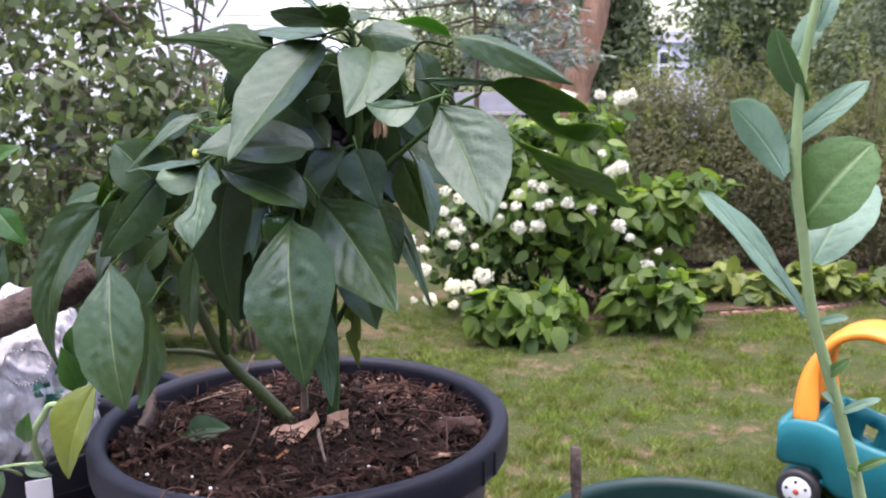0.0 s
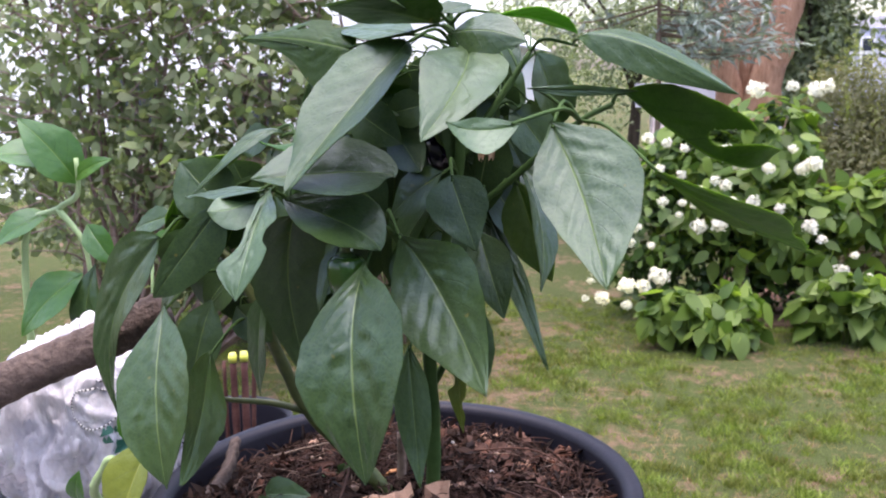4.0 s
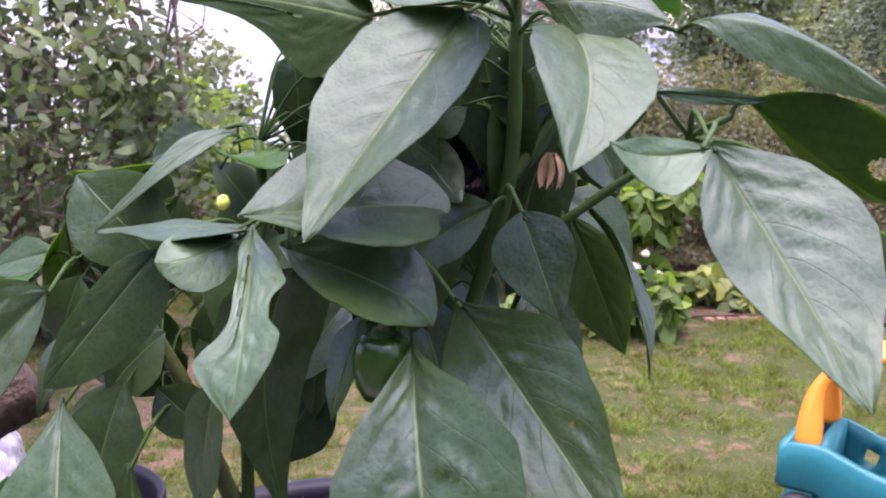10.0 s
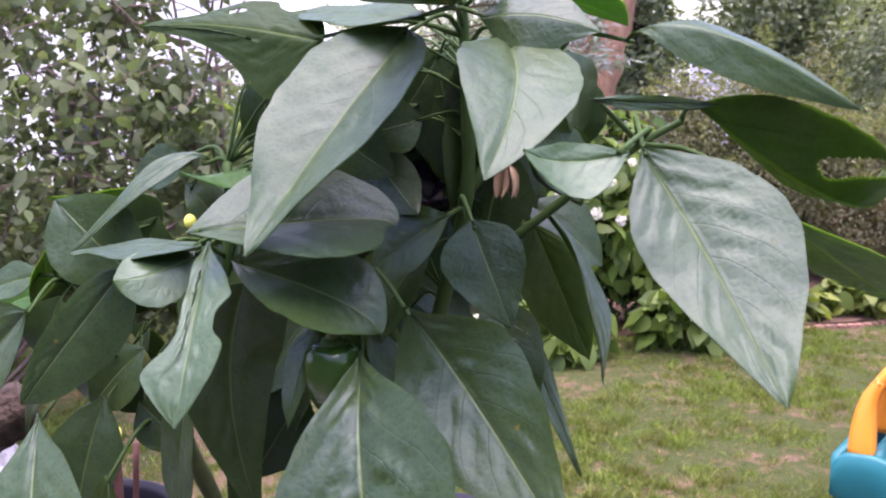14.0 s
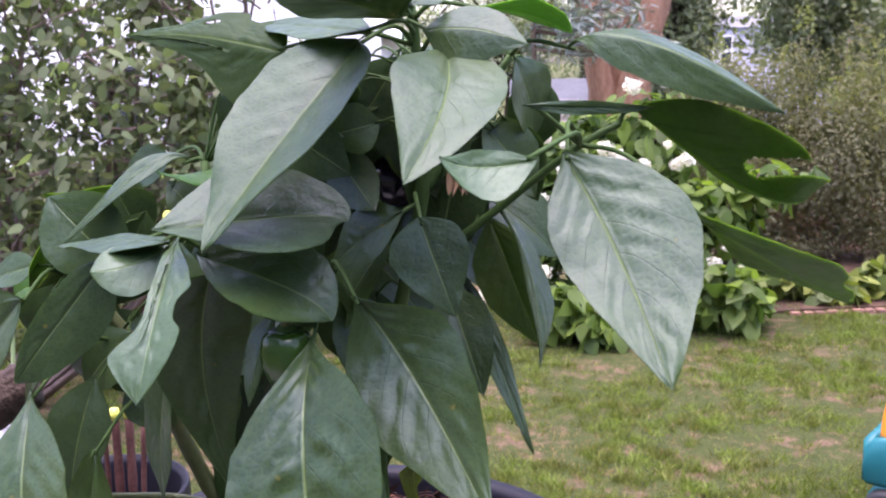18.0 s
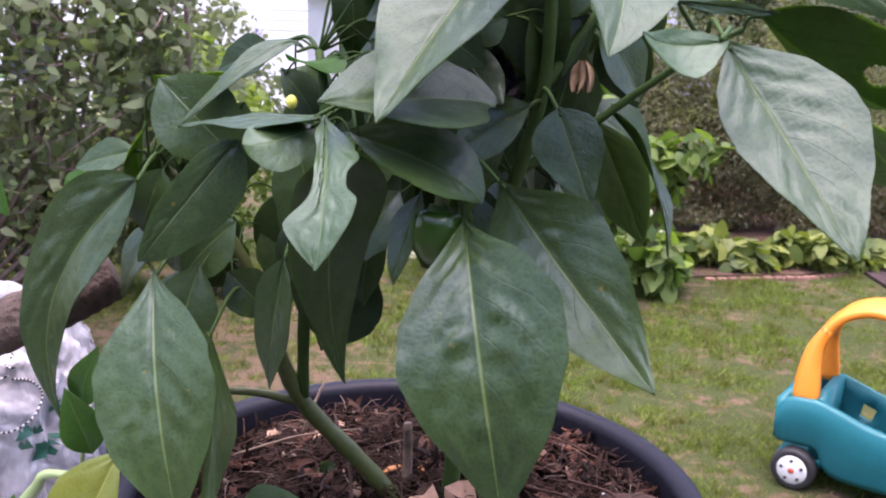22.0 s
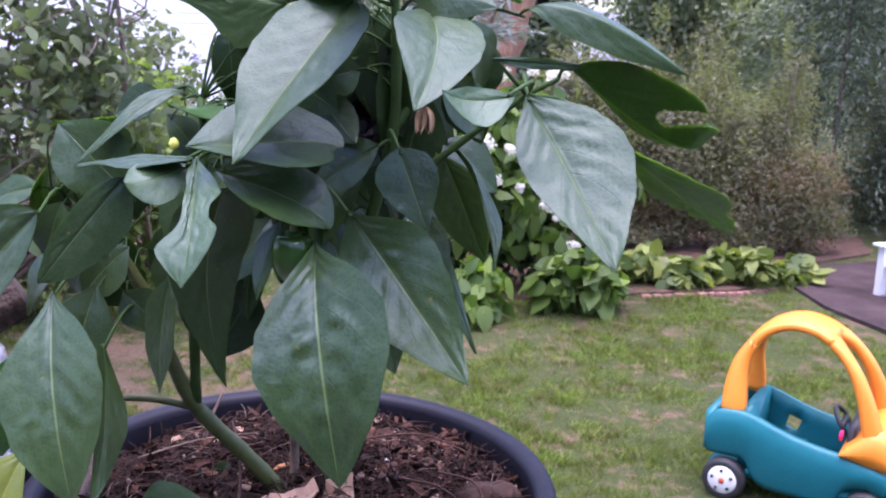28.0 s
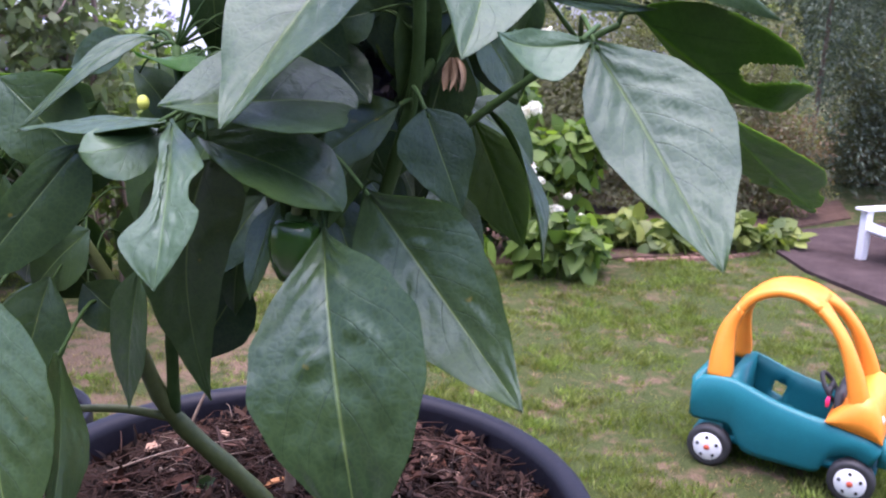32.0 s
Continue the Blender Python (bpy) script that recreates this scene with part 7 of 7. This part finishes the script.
side_plant((-0.395, 0.87, 1.91), "young plant with an ageing yellow-green leaf in the nursery pot",
           [((-0.296, 0.76, 2.052), (-0.3216, 0.75, 1.9711), (0.015, 0.026), 0.2, LEAF_YELLOW), ((-0.405, 0.805, 1.955), (-0.409, 0.80, 1.928), 0.008, 0.2, LEAF_PALE), ((-0.43, 0.805, 1.95), (-0.45, 0.80, 1.935), 0.008, 0.1, LEAF_PALE), ((-0.385, 0.805, 1.958), (-0.358, 0.80, 1.952), 0.006, 0.1, LEAF_PALE), ((-0.44, 0.805, 1.946), (-0.478, 0.79, 1.928), 0.010, 0.1, LEAF_PALE),
            ((-0.325, 0.80, 2.03), (-0.335, 0.79, 2.075), 0.012, 0.2, LEAF_BRIGHT), ((-0.33, 0.80, 2.06), (-0.315, 0.79, 2.10), 0.010, 0.1, LEAF_BRIGHT), ((-0.36, 0.76, 2.0), (-0.35, 0.75, 2.03), 0.008, 0.3, LEAF_BRIGHT)],
           [([(-0.39, 0.86, 1.93), (-0.372, 0.80, 1.988), (-0.3540, 0.788, 2.0144), (-0.3477, 0.786, 2.0233), (-0.3335, 0.784, 2.0243), (-0.305, 0.772, 2.030)], 0.0042), ([(-0.34, 0.83, 2.0), (-0.335, 0.81, 2.02), (-0.33, 0.80, 2.035)], 0.002), ([(-0.37, 0.81, 1.96), (-0.405, 0.808, 1.958), (-0.455, 0.808, 1.944)], 0.0018), ([(-0.40, 0.845, 1.93), (-0.405, 0.82, 1.95), (-0.41, 0.808, 1.957)], 0.0018)])
side_plant((-0.55, 1.02, 1.722), "young plant with pale branching stems and bright green leaves",
           [((-0.485, 1.0, 2.21), (-0.53, 0.98, 2.275), 0.026, 0.4, LEAF_BRIGHT), ((-0.488, 1.0, 2.215), (-0.44, 0.99, 2.235), 0.010, 0.2, LEAF_BRIGHT), ((-0.48, 1.0, 2.17), (-0.445, 0.99, 2.13), 0.014, 0.2, LEAF_BRIGHT),
            ((-0.49, 1.0, 2.12), (-0.55, 0.98, 2.06), 0.028, 0.1, LEAF_BRIGHT), ((-0.475, 1.0, 2.13), (-0.485, 0.99, 2.03), 0.018, 0.2, LEAF), ((-0.52, 1.0, 2.18), (-0.57, 0.98, 2.15), 0.02, 0.2, LEAF_BRIGHT),
            ((-0.50, 1.0, 2.23), (-0.56, 0.97, 2.24), 0.024, 0.3, LEAF_BRIGHT), ((-0.40, 0.98, 2.15), (-0.365, 0.97, 2.165), 0.012, 0.3, LEAF_BRIGHT)],
           [([(-0.55, 1.02, 1.72), (-0.56, 1.01, 1.95), (-0.55, 1.0, 2.15), (-0.51, 1.0, 2.185), (-0.487, 1.0, 2.20), (-0.485, 1.0, 2.235)], 0.0045), ([(-0.51, 1.0, 2.185), (-0.485, 1.0, 2.15), (-0.48, 1.0, 2.09)], 0.0035), ([(-0.41, 0.99, 1.90), (-0.415, 0.985, 2.0), (-0.402, 0.98, 2.15)], 0.0028)])
for x, y, z, top, lean in STAKES:
    e = thing("stake", (x, y, 1.86), "thin brown plant stake in the black pot", "stake", "stakes in the black pot")
    part("cane", tube(bmesh.new(), [(x, y, 1.855), (x + lean * 0.5, y, (1.855 + z) / 2), (x + lean, y, z)], 0.0042 if top else 0.0024, 0.0038 if top else 0.0022, 8, 4, 0.05, 0.3), REDCANE, e)
    if top:
        part("cap", lathe([(0.0, 0.006), (0.004, 0.005), (0.0052, 0.0), (0.0045, -0.006), (0.0, -0.006)], (x + lean, y, z), 10), BUD, e, "yellow cut end")
